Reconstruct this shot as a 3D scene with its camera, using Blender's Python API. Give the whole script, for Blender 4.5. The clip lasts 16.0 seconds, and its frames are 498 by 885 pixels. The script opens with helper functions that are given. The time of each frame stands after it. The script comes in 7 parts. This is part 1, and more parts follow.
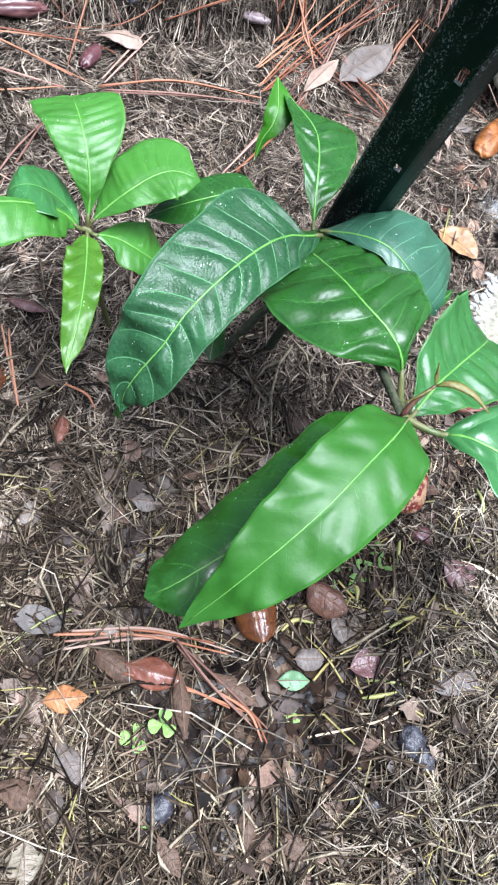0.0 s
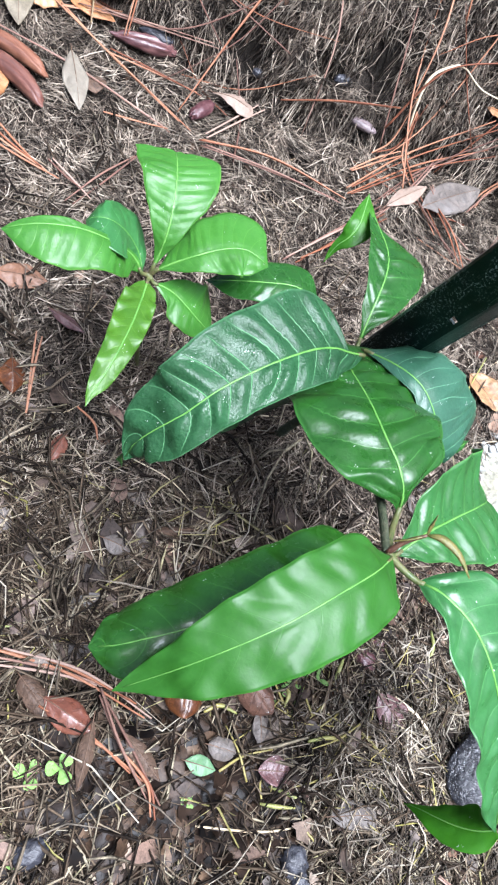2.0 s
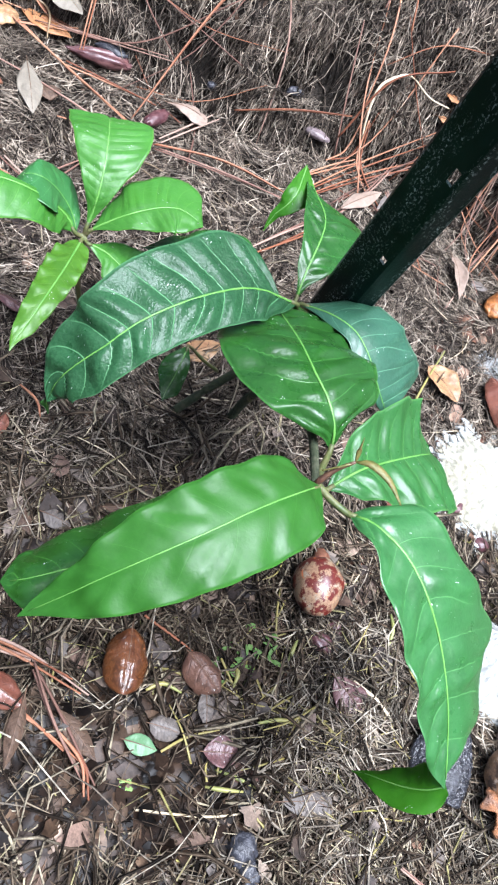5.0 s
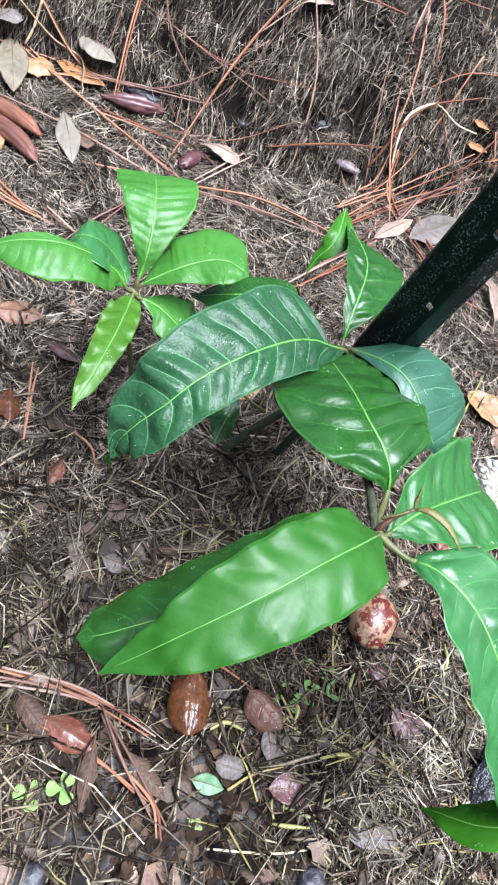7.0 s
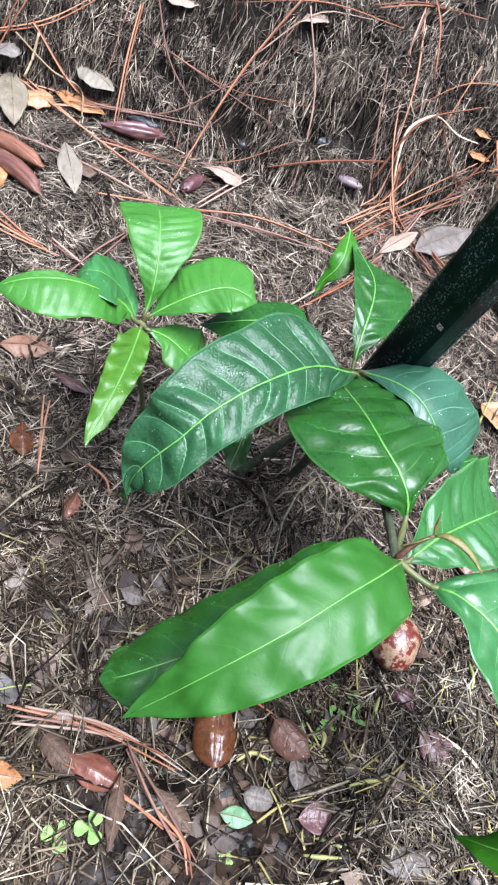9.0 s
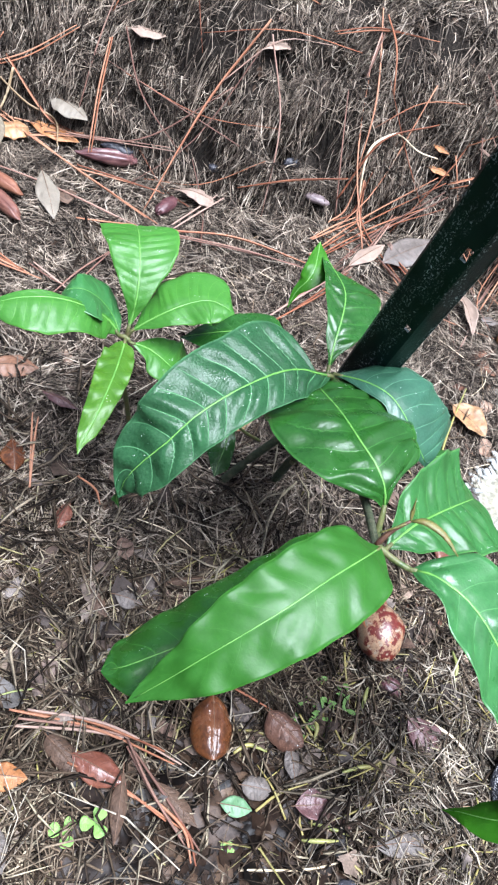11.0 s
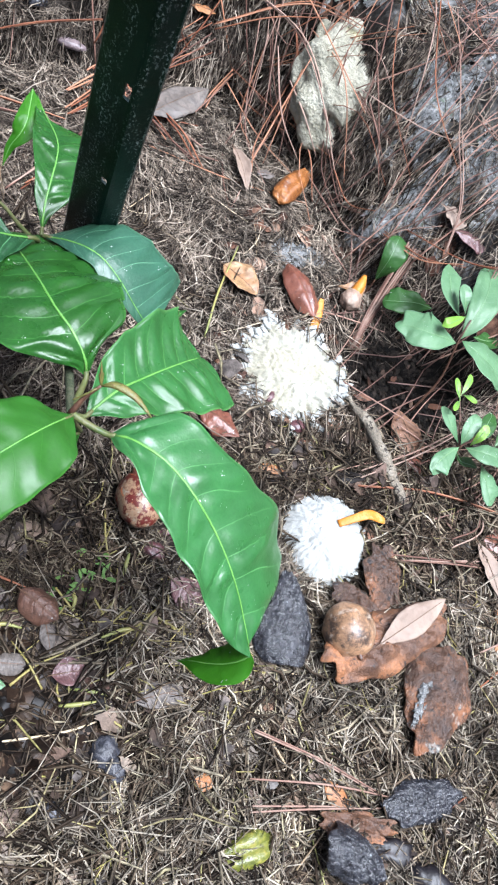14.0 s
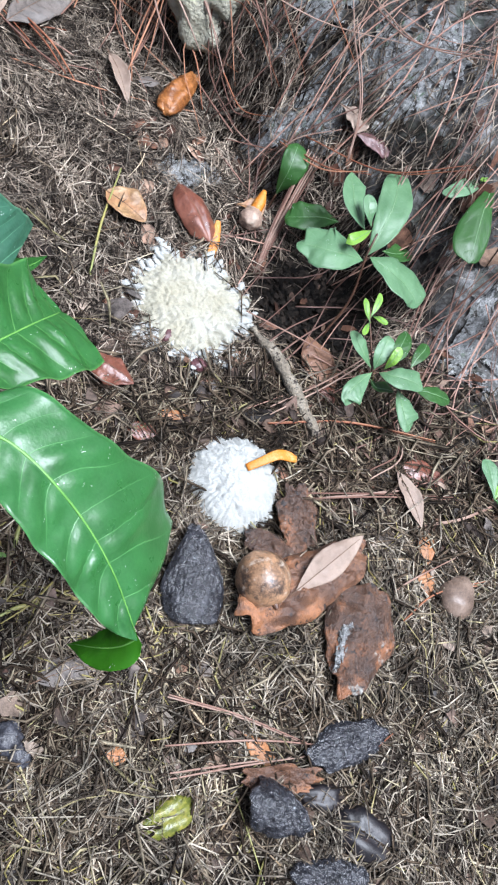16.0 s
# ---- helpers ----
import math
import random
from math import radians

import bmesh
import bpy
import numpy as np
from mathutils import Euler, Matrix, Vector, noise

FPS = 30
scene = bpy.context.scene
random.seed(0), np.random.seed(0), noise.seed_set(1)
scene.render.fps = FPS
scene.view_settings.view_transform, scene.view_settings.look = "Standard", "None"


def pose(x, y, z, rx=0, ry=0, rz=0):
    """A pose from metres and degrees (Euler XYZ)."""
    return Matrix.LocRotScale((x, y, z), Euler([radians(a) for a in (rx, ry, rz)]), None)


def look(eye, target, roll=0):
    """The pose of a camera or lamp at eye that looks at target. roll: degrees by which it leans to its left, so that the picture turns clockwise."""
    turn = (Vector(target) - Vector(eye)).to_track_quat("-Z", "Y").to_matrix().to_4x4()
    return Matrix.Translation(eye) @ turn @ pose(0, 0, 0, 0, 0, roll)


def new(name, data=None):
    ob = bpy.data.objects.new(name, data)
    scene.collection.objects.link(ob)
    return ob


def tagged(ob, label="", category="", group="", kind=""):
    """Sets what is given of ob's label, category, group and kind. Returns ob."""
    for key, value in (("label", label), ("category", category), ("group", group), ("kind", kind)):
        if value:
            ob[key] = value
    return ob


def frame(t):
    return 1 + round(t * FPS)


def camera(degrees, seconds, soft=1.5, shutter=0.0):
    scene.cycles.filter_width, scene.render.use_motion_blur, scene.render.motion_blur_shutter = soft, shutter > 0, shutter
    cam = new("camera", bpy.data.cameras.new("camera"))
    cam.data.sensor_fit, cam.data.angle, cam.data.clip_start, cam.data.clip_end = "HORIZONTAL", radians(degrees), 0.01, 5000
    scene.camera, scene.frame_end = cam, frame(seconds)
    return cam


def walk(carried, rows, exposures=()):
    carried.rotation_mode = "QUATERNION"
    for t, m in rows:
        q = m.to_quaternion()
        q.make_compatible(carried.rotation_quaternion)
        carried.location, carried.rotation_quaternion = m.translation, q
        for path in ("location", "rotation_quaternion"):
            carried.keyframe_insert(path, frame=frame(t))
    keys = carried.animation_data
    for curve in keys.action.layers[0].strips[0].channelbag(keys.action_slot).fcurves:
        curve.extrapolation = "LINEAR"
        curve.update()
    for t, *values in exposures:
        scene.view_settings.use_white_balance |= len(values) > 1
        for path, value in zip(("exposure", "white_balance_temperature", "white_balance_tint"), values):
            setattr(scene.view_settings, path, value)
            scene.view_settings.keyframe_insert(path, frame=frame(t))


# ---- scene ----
cam = camera(34.9, 16.0, soft=2.2)
PATH = [
    (0, (0.048, -0.103, 0.737), (0.235, 0.829, -1.022), 26.7),
    (0.5, (0.034, -0.098, 0.729), (0.169, 0.848, -1.027), 27.5),
    (1, (0.041, -0.101, 0.741), (0.164, 0.863, -1.006), 31.3),
    (1.5, (0.037, -0.094, 0.753), (0.172, 0.909, -0.972), 37.1),
    (2, (0.023, -0.091, 0.752), (0.195, 0.962, -0.94), 43.2),
    (2.5, (0.046, -0.094, 0.752), (0.257, 1.038, -0.883), 47.3),
    (3, (0.038, -0.101, 0.742), (0.231, 1.058, -0.877), 46.8),
    (3.5, (0.069, -0.101, 0.713), (0.229, 1.071, -0.9), 44.5),
    (4, (0.105, -0.105, 0.706), (0.212, 1.071, -0.909), 41.0),
    (6.3, (0.131, -0.152, 0.725), (0.165, 1.031, -0.887), 33.9),
    (6.5, (0.123, -0.148, 0.725), (0.144, 1.028, -0.892), 33.3),
    (7, (0.089, -0.129, 0.735), (0.087, 1.043, -0.885), 32.2),
    (7.5, (0.065, -0.122, 0.733), (0.033, 1.043, -0.893), 30.7),
    (8, (0.072, -0.116, 0.738), (0.023, 1.052, -0.885), 29.6),
    (8.5, (0.07, -0.118, 0.731), (0.014, 1.049, -0.893), 28.5),
    (8.7, (0.078, -0.114, 0.734), (0.03, 1.056, -0.888), 28.5),
    (10.8, (0.082, -0.151, 0.756), (0.059, 1.076, -0.824), 26.6),
    (11, (0.085, -0.15, 0.758), (0.063, 1.083, -0.816), 26.6),
    (11.5, (0.085, -0.146, 0.759), (0.073, 1.095, -0.81), 26.8),
    (12, (0.083, -0.145, 0.756), (0.098, 1.094, -0.814), 27.7),
    (12.5, (0.089, -0.156, 0.781), (0.157, 1.071, -0.796), 29.5),
    (13, (0.128, -0.16, 0.801), (0.289, 1.035, -0.794), 32.3),
    (13.5, (0.179, -0.128, 0.796), (0.449, 1.018, -0.821), 35.3),
    (14, (0.215, -0.102, 0.78), (0.593, 0.982, -0.858), 38.1),
    (14.5, (0.279, -0.033, 0.763), (0.762, 0.969, -0.899), 40.9),
    (15, (0.295, -0.003, 0.73), (0.835, 0.939, -0.95), 42.7),
    (15.5, (0.289, -0.026, 0.769), (0.837, 0.888, -0.924), 42.9),
    (16, (0.274, -0.025, 0.771), (0.822, 0.875, -0.929), 43.4),
]
# the clip's camera darkens a little when the white heaps come into view
EXPOSURES = [(0.0, 1.90, 5800, 13), (12.0, 1.90, 5800, 13), (13.0, 1.88, 5800, 13), (13.8, 1.75, 5820, 12), (14.6, 1.55, 5820, 12), (16.0, 1.42, 5820, 12)]
walk(cam, [(t, look(eye, target, roll)) for t, eye, target, roll in PATH], EXPOSURES)

# ---- light: an overcast sky with a soft, high sun ----
SUN_HIGH, SUN_ROUND = 77, 105
world = bpy.data.worlds.new("overcast_sky")
scene.world = world
world.use_nodes = True
wt = world.node_tree
wt.nodes.clear()
sky = wt.nodes.new("ShaderNodeTexSky")
sky.sky_type = "NISHITA"
sky.sun_disc = False
sky.sun_elevation, sky.sun_rotation = radians(SUN_HIGH), radians(SUN_ROUND)
sky.air_density, sky.dust_density, sky.ozone_density = 1.0, 7.0, 1.0
pale = wt.nodes.new("ShaderNodeHueSaturation")
pale.inputs["Saturation"].default_value = 1.0
back = wt.nodes.new("ShaderNodeBackground")
back.inputs["Strength"].default_value = 0.05
out = wt.nodes.new("ShaderNodeOutputWorld")
wt.links.new(sky.outputs[0], pale.inputs["Color"])
wt.links.new(pale.outputs[0], back.inputs["Color"])
wt.links.new(back.outputs[0], out.inputs[0])
sun_data = bpy.data.lights.new("sun", "SUN")
sun_data.energy, sun_data.angle, sun_data.color = 3.4, radians(38), (0.96, 1.0, 1.04)
sun = new("sun", sun_data)
sun.matrix_world = pose(0, 0, 5, 90 - SUN_HIGH, 0, 180 - SUN_ROUND)


# ---- node helpers ----
def blank(name):
    m = bpy.data.materials.new(name)
    m.use_nodes = True
    nt = m.node_tree
    nt.nodes.clear()
    o = nt.nodes.new("ShaderNodeOutputMaterial")
    p = nt.nodes.new("ShaderNodeBsdfPrincipled")
    nt.links.new(p.outputs[0], o.inputs[0])
    return m, nt, p, o


def plug(nt, socket, value):
    if isinstance(value, bpy.types.NodeSocket):
        nt.links.new(value, socket)
    elif isinstance(value, (tuple, list)) and len(value) == 3 and socket.type == "RGBA":
        socket.default_value = (*value, 1)
    else:
        socket.default_value = value


def calc(nt, op, a, b=0.0, clamp=False):
    n = nt.nodes.new("ShaderNodeMath")
    n.operation, n.use_clamp = op, clamp
    plug(nt, n.inputs[0], a)
    plug(nt, n.inputs[1], b)
    return n.outputs[0]


def mixed(nt, fac, a, b, how="MIX"):
    n = nt.nodes.new("ShaderNodeMix")
    n.data_type, n.blend_type = "RGBA", how
    plug(nt, n.inputs[0], fac)
    plug(nt, n.inputs[6], a)
    plug(nt, n.inputs[7], b)
    return n.outputs[2]


def ramp(nt, fac, stops):
    n = nt.nodes.new("ShaderNodeValToRGB")
    els = n.color_ramp.elements
    while len(els) < len(stops):
        els.new(0.5)
    for e, (at, c) in zip(els, stops):
        e.position = at
        e.color = (*c, 1) if isinstance(c, tuple) else (c, c, c, 1)
    plug(nt, n.inputs[0], fac)
    return n.outputs[0]


def where(nt, kind="Object"):
    return nt.nodes.new("ShaderNodeTexCoord").outputs[kind]


def world_place(nt):
    return nt.nodes.new("ShaderNodeNewGeometry").outputs["Position"]


def cloudy(nt, vec, scale, detail=4.0, rough=0.6, stretch=None):
    if stretch:
        mp = nt.nodes.new("ShaderNodeMapping")
        mp.inputs["Scale"].default_value = stretch
        nt.links.new(vec, mp.inputs[0])
        vec = mp.outputs[0]
    n = nt.nodes.new("ShaderNodeTexNoise")
    n.inputs["Scale"].default_value, n.inputs["Detail"].default_value, n.inputs["Roughness"].default_value = scale, detail, rough
    nt.links.new(vec, n.inputs["Vector"])
    return n.outputs[0]


def cells(nt, vec, scale, feature="F1"):
    n = nt.nodes.new("ShaderNodeTexVoronoi")
    n.feature = feature
    n.inputs["Scale"].default_value = scale
    nt.links.new(vec, n.inputs["Vector"])
    return n.outputs["Distance"]


def relief(nt, p, height, strength=0.5, dist=0.001):
    n = nt.nodes.new("ShaderNodeBump")
    n.inputs["Strength"].default_value, n.inputs["Distance"].default_value = strength, dist
    nt.links.new(height, n.inputs["Height"])
    nt.links.new(n.outputs[0], p.inputs["Normal"])


def chance(nt):
    return nt.nodes.new("ShaderNodeObjectInfo").outputs["Random"]


def island(nt):
    return nt.nodes.new("ShaderNodeNewGeometry").outputs["Random Per Island"]


# ---- materials ----
def leaf_material(name, dark, light, vein, rough=0.3, count=11.0, slant=3.0, line=0.05, glow=0.25, glow_color=(0.2, 0.45, 0.04), specks=True, age=0.0, vein_show=0.7, coat=0.3, bump=0.85, spec=0.42):
    """A leaf blade: mottled colour, side veins laid out on the blade's own length and width, a waxy gloss, light passing through."""
    m, nt, p, o = blank(name)
    uv = nt.nodes.new("ShaderNodeSeparateXYZ")
    nt.links.new(where(nt, "UV"), uv.inputs[0])
    u, v = uv.outputs[0], uv.outputs[1]
    off = calc(nt, "ABSOLUTE", calc(nt, "SUBTRACT", calc(nt, "MULTIPLY", v, 2.0), 1.0))
    bent = calc(nt, "POWER", off, 1.4)
    phase = calc(nt, "SUBTRACT", calc(nt, "MULTIPLY", u, count), calc(nt, "MULTIPLY", bent, slant * 0.45))
    gap = calc(nt, "ABSOLUTE", calc(nt, "SUBTRACT", calc(nt, "FRACT", phase), 0.5))
    veins = calc(nt, "SUBTRACT", 1.0, calc(nt, "DIVIDE", gap, line), True)
    veins = calc(nt, "MULTIPLY", veins, calc(nt, "SUBTRACT", 1.0, calc(nt, "POWER", off, 3.0)))
    spot = where(nt, "Object")
    mott = cloudy(nt, spot, 38.0, 5.0)
    fine = cloudy(nt, spot, 420.0, 3.0)
    col = mixed(nt, ramp(nt, mott, [(0.3, 0.0), (0.7, 1.0)]), dark, light)
    col = mixed(nt, calc(nt, "MULTIPLY", fine, 0.25), col, vein)
    if age:
        patch = ramp(nt, cloudy(nt, spot, 70.0, 6.0, 0.7), [(0.5, 0.0), (0.62, 1.0)])
        col = mixed(nt, calc(nt, "MULTIPLY", patch, age), col, tuple(c * 0.35 for c in dark))
    col = mixed(nt, calc(nt, "MULTIPLY", veins, vein_show), col, vein)
    rim = ramp(nt, off, [(0.96, 0.0), (1.0, 1.0)])
    col = mixed(nt, calc(nt, "MULTIPLY", rim, 0.45), col, vein)
    if specks:
        dots = cells(nt, spot, 520.0)
        thin = calc(nt, "GREATER_THAN", cloudy(nt, spot, 75.0, 4.0), 0.64)
        fleck = calc(nt, "MULTIPLY", calc(nt, "LESS_THAN", dots, 0.2), thin)
        col = mixed(nt, calc(nt, "MULTIPLY", fleck, 0.75), col, (0.75, 0.8, 0.74))
    nt.links.new(col, p.inputs["Base Color"])
    wet = ramp(nt, cloudy(nt, spot, 55.0, 4.0), [(0.35, rough - 0.06), (0.7, rough + 0.12)])
    nt.links.new(wet, p.inputs["Roughness"])
    p.inputs["Specular IOR Level"].default_value = spec
    p.inputs["Coat Weight"].default_value = coat
    p.inputs["Coat Roughness"].default_value = 0.28
    net = cells(nt, spot, 330.0, "DISTANCE_TO_EDGE")
    height = calc(nt, "ADD", calc(nt, "MULTIPLY", veins, -0.5), calc(nt, "MULTIPLY", net, 0.5))
    height = calc(nt, "ADD", height, calc(nt, "MULTIPLY", cloudy(nt, spot, 150.0, 4.0), 1.1))
    relief(nt, p, height, bump, 0.0012)
    if glow:
        tr = nt.nodes.new("ShaderNodeBsdfTranslucent")
        tr.inputs[0].default_value = (*glow_color, 1)
        mx = nt.nodes.new("ShaderNodeMixShader")
        mx.inputs[0].default_value = glow
        nt.links.new(p.outputs[0], mx.inputs[1])
        nt.links.new(tr.outputs[0], mx.inputs[2])
        nt.links.new(mx.outputs[0], o.inputs[0])
    return m


def rough_material(name, colors, scale=60.0, rough=0.7, bump=0.5, dist=0.001, fine=400.0, spec=0.5, stretch=None, vary=0.0, patches=None, per_island=False):
    """A natural surface: a ramp of colours over broad noise, fine grain, relief; patches: (colour, scale, from, to)."""
    m, nt, p, o = blank(name)
    spot = where(nt, "Object")
    big = cloudy(nt, spot, scale, 6.0, 0.65, stretch)
    small = cloudy(nt, spot, fine, 4.0, 0.6, stretch)
    fac = calc(nt, "ADD", calc(nt, "MULTIPLY", big, 0.7), calc(nt, "MULTIPLY", small, 0.3))
    if vary:
        fac = calc(nt, "ADD", fac, calc(nt, "MULTIPLY", calc(nt, "SUBTRACT", island(nt) if per_island else chance(nt), 0.5), vary))
    span = [0.34 + 0.34 * i / max(1, len(colors) - 1) for i in range(len(colors))]
    col = ramp(nt, fac, list(zip(span, colors)))
    for color, size, lo, hi in patches or ():
        col = mixed(nt, ramp(nt, cloudy(nt, spot, size, 6.0, 0.7), [(lo, 0.0), (hi, 1.0)]), col, color)
    nt.links.new(col, p.inputs["Base Color"])
    nt.links.new(ramp(nt, big, [(0.3, max(0.05, rough - 0.1)), (0.7, min(1.0, rough + 0.1))]), p.inputs["Roughness"])
    p.inputs["Specular IOR Level"].default_value = spec
    relief(nt, p, calc(nt, "ADD", calc(nt, "MULTIPLY", big, 0.8), small), bump, dist)
    return m


def litter_material(name, stops, rough=0.65):
    """Loose fibres: every fibre takes a colour of its own, with grain along it."""
    m, nt, p, o = blank(name)
    own = island(nt)
    col = ramp(nt, own, stops)
    spot = world_place(nt)
    tone = ramp(nt, cloudy(nt, spot, 16.0, 6.0, 0.7), [(0.34, 0.42), (0.5, 0.88), (0.66, 1.25)])
    col = mixed(nt, 1.0, col, tone, "MULTIPLY")
    # dark spots in the fibre colour stand in for shade in the crevices
    crevice_shade = ramp(nt, cloudy(nt, spot, 52.0, 5.0, 0.65), [(0.37, 0.36), (0.50, 0.88), (0.63, 1.22)])
    col = mixed(nt, 1.0, col, crevice_shade, "MULTIPLY")
    grain = ramp(nt, cloudy(nt, spot, 700.0, 3.0), [(0.25, 0.65), (0.75, 1.25)])
    col = mixed(nt, 1.0, col, grain, "MULTIPLY")
    nt.links.new(col, p.inputs["Base Color"])
    p.inputs["Roughness"].default_value = rough
    p.inputs["Specular IOR Level"].default_value = 0.12
    return m


def soil_material():
    m, nt, p, o = blank("humus_soil")
    spot = world_place(nt)
    big = cloudy(nt, spot, 11.0, 6.0, 0.65)
    fib = cloudy(nt, spot, 260.0, 5.0, 0.7)
    col = ramp(nt, calc(nt, "ADD", calc(nt, "MULTIPLY", big, 0.45), calc(nt, "MULTIPLY", fib, 0.55)),
               [(0.35, (0.006, 0.005, 0.004)), (0.5, (0.017, 0.014, 0.011)), (0.64, (0.055, 0.045, 0.036))])
    xyz = nt.nodes.new("ShaderNodeSeparateXYZ")
    nt.links.new(spot, xyz.inputs[0])
    # grey sandy soil with pale lichen on the bank beyond the oak seedlings
    reach = calc(nt, "ADD", calc(nt, "MULTIPLY", xyz.outputs[0], 1.1), calc(nt, "MULTIPLY", xyz.outputs[1], 0.9))
    reach = calc(nt, "ADD", reach, calc(nt, "MULTIPLY", calc(nt, "SUBTRACT", cloudy(nt, spot, 14.0, 5.0), 0.5), 0.5))
    sandy = calc(nt, "MULTIPLY", calc(nt, "SUBTRACT", reach, 1.33), 6.0, True)
    away = calc(nt, "ADD", calc(nt, "POWER", calc(nt, "ABSOLUTE", calc(nt, "SUBTRACT", xyz.outputs[0], 0.7)), 2.0), calc(nt, "POWER", calc(nt, "ABSOLUTE", calc(nt, "SUBTRACT", xyz.outputs[1], 0.9)), 2.0))
    sandy = calc(nt, "MULTIPLY", sandy, calc(nt, "SUBTRACT", 1.8, calc(nt, "MULTIPLY", away, 3.0), True))
    grey = ramp(nt, cloudy(nt, spot, 45.0, 6.0, 0.7), [(0.38, (0.040, 0.037, 0.034)), (0.52, (0.12, 0.118, 0.112)), (0.64, (0.30, 0.30, 0.295))])
    green = ramp(nt, cloudy(nt, spot, 22.0, 5.0), [(0.55, 0.0), (0.7, 0.55)])
    grey = mixed(nt, green, grey, (0.10, 0.145, 0.10))
    col = mixed(nt, sandy, col, grey)
    nt.links.new(col, p.inputs["Base Color"])
    p.inputs["Roughness"].default_value = 0.85
    p.inputs["Specular IOR Level"].default_value = 0.1
    relief(nt, p, calc(nt, "ADD", fib, big), 0.8, 0.004)
    return m


def enamel_material():
    """Dark green enamel, scratched and flecked with pale dust."""
    m, nt, p, o = blank("green_enamel")
    spot = where(nt, "Object")
    dull = cloudy(nt, spot, 60.0, 5.0)
    scratch = cloudy(nt, spot, 520.0, 6.0, 0.75, (1.0, 1.0, 0.6))
    zone = ramp(nt, cloudy(nt, spot, 55.0, 4.0, 0.6, (1.0, 1.0, 0.22)), [(0.46, 0.0), (0.60, 1.0)])
    fleck = calc(nt, "MULTIPLY", ramp(nt, scratch, [(0.55, 0.0), (0.58, 1.0)]), zone)
    col = ramp(nt, dull, [(0.3, (0.0008, 0.0055, 0.0050)), (0.7, (0.0024, 0.0125, 0.0110))])
    col = mixed(nt, calc(nt, "MULTIPLY", fleck, 0.8), col, (0.40, 0.46, 0.45))
    nt.links.new(col, p.inputs["Base Color"])
    nt.links.new(ramp(nt, fleck, [(0.0, 0.3), (1.0, 0.75)]), p.inputs["Roughness"])
    p.inputs["Specular IOR Level"].default_value = 0.12
    relief(nt, p, calc(nt, "ADD", dull, scratch), 0.25, 0.0006)
    return m


GREEN_PALE = leaf_material("young_green_leaf", (0.010, 0.058, 0.004), (0.020, 0.092, 0.010), (0.07, 0.23, 0.03), 0.42, 9, 2.6, 0.020, 0.14, (0.13, 0.45, 0.02), specks=False, vein_show=0.2, coat=0.0, bump=0.14, spec=0.29)
# the pale leaf's green darkened: shade under the upper leaf is in the colour
GREEN_SHADED = leaf_material("shaded_glossy_leaf", (0.004, 0.030, 0.0015), (0.009, 0.054, 0.004), (0.08, 0.26, 0.04), 0.24, 9, 2.6, 0.026, 0.10, (0.12, 0.45, 0.02), specks=True, vein_show=0.4, coat=0.1, bump=0.16, spec=0.45)
YELLOW_GREEN = leaf_material("yellow_green_leaf", (0.020, 0.080, 0.004), (0.046, 0.132, 0.007), (0.18, 0.36, 0.05), 0.36, 12, 2.4, 0.035, 0.20, (0.20, 0.46, 0.02), vein_show=0.3, coat=0.0, bump=0.3, spec=0.4)
GREEN_FRESH = leaf_material("fresh_green_leaf", (0.016, 0.096, 0.009), (0.036, 0.155, 0.020), (0.17, 0.40, 0.06), 0.36, 13, 2.4, 0.035, 0.22, (0.16, 0.46, 0.02), vein_show=0.35, coat=0.0, bump=0.28, spec=0.42)
GREEN_DARK = leaf_material("dark_green_leaf", (0.003, 0.026, 0.002), (0.008, 0.054, 0.005), (0.08, 0.25, 0.05), 0.29, 9, 2.6, 0.024, 0.06, (0.08, 0.4, 0.02), coat=0.0, bump=0.2, vein_show=0.6, spec=0.34)
GREEN_QUILT = leaf_material("old_green_leaf", (0.0015, 0.018, 0.005), (0.005, 0.040, 0.011), (0.13, 0.32, 0.14), 0.30, 13, 2.3, 0.040, 0.04, (0.06, 0.3, 0.04), coat=0.0, bump=0.55, vein_show=0.8, spec=0.22)
# lighter, bluer base colour carries the sky's sheen on the drooping leaf
GREEN_SHEEN = leaf_material("sky_sheen_leaf", (0.005, 0.034, 0.018), (0.013, 0.062, 0.034), (0.14, 0.32, 0.18), 0.36, 9, 2.4, 0.03, 0.05, (0.06, 0.3, 0.06), coat=0.0, bump=0.3, vein_show=0.7, spec=0.5)
GREEN_TEAL = leaf_material("blue_green_leaf", (0.009, 0.062, 0.011), (0.020, 0.108, 0.024), (0.12, 0.32, 0.10), 0.33, 9, 2.4, 0.024, 0.10, (0.08, 0.4, 0.04), coat=0.10, bump=0.22, vein_show=0.5, spec=0.5)
GREEN_RIBBED = leaf_material("ribbed_green_leaf", (0.005, 0.048, 0.008), (0.013, 0.088, 0.018), (0.14, 0.34, 0.09), 0.32, 9, 2.4, 0.030, 0.10, (0.08, 0.4, 0.03), coat=0.05, bump=0.22, vein_show=0.5, spec=0.32)
# brighter green for turned-over tips: the light on them is part of the colour
GREEN_TIP_LIT = leaf_material("brightened_leaf_tip", (0.016, 0.090, 0.002), (0.032, 0.140, 0.005), (0.10, 0.30, 0.03), 0.36, 10, 2.4, 0.03, 0.30, (0.13, 0.45, 0.01), vein_show=0.2, coat=0.0, bump=0.2, spec=0.3)
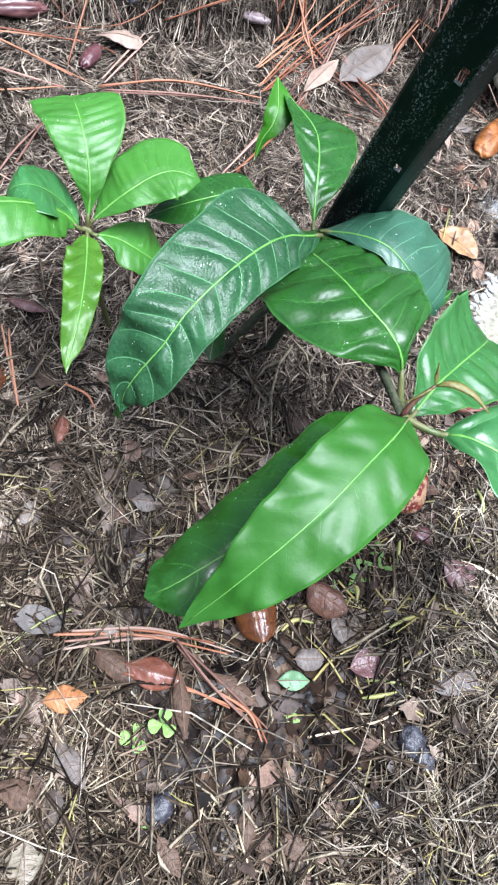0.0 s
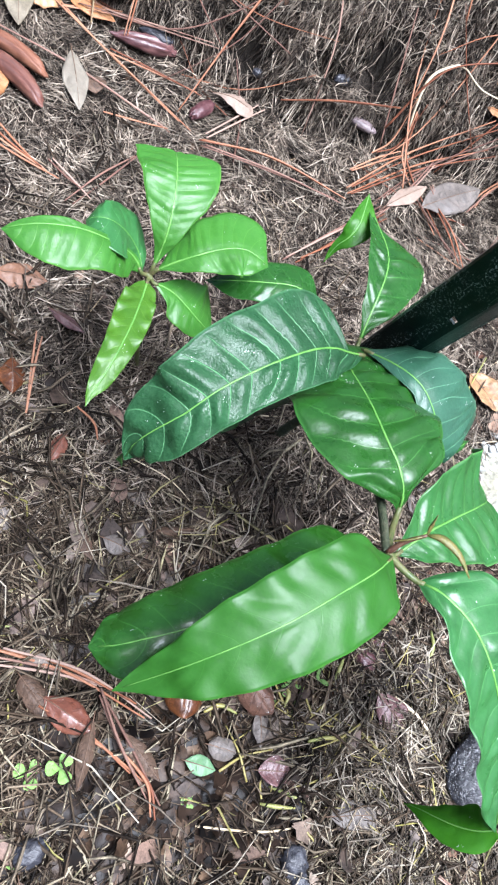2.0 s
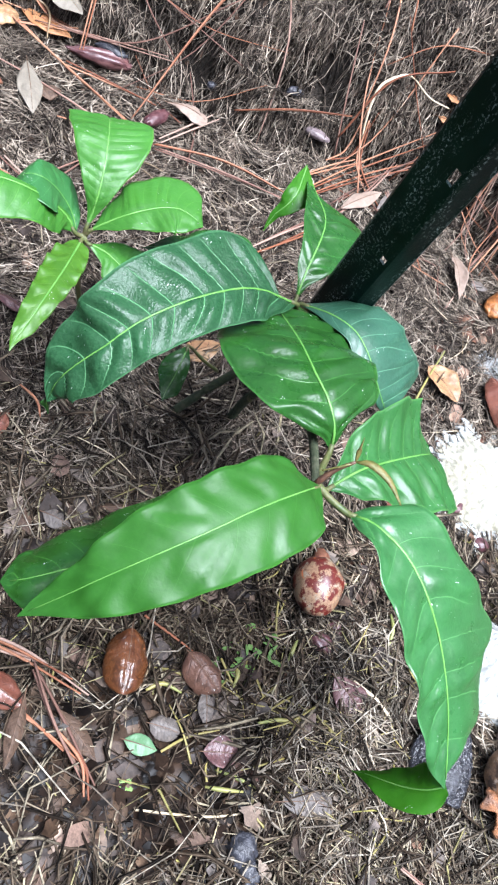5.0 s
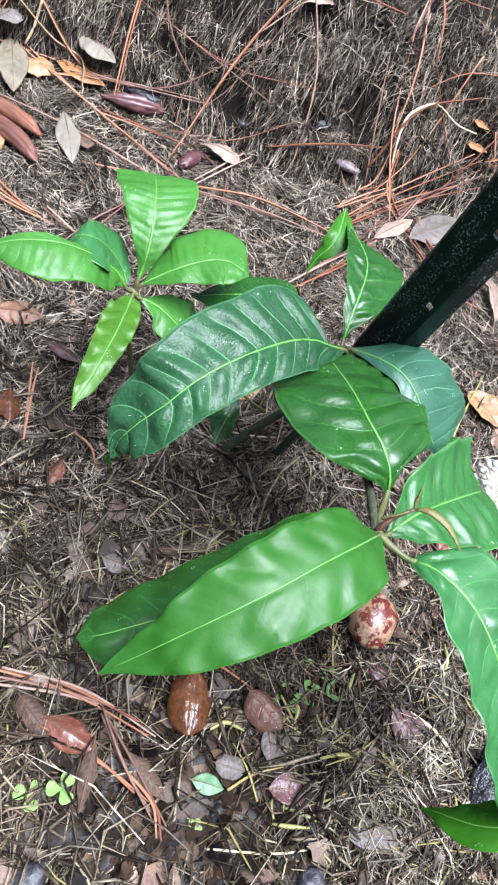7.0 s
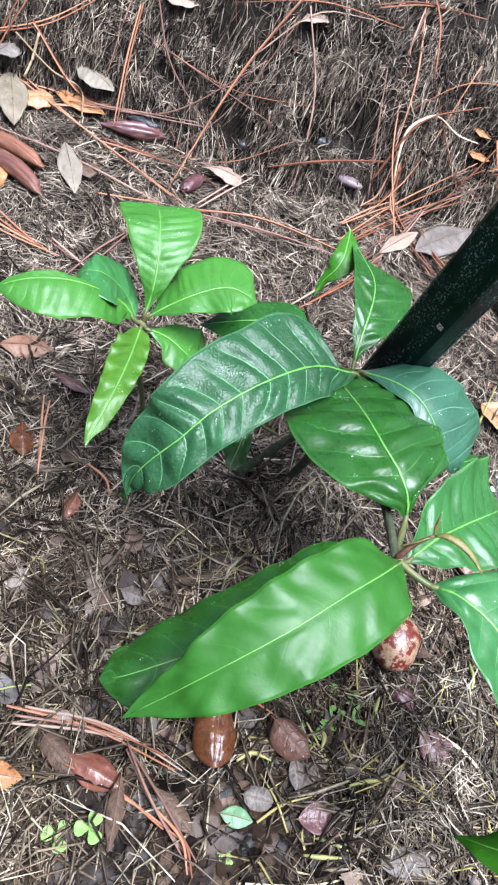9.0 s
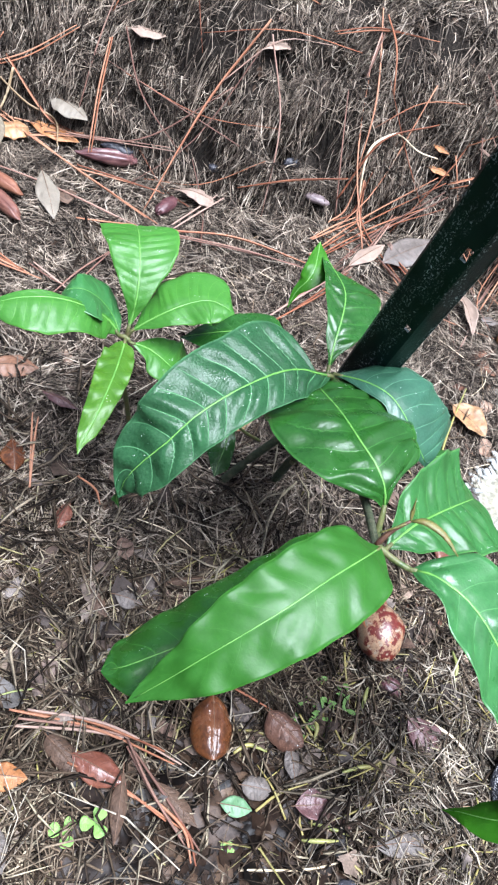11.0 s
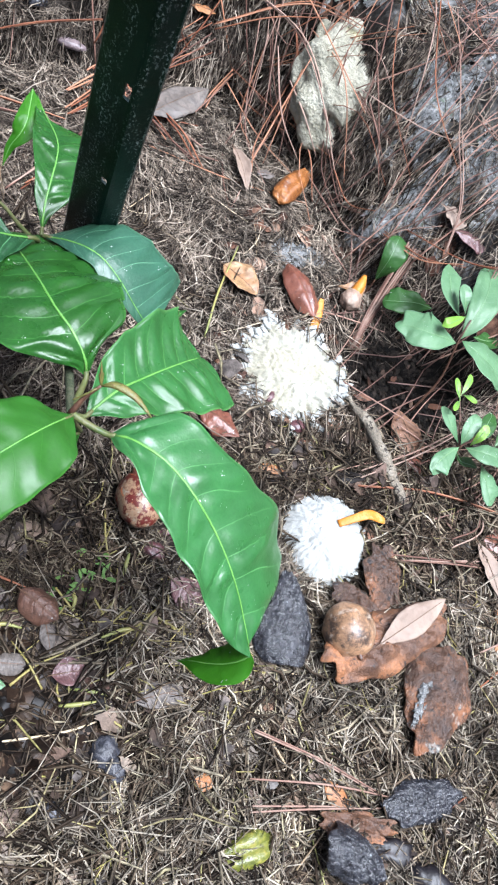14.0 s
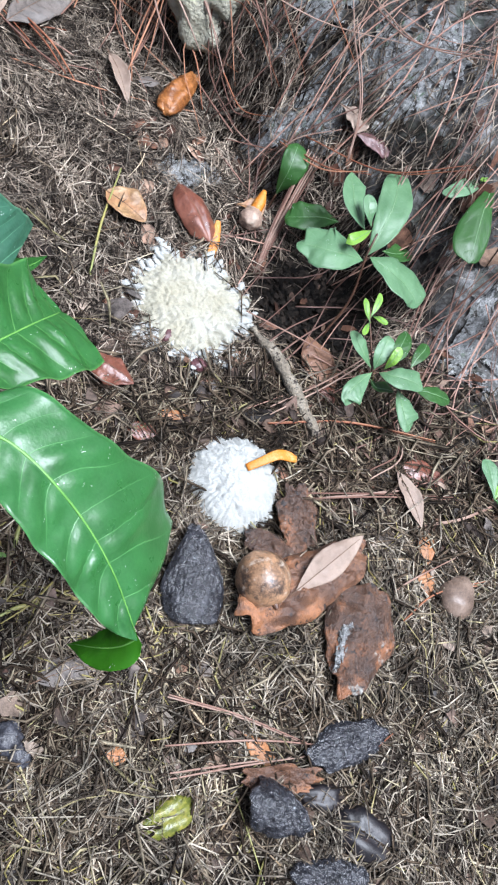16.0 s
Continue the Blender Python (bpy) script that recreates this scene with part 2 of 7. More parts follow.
OAK_LEAF = leaf_material("oak_leaf_green", (0.046, 0.118, 0.044), (0.095, 0.190, 0.088), (0.25, 0.38, 0.24), 0.45, 6, 2.2, 0.03, 0.15, coat=0.05, vein_show=0.2, bump=0.3)
OAK_DARK = leaf_material("oak_leaf_dark", (0.010, 0.044, 0.006), (0.020, 0.074, 0.012), (0.10, 0.2, 0.07), 0.40, 6, 2.2, 0.03, 0.12, coat=0.0, vein_show=0.25, bump=0.3, spec=0.3)
MOSS = leaf_material("moss_green", (0.07, 0.16, 0.03), (0.14, 0.25, 0.06), (0.2, 0.3, 0.1), 0.6, 4, 1.8, 0.03, 0.2, specks=False, coat=0.0)
OAK_NEW = leaf_material("oak_leaf_new", (0.12, 0.28, 0.03), (0.2, 0.38, 0.05), (0.35, 0.5, 0.1), 0.4, 6, 2.2, 0.03, 0.3, specks=False)
WEED = leaf_material("weed_green", (0.14, 0.30, 0.05), (0.24, 0.42, 0.10), (0.42, 0.6, 0.2), 0.45, 5, 1.8, 0.03, 0.35, specks=False, coat=0.0)
DEAD_GLOSSY = leaf_material("glossy_brown_leaf", (0.050, 0.015, 0.006), (0.175, 0.062, 0.017), (0.03, 0.012, 0.008), 0.26, 4, 2.2, 0.03, 0.0, age=0.7, specks=False, coat=0.3, vein_show=0.4, bump=0.7)
DEAD_RUST = leaf_material("rust_tan_leaf", (0.13, 0.062, 0.034), (0.25, 0.135, 0.080), (0.10, 0.05, 0.03), 0.5, 7, 2.2, 0.03, 0.0, age=0.3, specks=False, coat=0.0, vein_show=0.3, bump=0.4)
DEAD_RED = leaf_material("red_brown_leaf", (0.095, 0.030, 0.018), (0.21, 0.080, 0.048), (0.07, 0.02, 0.012), 0.4, 7, 2.2, 0.04, 0.0, age=0.5, specks=True, coat=0.2, vein_show=0.3, bump=0.4)
DEAD_SCURF = leaf_material("scurfy_brown_leaf", (0.060, 0.028, 0.018), (0.145, 0.072, 0.046), (0.09, 0.05, 0.035), 0.5, 4, 2.2, 0.06, 0.0, age=0.6, specks=True, coat=0.0, vein_show=0.3, bump=0.9)
DEAD_ORANGE = leaf_material("orange_brown_leaf", (0.22, 0.085, 0.03), (0.40, 0.19, 0.075), (0.2, 0.08, 0.03), 0.5, 7, 2.2, 0.03, 0.05, (0.4, 0.2, 0.05), age=0.4, specks=False, coat=0.05)
DEAD_YELLOW = leaf_material("yellowed_leaf", (0.21, 0.092, 0.042), (0.37, 0.25, 0.115), (0.2, 0.09, 0.05), 0.45, 7, 2.2, 0.03, 0.0, (0.5, 0.3, 0.08), age=0.6, specks=False, coat=0.0, vein_show=0.3, bump=0.4)
DEAD_CREAM = leaf_material("pale_cream_leaf", (0.125, 0.108, 0.082), (0.205, 0.18, 0.138), (0.14, 0.112, 0.08), 0.6, 9, 2.0, 0.04, 0.0, age=0.2, specks=False, coat=0.0, vein_show=0.25, bump=0.4)
DEAD_TAN = leaf_material("pale_tan_leaf", (0.17, 0.118, 0.088), (0.29, 0.222, 0.172), (0.2, 0.14, 0.1), 0.6, 9, 2.0, 0.04, 0.0, age=0.25, specks=False, coat=0.0, vein_show=0.25, bump=0.35)
DEAD_OLIVE = leaf_material("olive_grey_leaf", (0.11, 0.092, 0.062), (0.20, 0.168, 0.118), (0.1, 0.08, 0.05), 0.5, 9, 2.0, 0.04, 0.0, age=0.3, specks=False, coat=0.0, vein_show=0.3)
DEAD_GREY = leaf_material("grey_dead_leaf", (0.075, 0.062, 0.052), (0.17, 0.145, 0.125), (0.05, 0.04, 0.035), 0.55, 9, 2.0, 0.04, 0.0, age=0.5, specks=False, coat=0.0, vein_show=0.4)
DEAD_BROWN = leaf_material("dull_brown_leaf", (0.050, 0.031, 0.020), (0.125, 0.078, 0.052), (0.05, 0.03, 0.02), 0.55, 8, 2.0, 0.04, 0.0, age=0.6, specks=False, coat=0.0, vein_show=0.3, spec=0.25)
DEAD_PURPLE = leaf_material("purple_dead_leaf", (0.07, 0.03, 0.03), (0.16, 0.085, 0.08), (0.05, 0.02, 0.02), 0.42, 8, 2.0, 0.04, 0.0, age=0.5, specks=True, coat=0.1)
RIB = rough_material("pale_green_rib", [(0.075, 0.215, 0.035), (0.135, 0.305, 0.06)], 80, 0.4, 0.2)
RIB_OAK = rough_material("grey_green_rib", [(0.10, 0.20, 0.08), (0.16, 0.27, 0.12)], 80, 0.4, 0.2)
RIB_BROWN = rough_material("brown_rib", [(0.06, 0.03, 0.015), (0.14, 0.08, 0.045)], 80, 0.6, 0.2)
STEM = rough_material("green_brown_stem", [(0.04, 0.075, 0.018), (0.09, 0.10, 0.03), (0.11, 0.075, 0.04)], 90, 0.55, 0.5)
STEM_WOOD = rough_material("dark_woody_stem", [(0.012, 0.022, 0.008), (0.035, 0.045, 0.018), (0.09, 0.085, 0.05)], 90, 0.8, 0.9, 0.002)
BUD = rough_material("red_brown_bud", [(0.045, 0.018, 0.012), (0.11, 0.055, 0.028)], 120, 0.45, 0.4)
BUD_LEAF = rough_material("bronze_young_leaf", [(0.06, 0.075, 0.014), (0.13, 0.12, 0.03), (0.15, 0.085, 0.035)], 200, 0.45, 0.6)
NEEDLE = rough_material("orange_pine_needle", [(0.14, 0.050, 0.026), (0.235, 0.096, 0.050), (0.33, 0.165, 0.098)], 12, 0.6, 0.2, spec=0.2, vary=0.5)
NEEDLE_OLD = rough_material("faded_pine_needle", [(0.115, 0.060, 0.044), (0.19, 0.108, 0.080), (0.29, 0.20, 0.155)], 12, 0.65, 0.2, spec=0.2, vary=0.5)
NEEDLE_MIX = rough_material("mixed_pine_needle", [(0.12, 0.065, 0.048), (0.22, 0.115, 0.082), (0.34, 0.20, 0.145)], 12, 0.5, 0.2, vary=0.7, per_island=True)
STRAW = rough_material("pale_straw", [(0.20, 0.14, 0.075), (0.36, 0.27, 0.155), (0.52, 0.43, 0.29)], 14, 0.5, 0.2, vary=0.6)
STRAW_YELLOW = rough_material("yellow_green_straw", [(0.15, 0.125, 0.035), (0.26, 0.215, 0.065), (0.17, 0.19, 0.055)], 14, 0.5, 0.2, vary=0.5)
THATCH = litter_material("grey_thatch", [(0.0, (0.012, 0.009, 0.007)), (0.28, (0.070, 0.053, 0.040)), (0.58, (0.212, 0.168, 0.127)), (0.86, (0.37, 0.305, 0.232)), (1.0, (0.52, 0.445, 0.35))], 0.6)
CUTTINGS = litter_material("dry_grass_cuttings", [(0.0, (0.014, 0.010, 0.007)), (0.32, (0.042, 0.029, 0.019)), (0.60, (0.112, 0.081, 0.053)), (0.86, (0.225, 0.180, 0.124)), (0.97, (0.37, 0.315, 0.215)), (1.0, (0.27, 0.24, 0.07))], 0.6)
CRUMBS = litter_material("dark_leaf_crumbs", [(0.0, (0.014, 0.011, 0.009)), (0.4, (0.045, 0.030, 0.021)), (0.7, (0.098, 0.062, 0.040)), (0.9, (0.15, 0.088, 0.058)), (1.0, (0.19, 0.15, 0.12))], 0.55)
DARK_SCRAPS = litter_material("dark_leaf_scraps", [(0.0, (0.005, 0.004, 0.003)), (0.4, (0.016, 0.010, 0.007)), (0.75, (0.040, 0.024, 0.015)), (1.0, (0.10, 0.064, 0.040))], 0.4)
LONG_STRAW = litter_material("weathered_straw", [(0.0, (0.05, 0.038, 0.028)), (0.35, (0.14, 0.114, 0.086)), (0.65, (0.27, 0.228, 0.175)), (0.93, (0.45, 0.395, 0.305)), (1.0, (0.34, 0.28, 0.09))])
FRAGMENTS = litter_material("dead_leaf_fragments", [(0.0, (0.020, 0.016, 0.014)), (0.3, (0.055, 0.040, 0.032)), (0.5, (0.10, 0.070, 0.052)), (0.66, (0.15, 0.095, 0.070)), (0.8, (0.12, 0.11, 0.10)), (0.92, (0.22, 0.15, 0.105)), (1.0, (0.32, 0.27, 0.22))], 0.5)
RUST_SCRAPS = litter_material("rust_leaf_scraps", [(0.0, (0.050, 0.026, 0.018)), (0.4, (0.11, 0.052, 0.034)), (0.7, (0.19, 0.098, 0.062)), (1.0, (0.27, 0.18, 0.125))], 0.55)
SOIL = soil_material()
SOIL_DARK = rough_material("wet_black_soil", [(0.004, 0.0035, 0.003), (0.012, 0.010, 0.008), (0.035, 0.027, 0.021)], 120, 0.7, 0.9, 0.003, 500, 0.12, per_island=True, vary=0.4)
ENAMEL = enamel_material()
PULP = rough_material("white_fluffy_pulp", [(0.28, 0.285, 0.262), (0.335, 0.34, 0.315), (0.37, 0.375, 0.35)], 70, 0.95, 0.6, 0.002, 600, 0.1)
PULP_CREAM = rough_material("cream_fluffy_pulp", [(0.26, 0.243, 0.172), (0.31, 0.297, 0.232), (0.345, 0.35, 0.313)], 22, 0.95, 0.7, 0.002, 600, 0.1)
FLESH = rough_material("orange_fruit_flesh", [(0.40, 0.115, 0.006), (0.44, 0.165, 0.012), (0.46, 0.30, 0.13)], 70, 0.55, 0.5, 0.001, 500)
CORE_SKIN = rough_material("pale_pink_brown_skin", [(0.16, 0.10, 0.07), (0.30, 0.22, 0.165), (0.40, 0.33, 0.26)], 60, 0.5, 0.5, 0.001, 300)
FRUIT_SKIN = rough_material("spotted_fruit_skin", [(0.10, 0.02, 0.012), (0.30, 0.19, 0.11), (0.25, 0.19, 0.12), (0.22, 0.18, 0.12)], 38, 0.35, 0.3, 0.001, 300,
                            patches=[((0.10, 0.014, 0.009), 75, 0.49, 0.53), ((0.30, 0.25, 0.18), 110, 0.57, 0.62), ((0.58, 0.17, 0.05), 60, 0.62, 0.65)])
ROUND_SKIN = rough_material("tan_fruit_skin", [(0.10, 0.06, 0.035), (0.30, 0.17, 0.09), (0.42, 0.26, 0.155)], 30, 0.4, 0.4, 0.001, 260, patches=[((0.040, 0.024, 0.016), 55, 0.46, 0.60), ((0.34, 0.28, 0.22), 90, 0.56, 0.66)])
HUSK_BROWN = rough_material("mouldy_brown_husk", [(0.022, 0.013, 0.009), (0.066, 0.034, 0.020), (0.15, 0.070, 0.034)], 40, 0.45, 0.8, 0.003, 420, patches=[((0.20, 0.080, 0.032), 26, 0.52, 0.64), ((0.013, 0.010, 0.009), 90, 0.55, 0.62), ((0.30, 0.30, 0.27), 34, 0.61, 0.70)])
HUSK_ORANGE = rough_material("orange_brown_husk", [(0.040, 0.021, 0.014), (0.10, 0.048, 0.026), (0.19, 0.088, 0.042)], 36, 0.5, 0.7, 0.003, 420, patches=[((0.27, 0.115, 0.048), 22, 0.50, 0.62), ((0.022, 0.014, 0.011), 90, 0.57, 0.64)])
# the pale patches are glints on the wrinkles, painted into the colour
HUSK_BLACK = rough_material("black_knobbly_husk", [(0.005, 0.005, 0.007), (0.015, 0.015, 0.018), (0.050, 0.051, 0.058)], 120, 0.28, 0.7, 0.003, 380, 0.8, patches=[((0.42, 0.45, 0.47), 110, 0.66, 0.69)])
POD_DARK = rough_material("dark_smooth_pod", [(0.004, 0.003, 0.003), (0.010, 0.008, 0.009), (0.040, 0.019, 0.011)], 26, 0.42, 0.4, 0.001, 180, 0.35, patches=[((0.09, 0.038, 0.016), 20, 0.58, 0.70)])
POD_RED = rough_material("red_brown_pod", [(0.055, 0.020, 0.014), (0.14, 0.056, 0.032), (0.25, 0.115, 0.066)], 34, 0.46, 0.7, 0.001, 220, 0.35, stretch=(0.3, 1, 1))
POD_WINE = rough_material("pink_purple_pod", [(0.030, 0.013, 0.015), (0.085, 0.035, 0.034), (0.17, 0.085, 0.075)], 40, 0.38, 0.5, 0.001, 260, stretch=(0.3, 1, 1))
SHELL_TAN = rough_material("dull_tan_shell", [(0.07, 0.046, 0.032), (0.16, 0.112, 0.082), (0.26, 0.195, 0.150)], 40, 0.45, 0.5)
POD_LILAC = rough_material("grey_lilac_pod", [(0.06, 0.045, 0.045), (0.14, 0.105, 0.105), (0.22, 0.18, 0.175)], 60, 0.5, 0.5)
POD_WARM = rough_material("wine_brown_pod", [(0.040, 0.017, 0.014), (0.105, 0.042, 0.030), (0.20, 0.095, 0.066)], 34, 0.42, 0.7, 0.001, 220, 0.4, stretch=(0.3, 1, 1))
POD_PURPLE = rough_material("purple_brown_pod", [(0.025, 0.010, 0.012), (0.075, 0.028, 0.03), (0.13, 0.07, 0.065)], 60, 0.4, 0.6)
ROLLED = rough_material("rolled_orange_leaf", [(0.09, 0.030, 0.010), (0.24, 0.090, 0.024), (0.36, 0.150, 0.045)], 40, 0.36, 0.8, 0.003, 160, 0.4, stretch=(1, 0.5, 0.5))
STONE_DARK = rough_material("slate_grey_lump", [(0.010, 0.010, 0.012), (0.028, 0.028, 0.034), (0.080, 0.080, 0.092)], 80, 0.45, 0.8)
ROCK = rough_material("lichen_limestone", [(0.20, 0.19, 0.135), (0.36, 0.345, 0.265), (0.48, 0.465, 0.385)], 22, 0.9, 1.0, 0.006, 150, 0.2, patches=[((0.10, 0.105, 0.075), 24, 0.55, 0.70), ((0.32, 0.29, 0.15), 14, 0.55, 0.72)])
BARK = rough_material("flaky_grey_bark", [(0.06, 0.047, 0.034), (0.20, 0.168, 0.122), (0.36, 0.325, 0.255)], 60, 0.8, 1.0, 0.004, 300, patches=[((0.03, 0.022, 0.016), 120, 0.54, 0.60)])
ROT_YELLOW = rough_material("rotting_yellow_skin", [(0.03, 0.042, 0.008), (0.13, 0.135, 0.022), (0.33, 0.25, 0.06)], 26, 0.35, 0.5, 0.002, 220, patches=[((0.035, 0.018, 0.009), 34, 0.54, 0.61), ((0.36, 0.36, 0.28), 40, 0.62, 0.68)])
LICHEN = rough_material("pale_grey_lichen", [(0.06, 0.058, 0.052), (0.20, 0.202, 0.195), (0.40, 0.405, 0.395), (0.56, 0.57, 0.56)], 150, 0.9, 1.0, 0.005, 700, patches=[((0.05, 0.044, 0.036), 130, 0.55, 0.60), ((0.13, 0.18, 0.12), 60, 0.58, 0.66)])


# ---- shape helpers ----
def mesh_of(name, verts, faces, material, smooth=True, uvs=None):
    me = bpy.data.meshes.new(name)
    me.from_pydata([tuple(v) for v in verts], [], faces)
    me.materials.append(material)
    if smooth:
        me.polygons.foreach_set("use_smooth", [True] * len(me.polygons))
    if uvs is not None:
        layer = me.uv_layers.new(name="UVMap")
        index = np.zeros(len(me.loops), dtype=np.int32)
        me.loops.foreach_get("vertex_index", index)
        layer.data.foreach_set("uv", np.asarray(uvs, dtype=np.float32)[index].ravel())
    me.update()
    return me


def part(name, me, parent, label=""):
    ob = new(name, me)
    ob.parent = parent
    return tagged(ob, label)


def spline(points, count):
    """A smooth line through the rows of points (any number of columns), evenly spaced along its first three columns."""
    p = np.asarray(points, float)
    step = np.linalg.norm(np.diff(p[:, :3], axis=0), axis=1) + 1e-9
    t = np.r_[0, np.cumsum(step)]
    tan = np.empty_like(p)
    tan[1:-1] = (p[2:] - p[:-2]) / (t[2:] - t[:-2])[:, None]
    tan[0], tan[-1] = (p[1] - p[0]) / step[0], (p[-1] - p[-2]) / step[-1]
    s = np.linspace(0, t[-1], count)
    k = np.clip(np.searchsorted(t, s, "right") - 1, 0, len(p) - 2)
    w = (t[k + 1] - t[k])[:, None]
    a = ((s - t[k])[:, None]) / w
    return ((2 * a**3 - 3 * a**2 + 1) * p[k] + (a**3 - 2 * a**2 + a) * w * tan[k] + (-2 * a**3 + 3 * a**2) * p[k + 1] + (a**3 - a**2) * w * tan[k + 1])


def tube(points, radii, count=12, sides=6, flat=1.0):
    """A bent, tapering rod through points. Returns verts and faces."""
    rows = np.c_[np.asarray(points, float), np.interp(np.linspace(0, 1, len(points)), np.linspace(0, 1, len(radii)), radii)]
    line = spline(rows, count)
    tan = np.gradient(line[:, :3], axis=0)
    tan /= np.linalg.norm(tan, axis=1)[:, None] + 1e-12
    ref = np.where(np.abs(tan[:, 2:3]) > 0.9, np.array([[1.0, 0, 0]]), np.array([[0, 0, 1.0]]))
    side = np.cross(tan, ref)
    side /= np.linalg.norm(side, axis=1)[:, None] + 1e-12
    up = np.cross(side, tan)
    ang = np.linspace(0, 2 * math.pi, sides, endpoint=False)
    r = np.abs(line[:, 3])[:, None, None]
    v = line[:, None, :3] + r * (np.cos(ang)[None, :, None] * side[:, None] + flat * np.sin(ang)[None, :, None] * up[:, None])
    faces = [(i * sides + j, i * sides + (j + 1) % sides, (i + 1) * sides + (j + 1) % sides, (i + 1) * sides + j) for i in range(count - 1) for j in range(sides)]
    faces += [tuple(range(sides))[::-1], tuple(range((count - 1) * sides, count * sides))]
    return v.reshape(-1, 3), faces


def blade(stations, material, name="leaf", along=40, across=9, folds=10.0, slant=2.4, quilt=0.0007, wave=0.0015, waves=3.0, thick=0.0005, swellings=0.002, dish=1.6, groove=0.05, seed=0, centre=None):
    """A leaf blade. Stations: midrib place, widths left and right, rise of both halves in degrees. The blade swells between its side veins."""
    rnd = random.Random(seed)
    ph = rnd.random() * 6.28
    rows = spline(stations, along)
    mid, wl, wr, al, ar = rows[:, :3], np.maximum(rows[:, 3], 0.0004), np.maximum(rows[:, 4], 0.0004), np.radians(rows[:, 5]), np.radians(rows[:, 6])
    tan = np.gradient(mid, axis=0)
    tan /= np.linalg.norm(tan, axis=1)[:, None] + 1e-12
    side = np.cross(tan, (0, 0, 1.0))
    side /= np.linalg.norm(side, axis=1)[:, None] + 1e-12
    up = np.cross(side, tan)
    u = np.linspace(0, 1, along)
    drift = u + 0.13 / folds * np.sin(u * 17 + ph) + 0.05 / folds * np.sin(u * 41 + 2 * ph)
    size = 0.75 + 0.35 * np.sin(u * 23 + 3 * ph) + 0.2 * np.sin(u * 57 + ph)
    top, uvs = [], []
    for j in range(-across, across + 1):
        v = j / across
        o = abs(v)
        w, a = (wr, ar) if v > 0 else (wl, al)
        swell = size * np.abs(np.sin(math.pi * (drift * folds - o**1.4 * slant * 0.45 + 0.5))) ** 0.7 - 0.6
        rise = w * np.sin(a) * o**dish + groove * w * (1 - np.exp(-7 * o)) * (1 - o)
        rise = rise + quilt * swell * np.sin(math.pi * min(o * 1.05, 1.0)) ** 0.6 * np.minimum(1, w / 0.02)
        rise = rise + wave * o * o * np.sin(2 * math.pi * waves * u + ph + (2.0 if v > 0 else 0.0)) * np.minimum(1, w / 0.02)
        hill = np.array([noise.noise(Vector((uu * 4.2 + seed, v * 1.7, seed * 0.7))) + 0.6 * noise.noise(Vector((uu * 11 + seed, v * 3.6, seed * 1.3))) for uu in u])
        rise = rise + swellings * hill * np.minimum(1, w / 0.02) * (0.25 + 0.75 * o)
        ragged = 1 + 0.009 * np.sin(u * 47 + ph + 3 * np.sign(v)) * o
        top.append(mid + (v / max(o, 1e-9) * o * w * np.cos(a) * ragged)[:, None] * side + rise[:, None] * up)
        uvs.append(np.c_[drift, np.full(along, (v + 1) / 2)])
    top, uvs = np.array(top), np.array(uvs)
    n = 2 * across + 1
    low = top - thick * up[None]
    verts = np.concatenate([top.reshape(-1, 3), low.reshape(-1, 3)])
    at = lambda j, i, b=0: b * n * along + j * along + i
    faces = []
    for j in range(n - 1):
        for i in range(along - 1):
            faces.append((at(j, i), at(j + 1, i), at(j + 1, i + 1), at(j, i + 1)))
            faces.append((at(j, i, 1), at(j, i + 1, 1), at(j + 1, i + 1, 1), at(j + 1, i, 1)))
    for i in range(along - 1):
        faces.append((at(0, i), at(0, i + 1), at(0, i + 1, 1), at(0, i, 1)))
        faces.append((at(n - 1, i), at(n - 1, i, 1), at(n - 1, i + 1, 1), at(n - 1, i + 1)))
    if centre is not None:
        verts = verts - np.asarray(centre)
        mid = mid - np.asarray(centre)
    me = mesh_of(name, verts, faces, material, True, np.concatenate([uvs.reshape(-1, 2)] * 2))
    return me, mid + up * 0.0002


def rib_mesh(mid, r0, r1, material):
    v, f = tube(mid[1:-1:3], [r0, r1], 20, 6, 0.7)
    return mesh_of("midrib", v, f, material)


def lump(name, lx, ly, lz, material, rough=0.08, freq=3.0, seed=0, taper=0.0, rings=22, segs=28, dent=0.0, knobs=0.0, bend=0.0):
    """A rounded body lx long, ly wide and lz high, standing on z = 0: egg-shaped by taper, uneven by noise, knobbly by knobs."""
    verts, faces = [], []
    off = Vector((seed * 7.3, seed * 3.1, seed * 1.7))
    for i in range(rings + 1):
        th = math.pi * i / rings
        for j in range(segs):
            f = 2 * math.pi * j / segs
            d = Vector((math.cos(th), math.sin(th) * math.cos(f), math.sin(th) * math.sin(f)))
            k = 1 + rough * noise.noise(d * freq + off) + rough * 0.4 * noise.noise(d * freq * 3 + off)
            if knobs:
                k += knobs * abs(noise.noise(d * 11 + off)) + knobs * 0.5 * noise.noise(d * 23 + off)
            if dent:
                k -= dent * math.exp(-((d.y * 3) ** 2)) * max(0, d.z)
            s = 1 + taper * d.x
            verts.append((d.x * lx / 2 * k, d.y * ly / 2 * k * s + bend * (d.x * lx / 2) ** 2, d.z * lz / 2 * k * s + lz / 2))
    for i in range(rings):
        for j in range(segs):
            faces.append((i * segs + j, i * segs + (j + 1) % segs, (i + 1) * segs + (j + 1) % segs, (i + 1) * segs + j))
    return mesh_of(name, verts, faces, material)


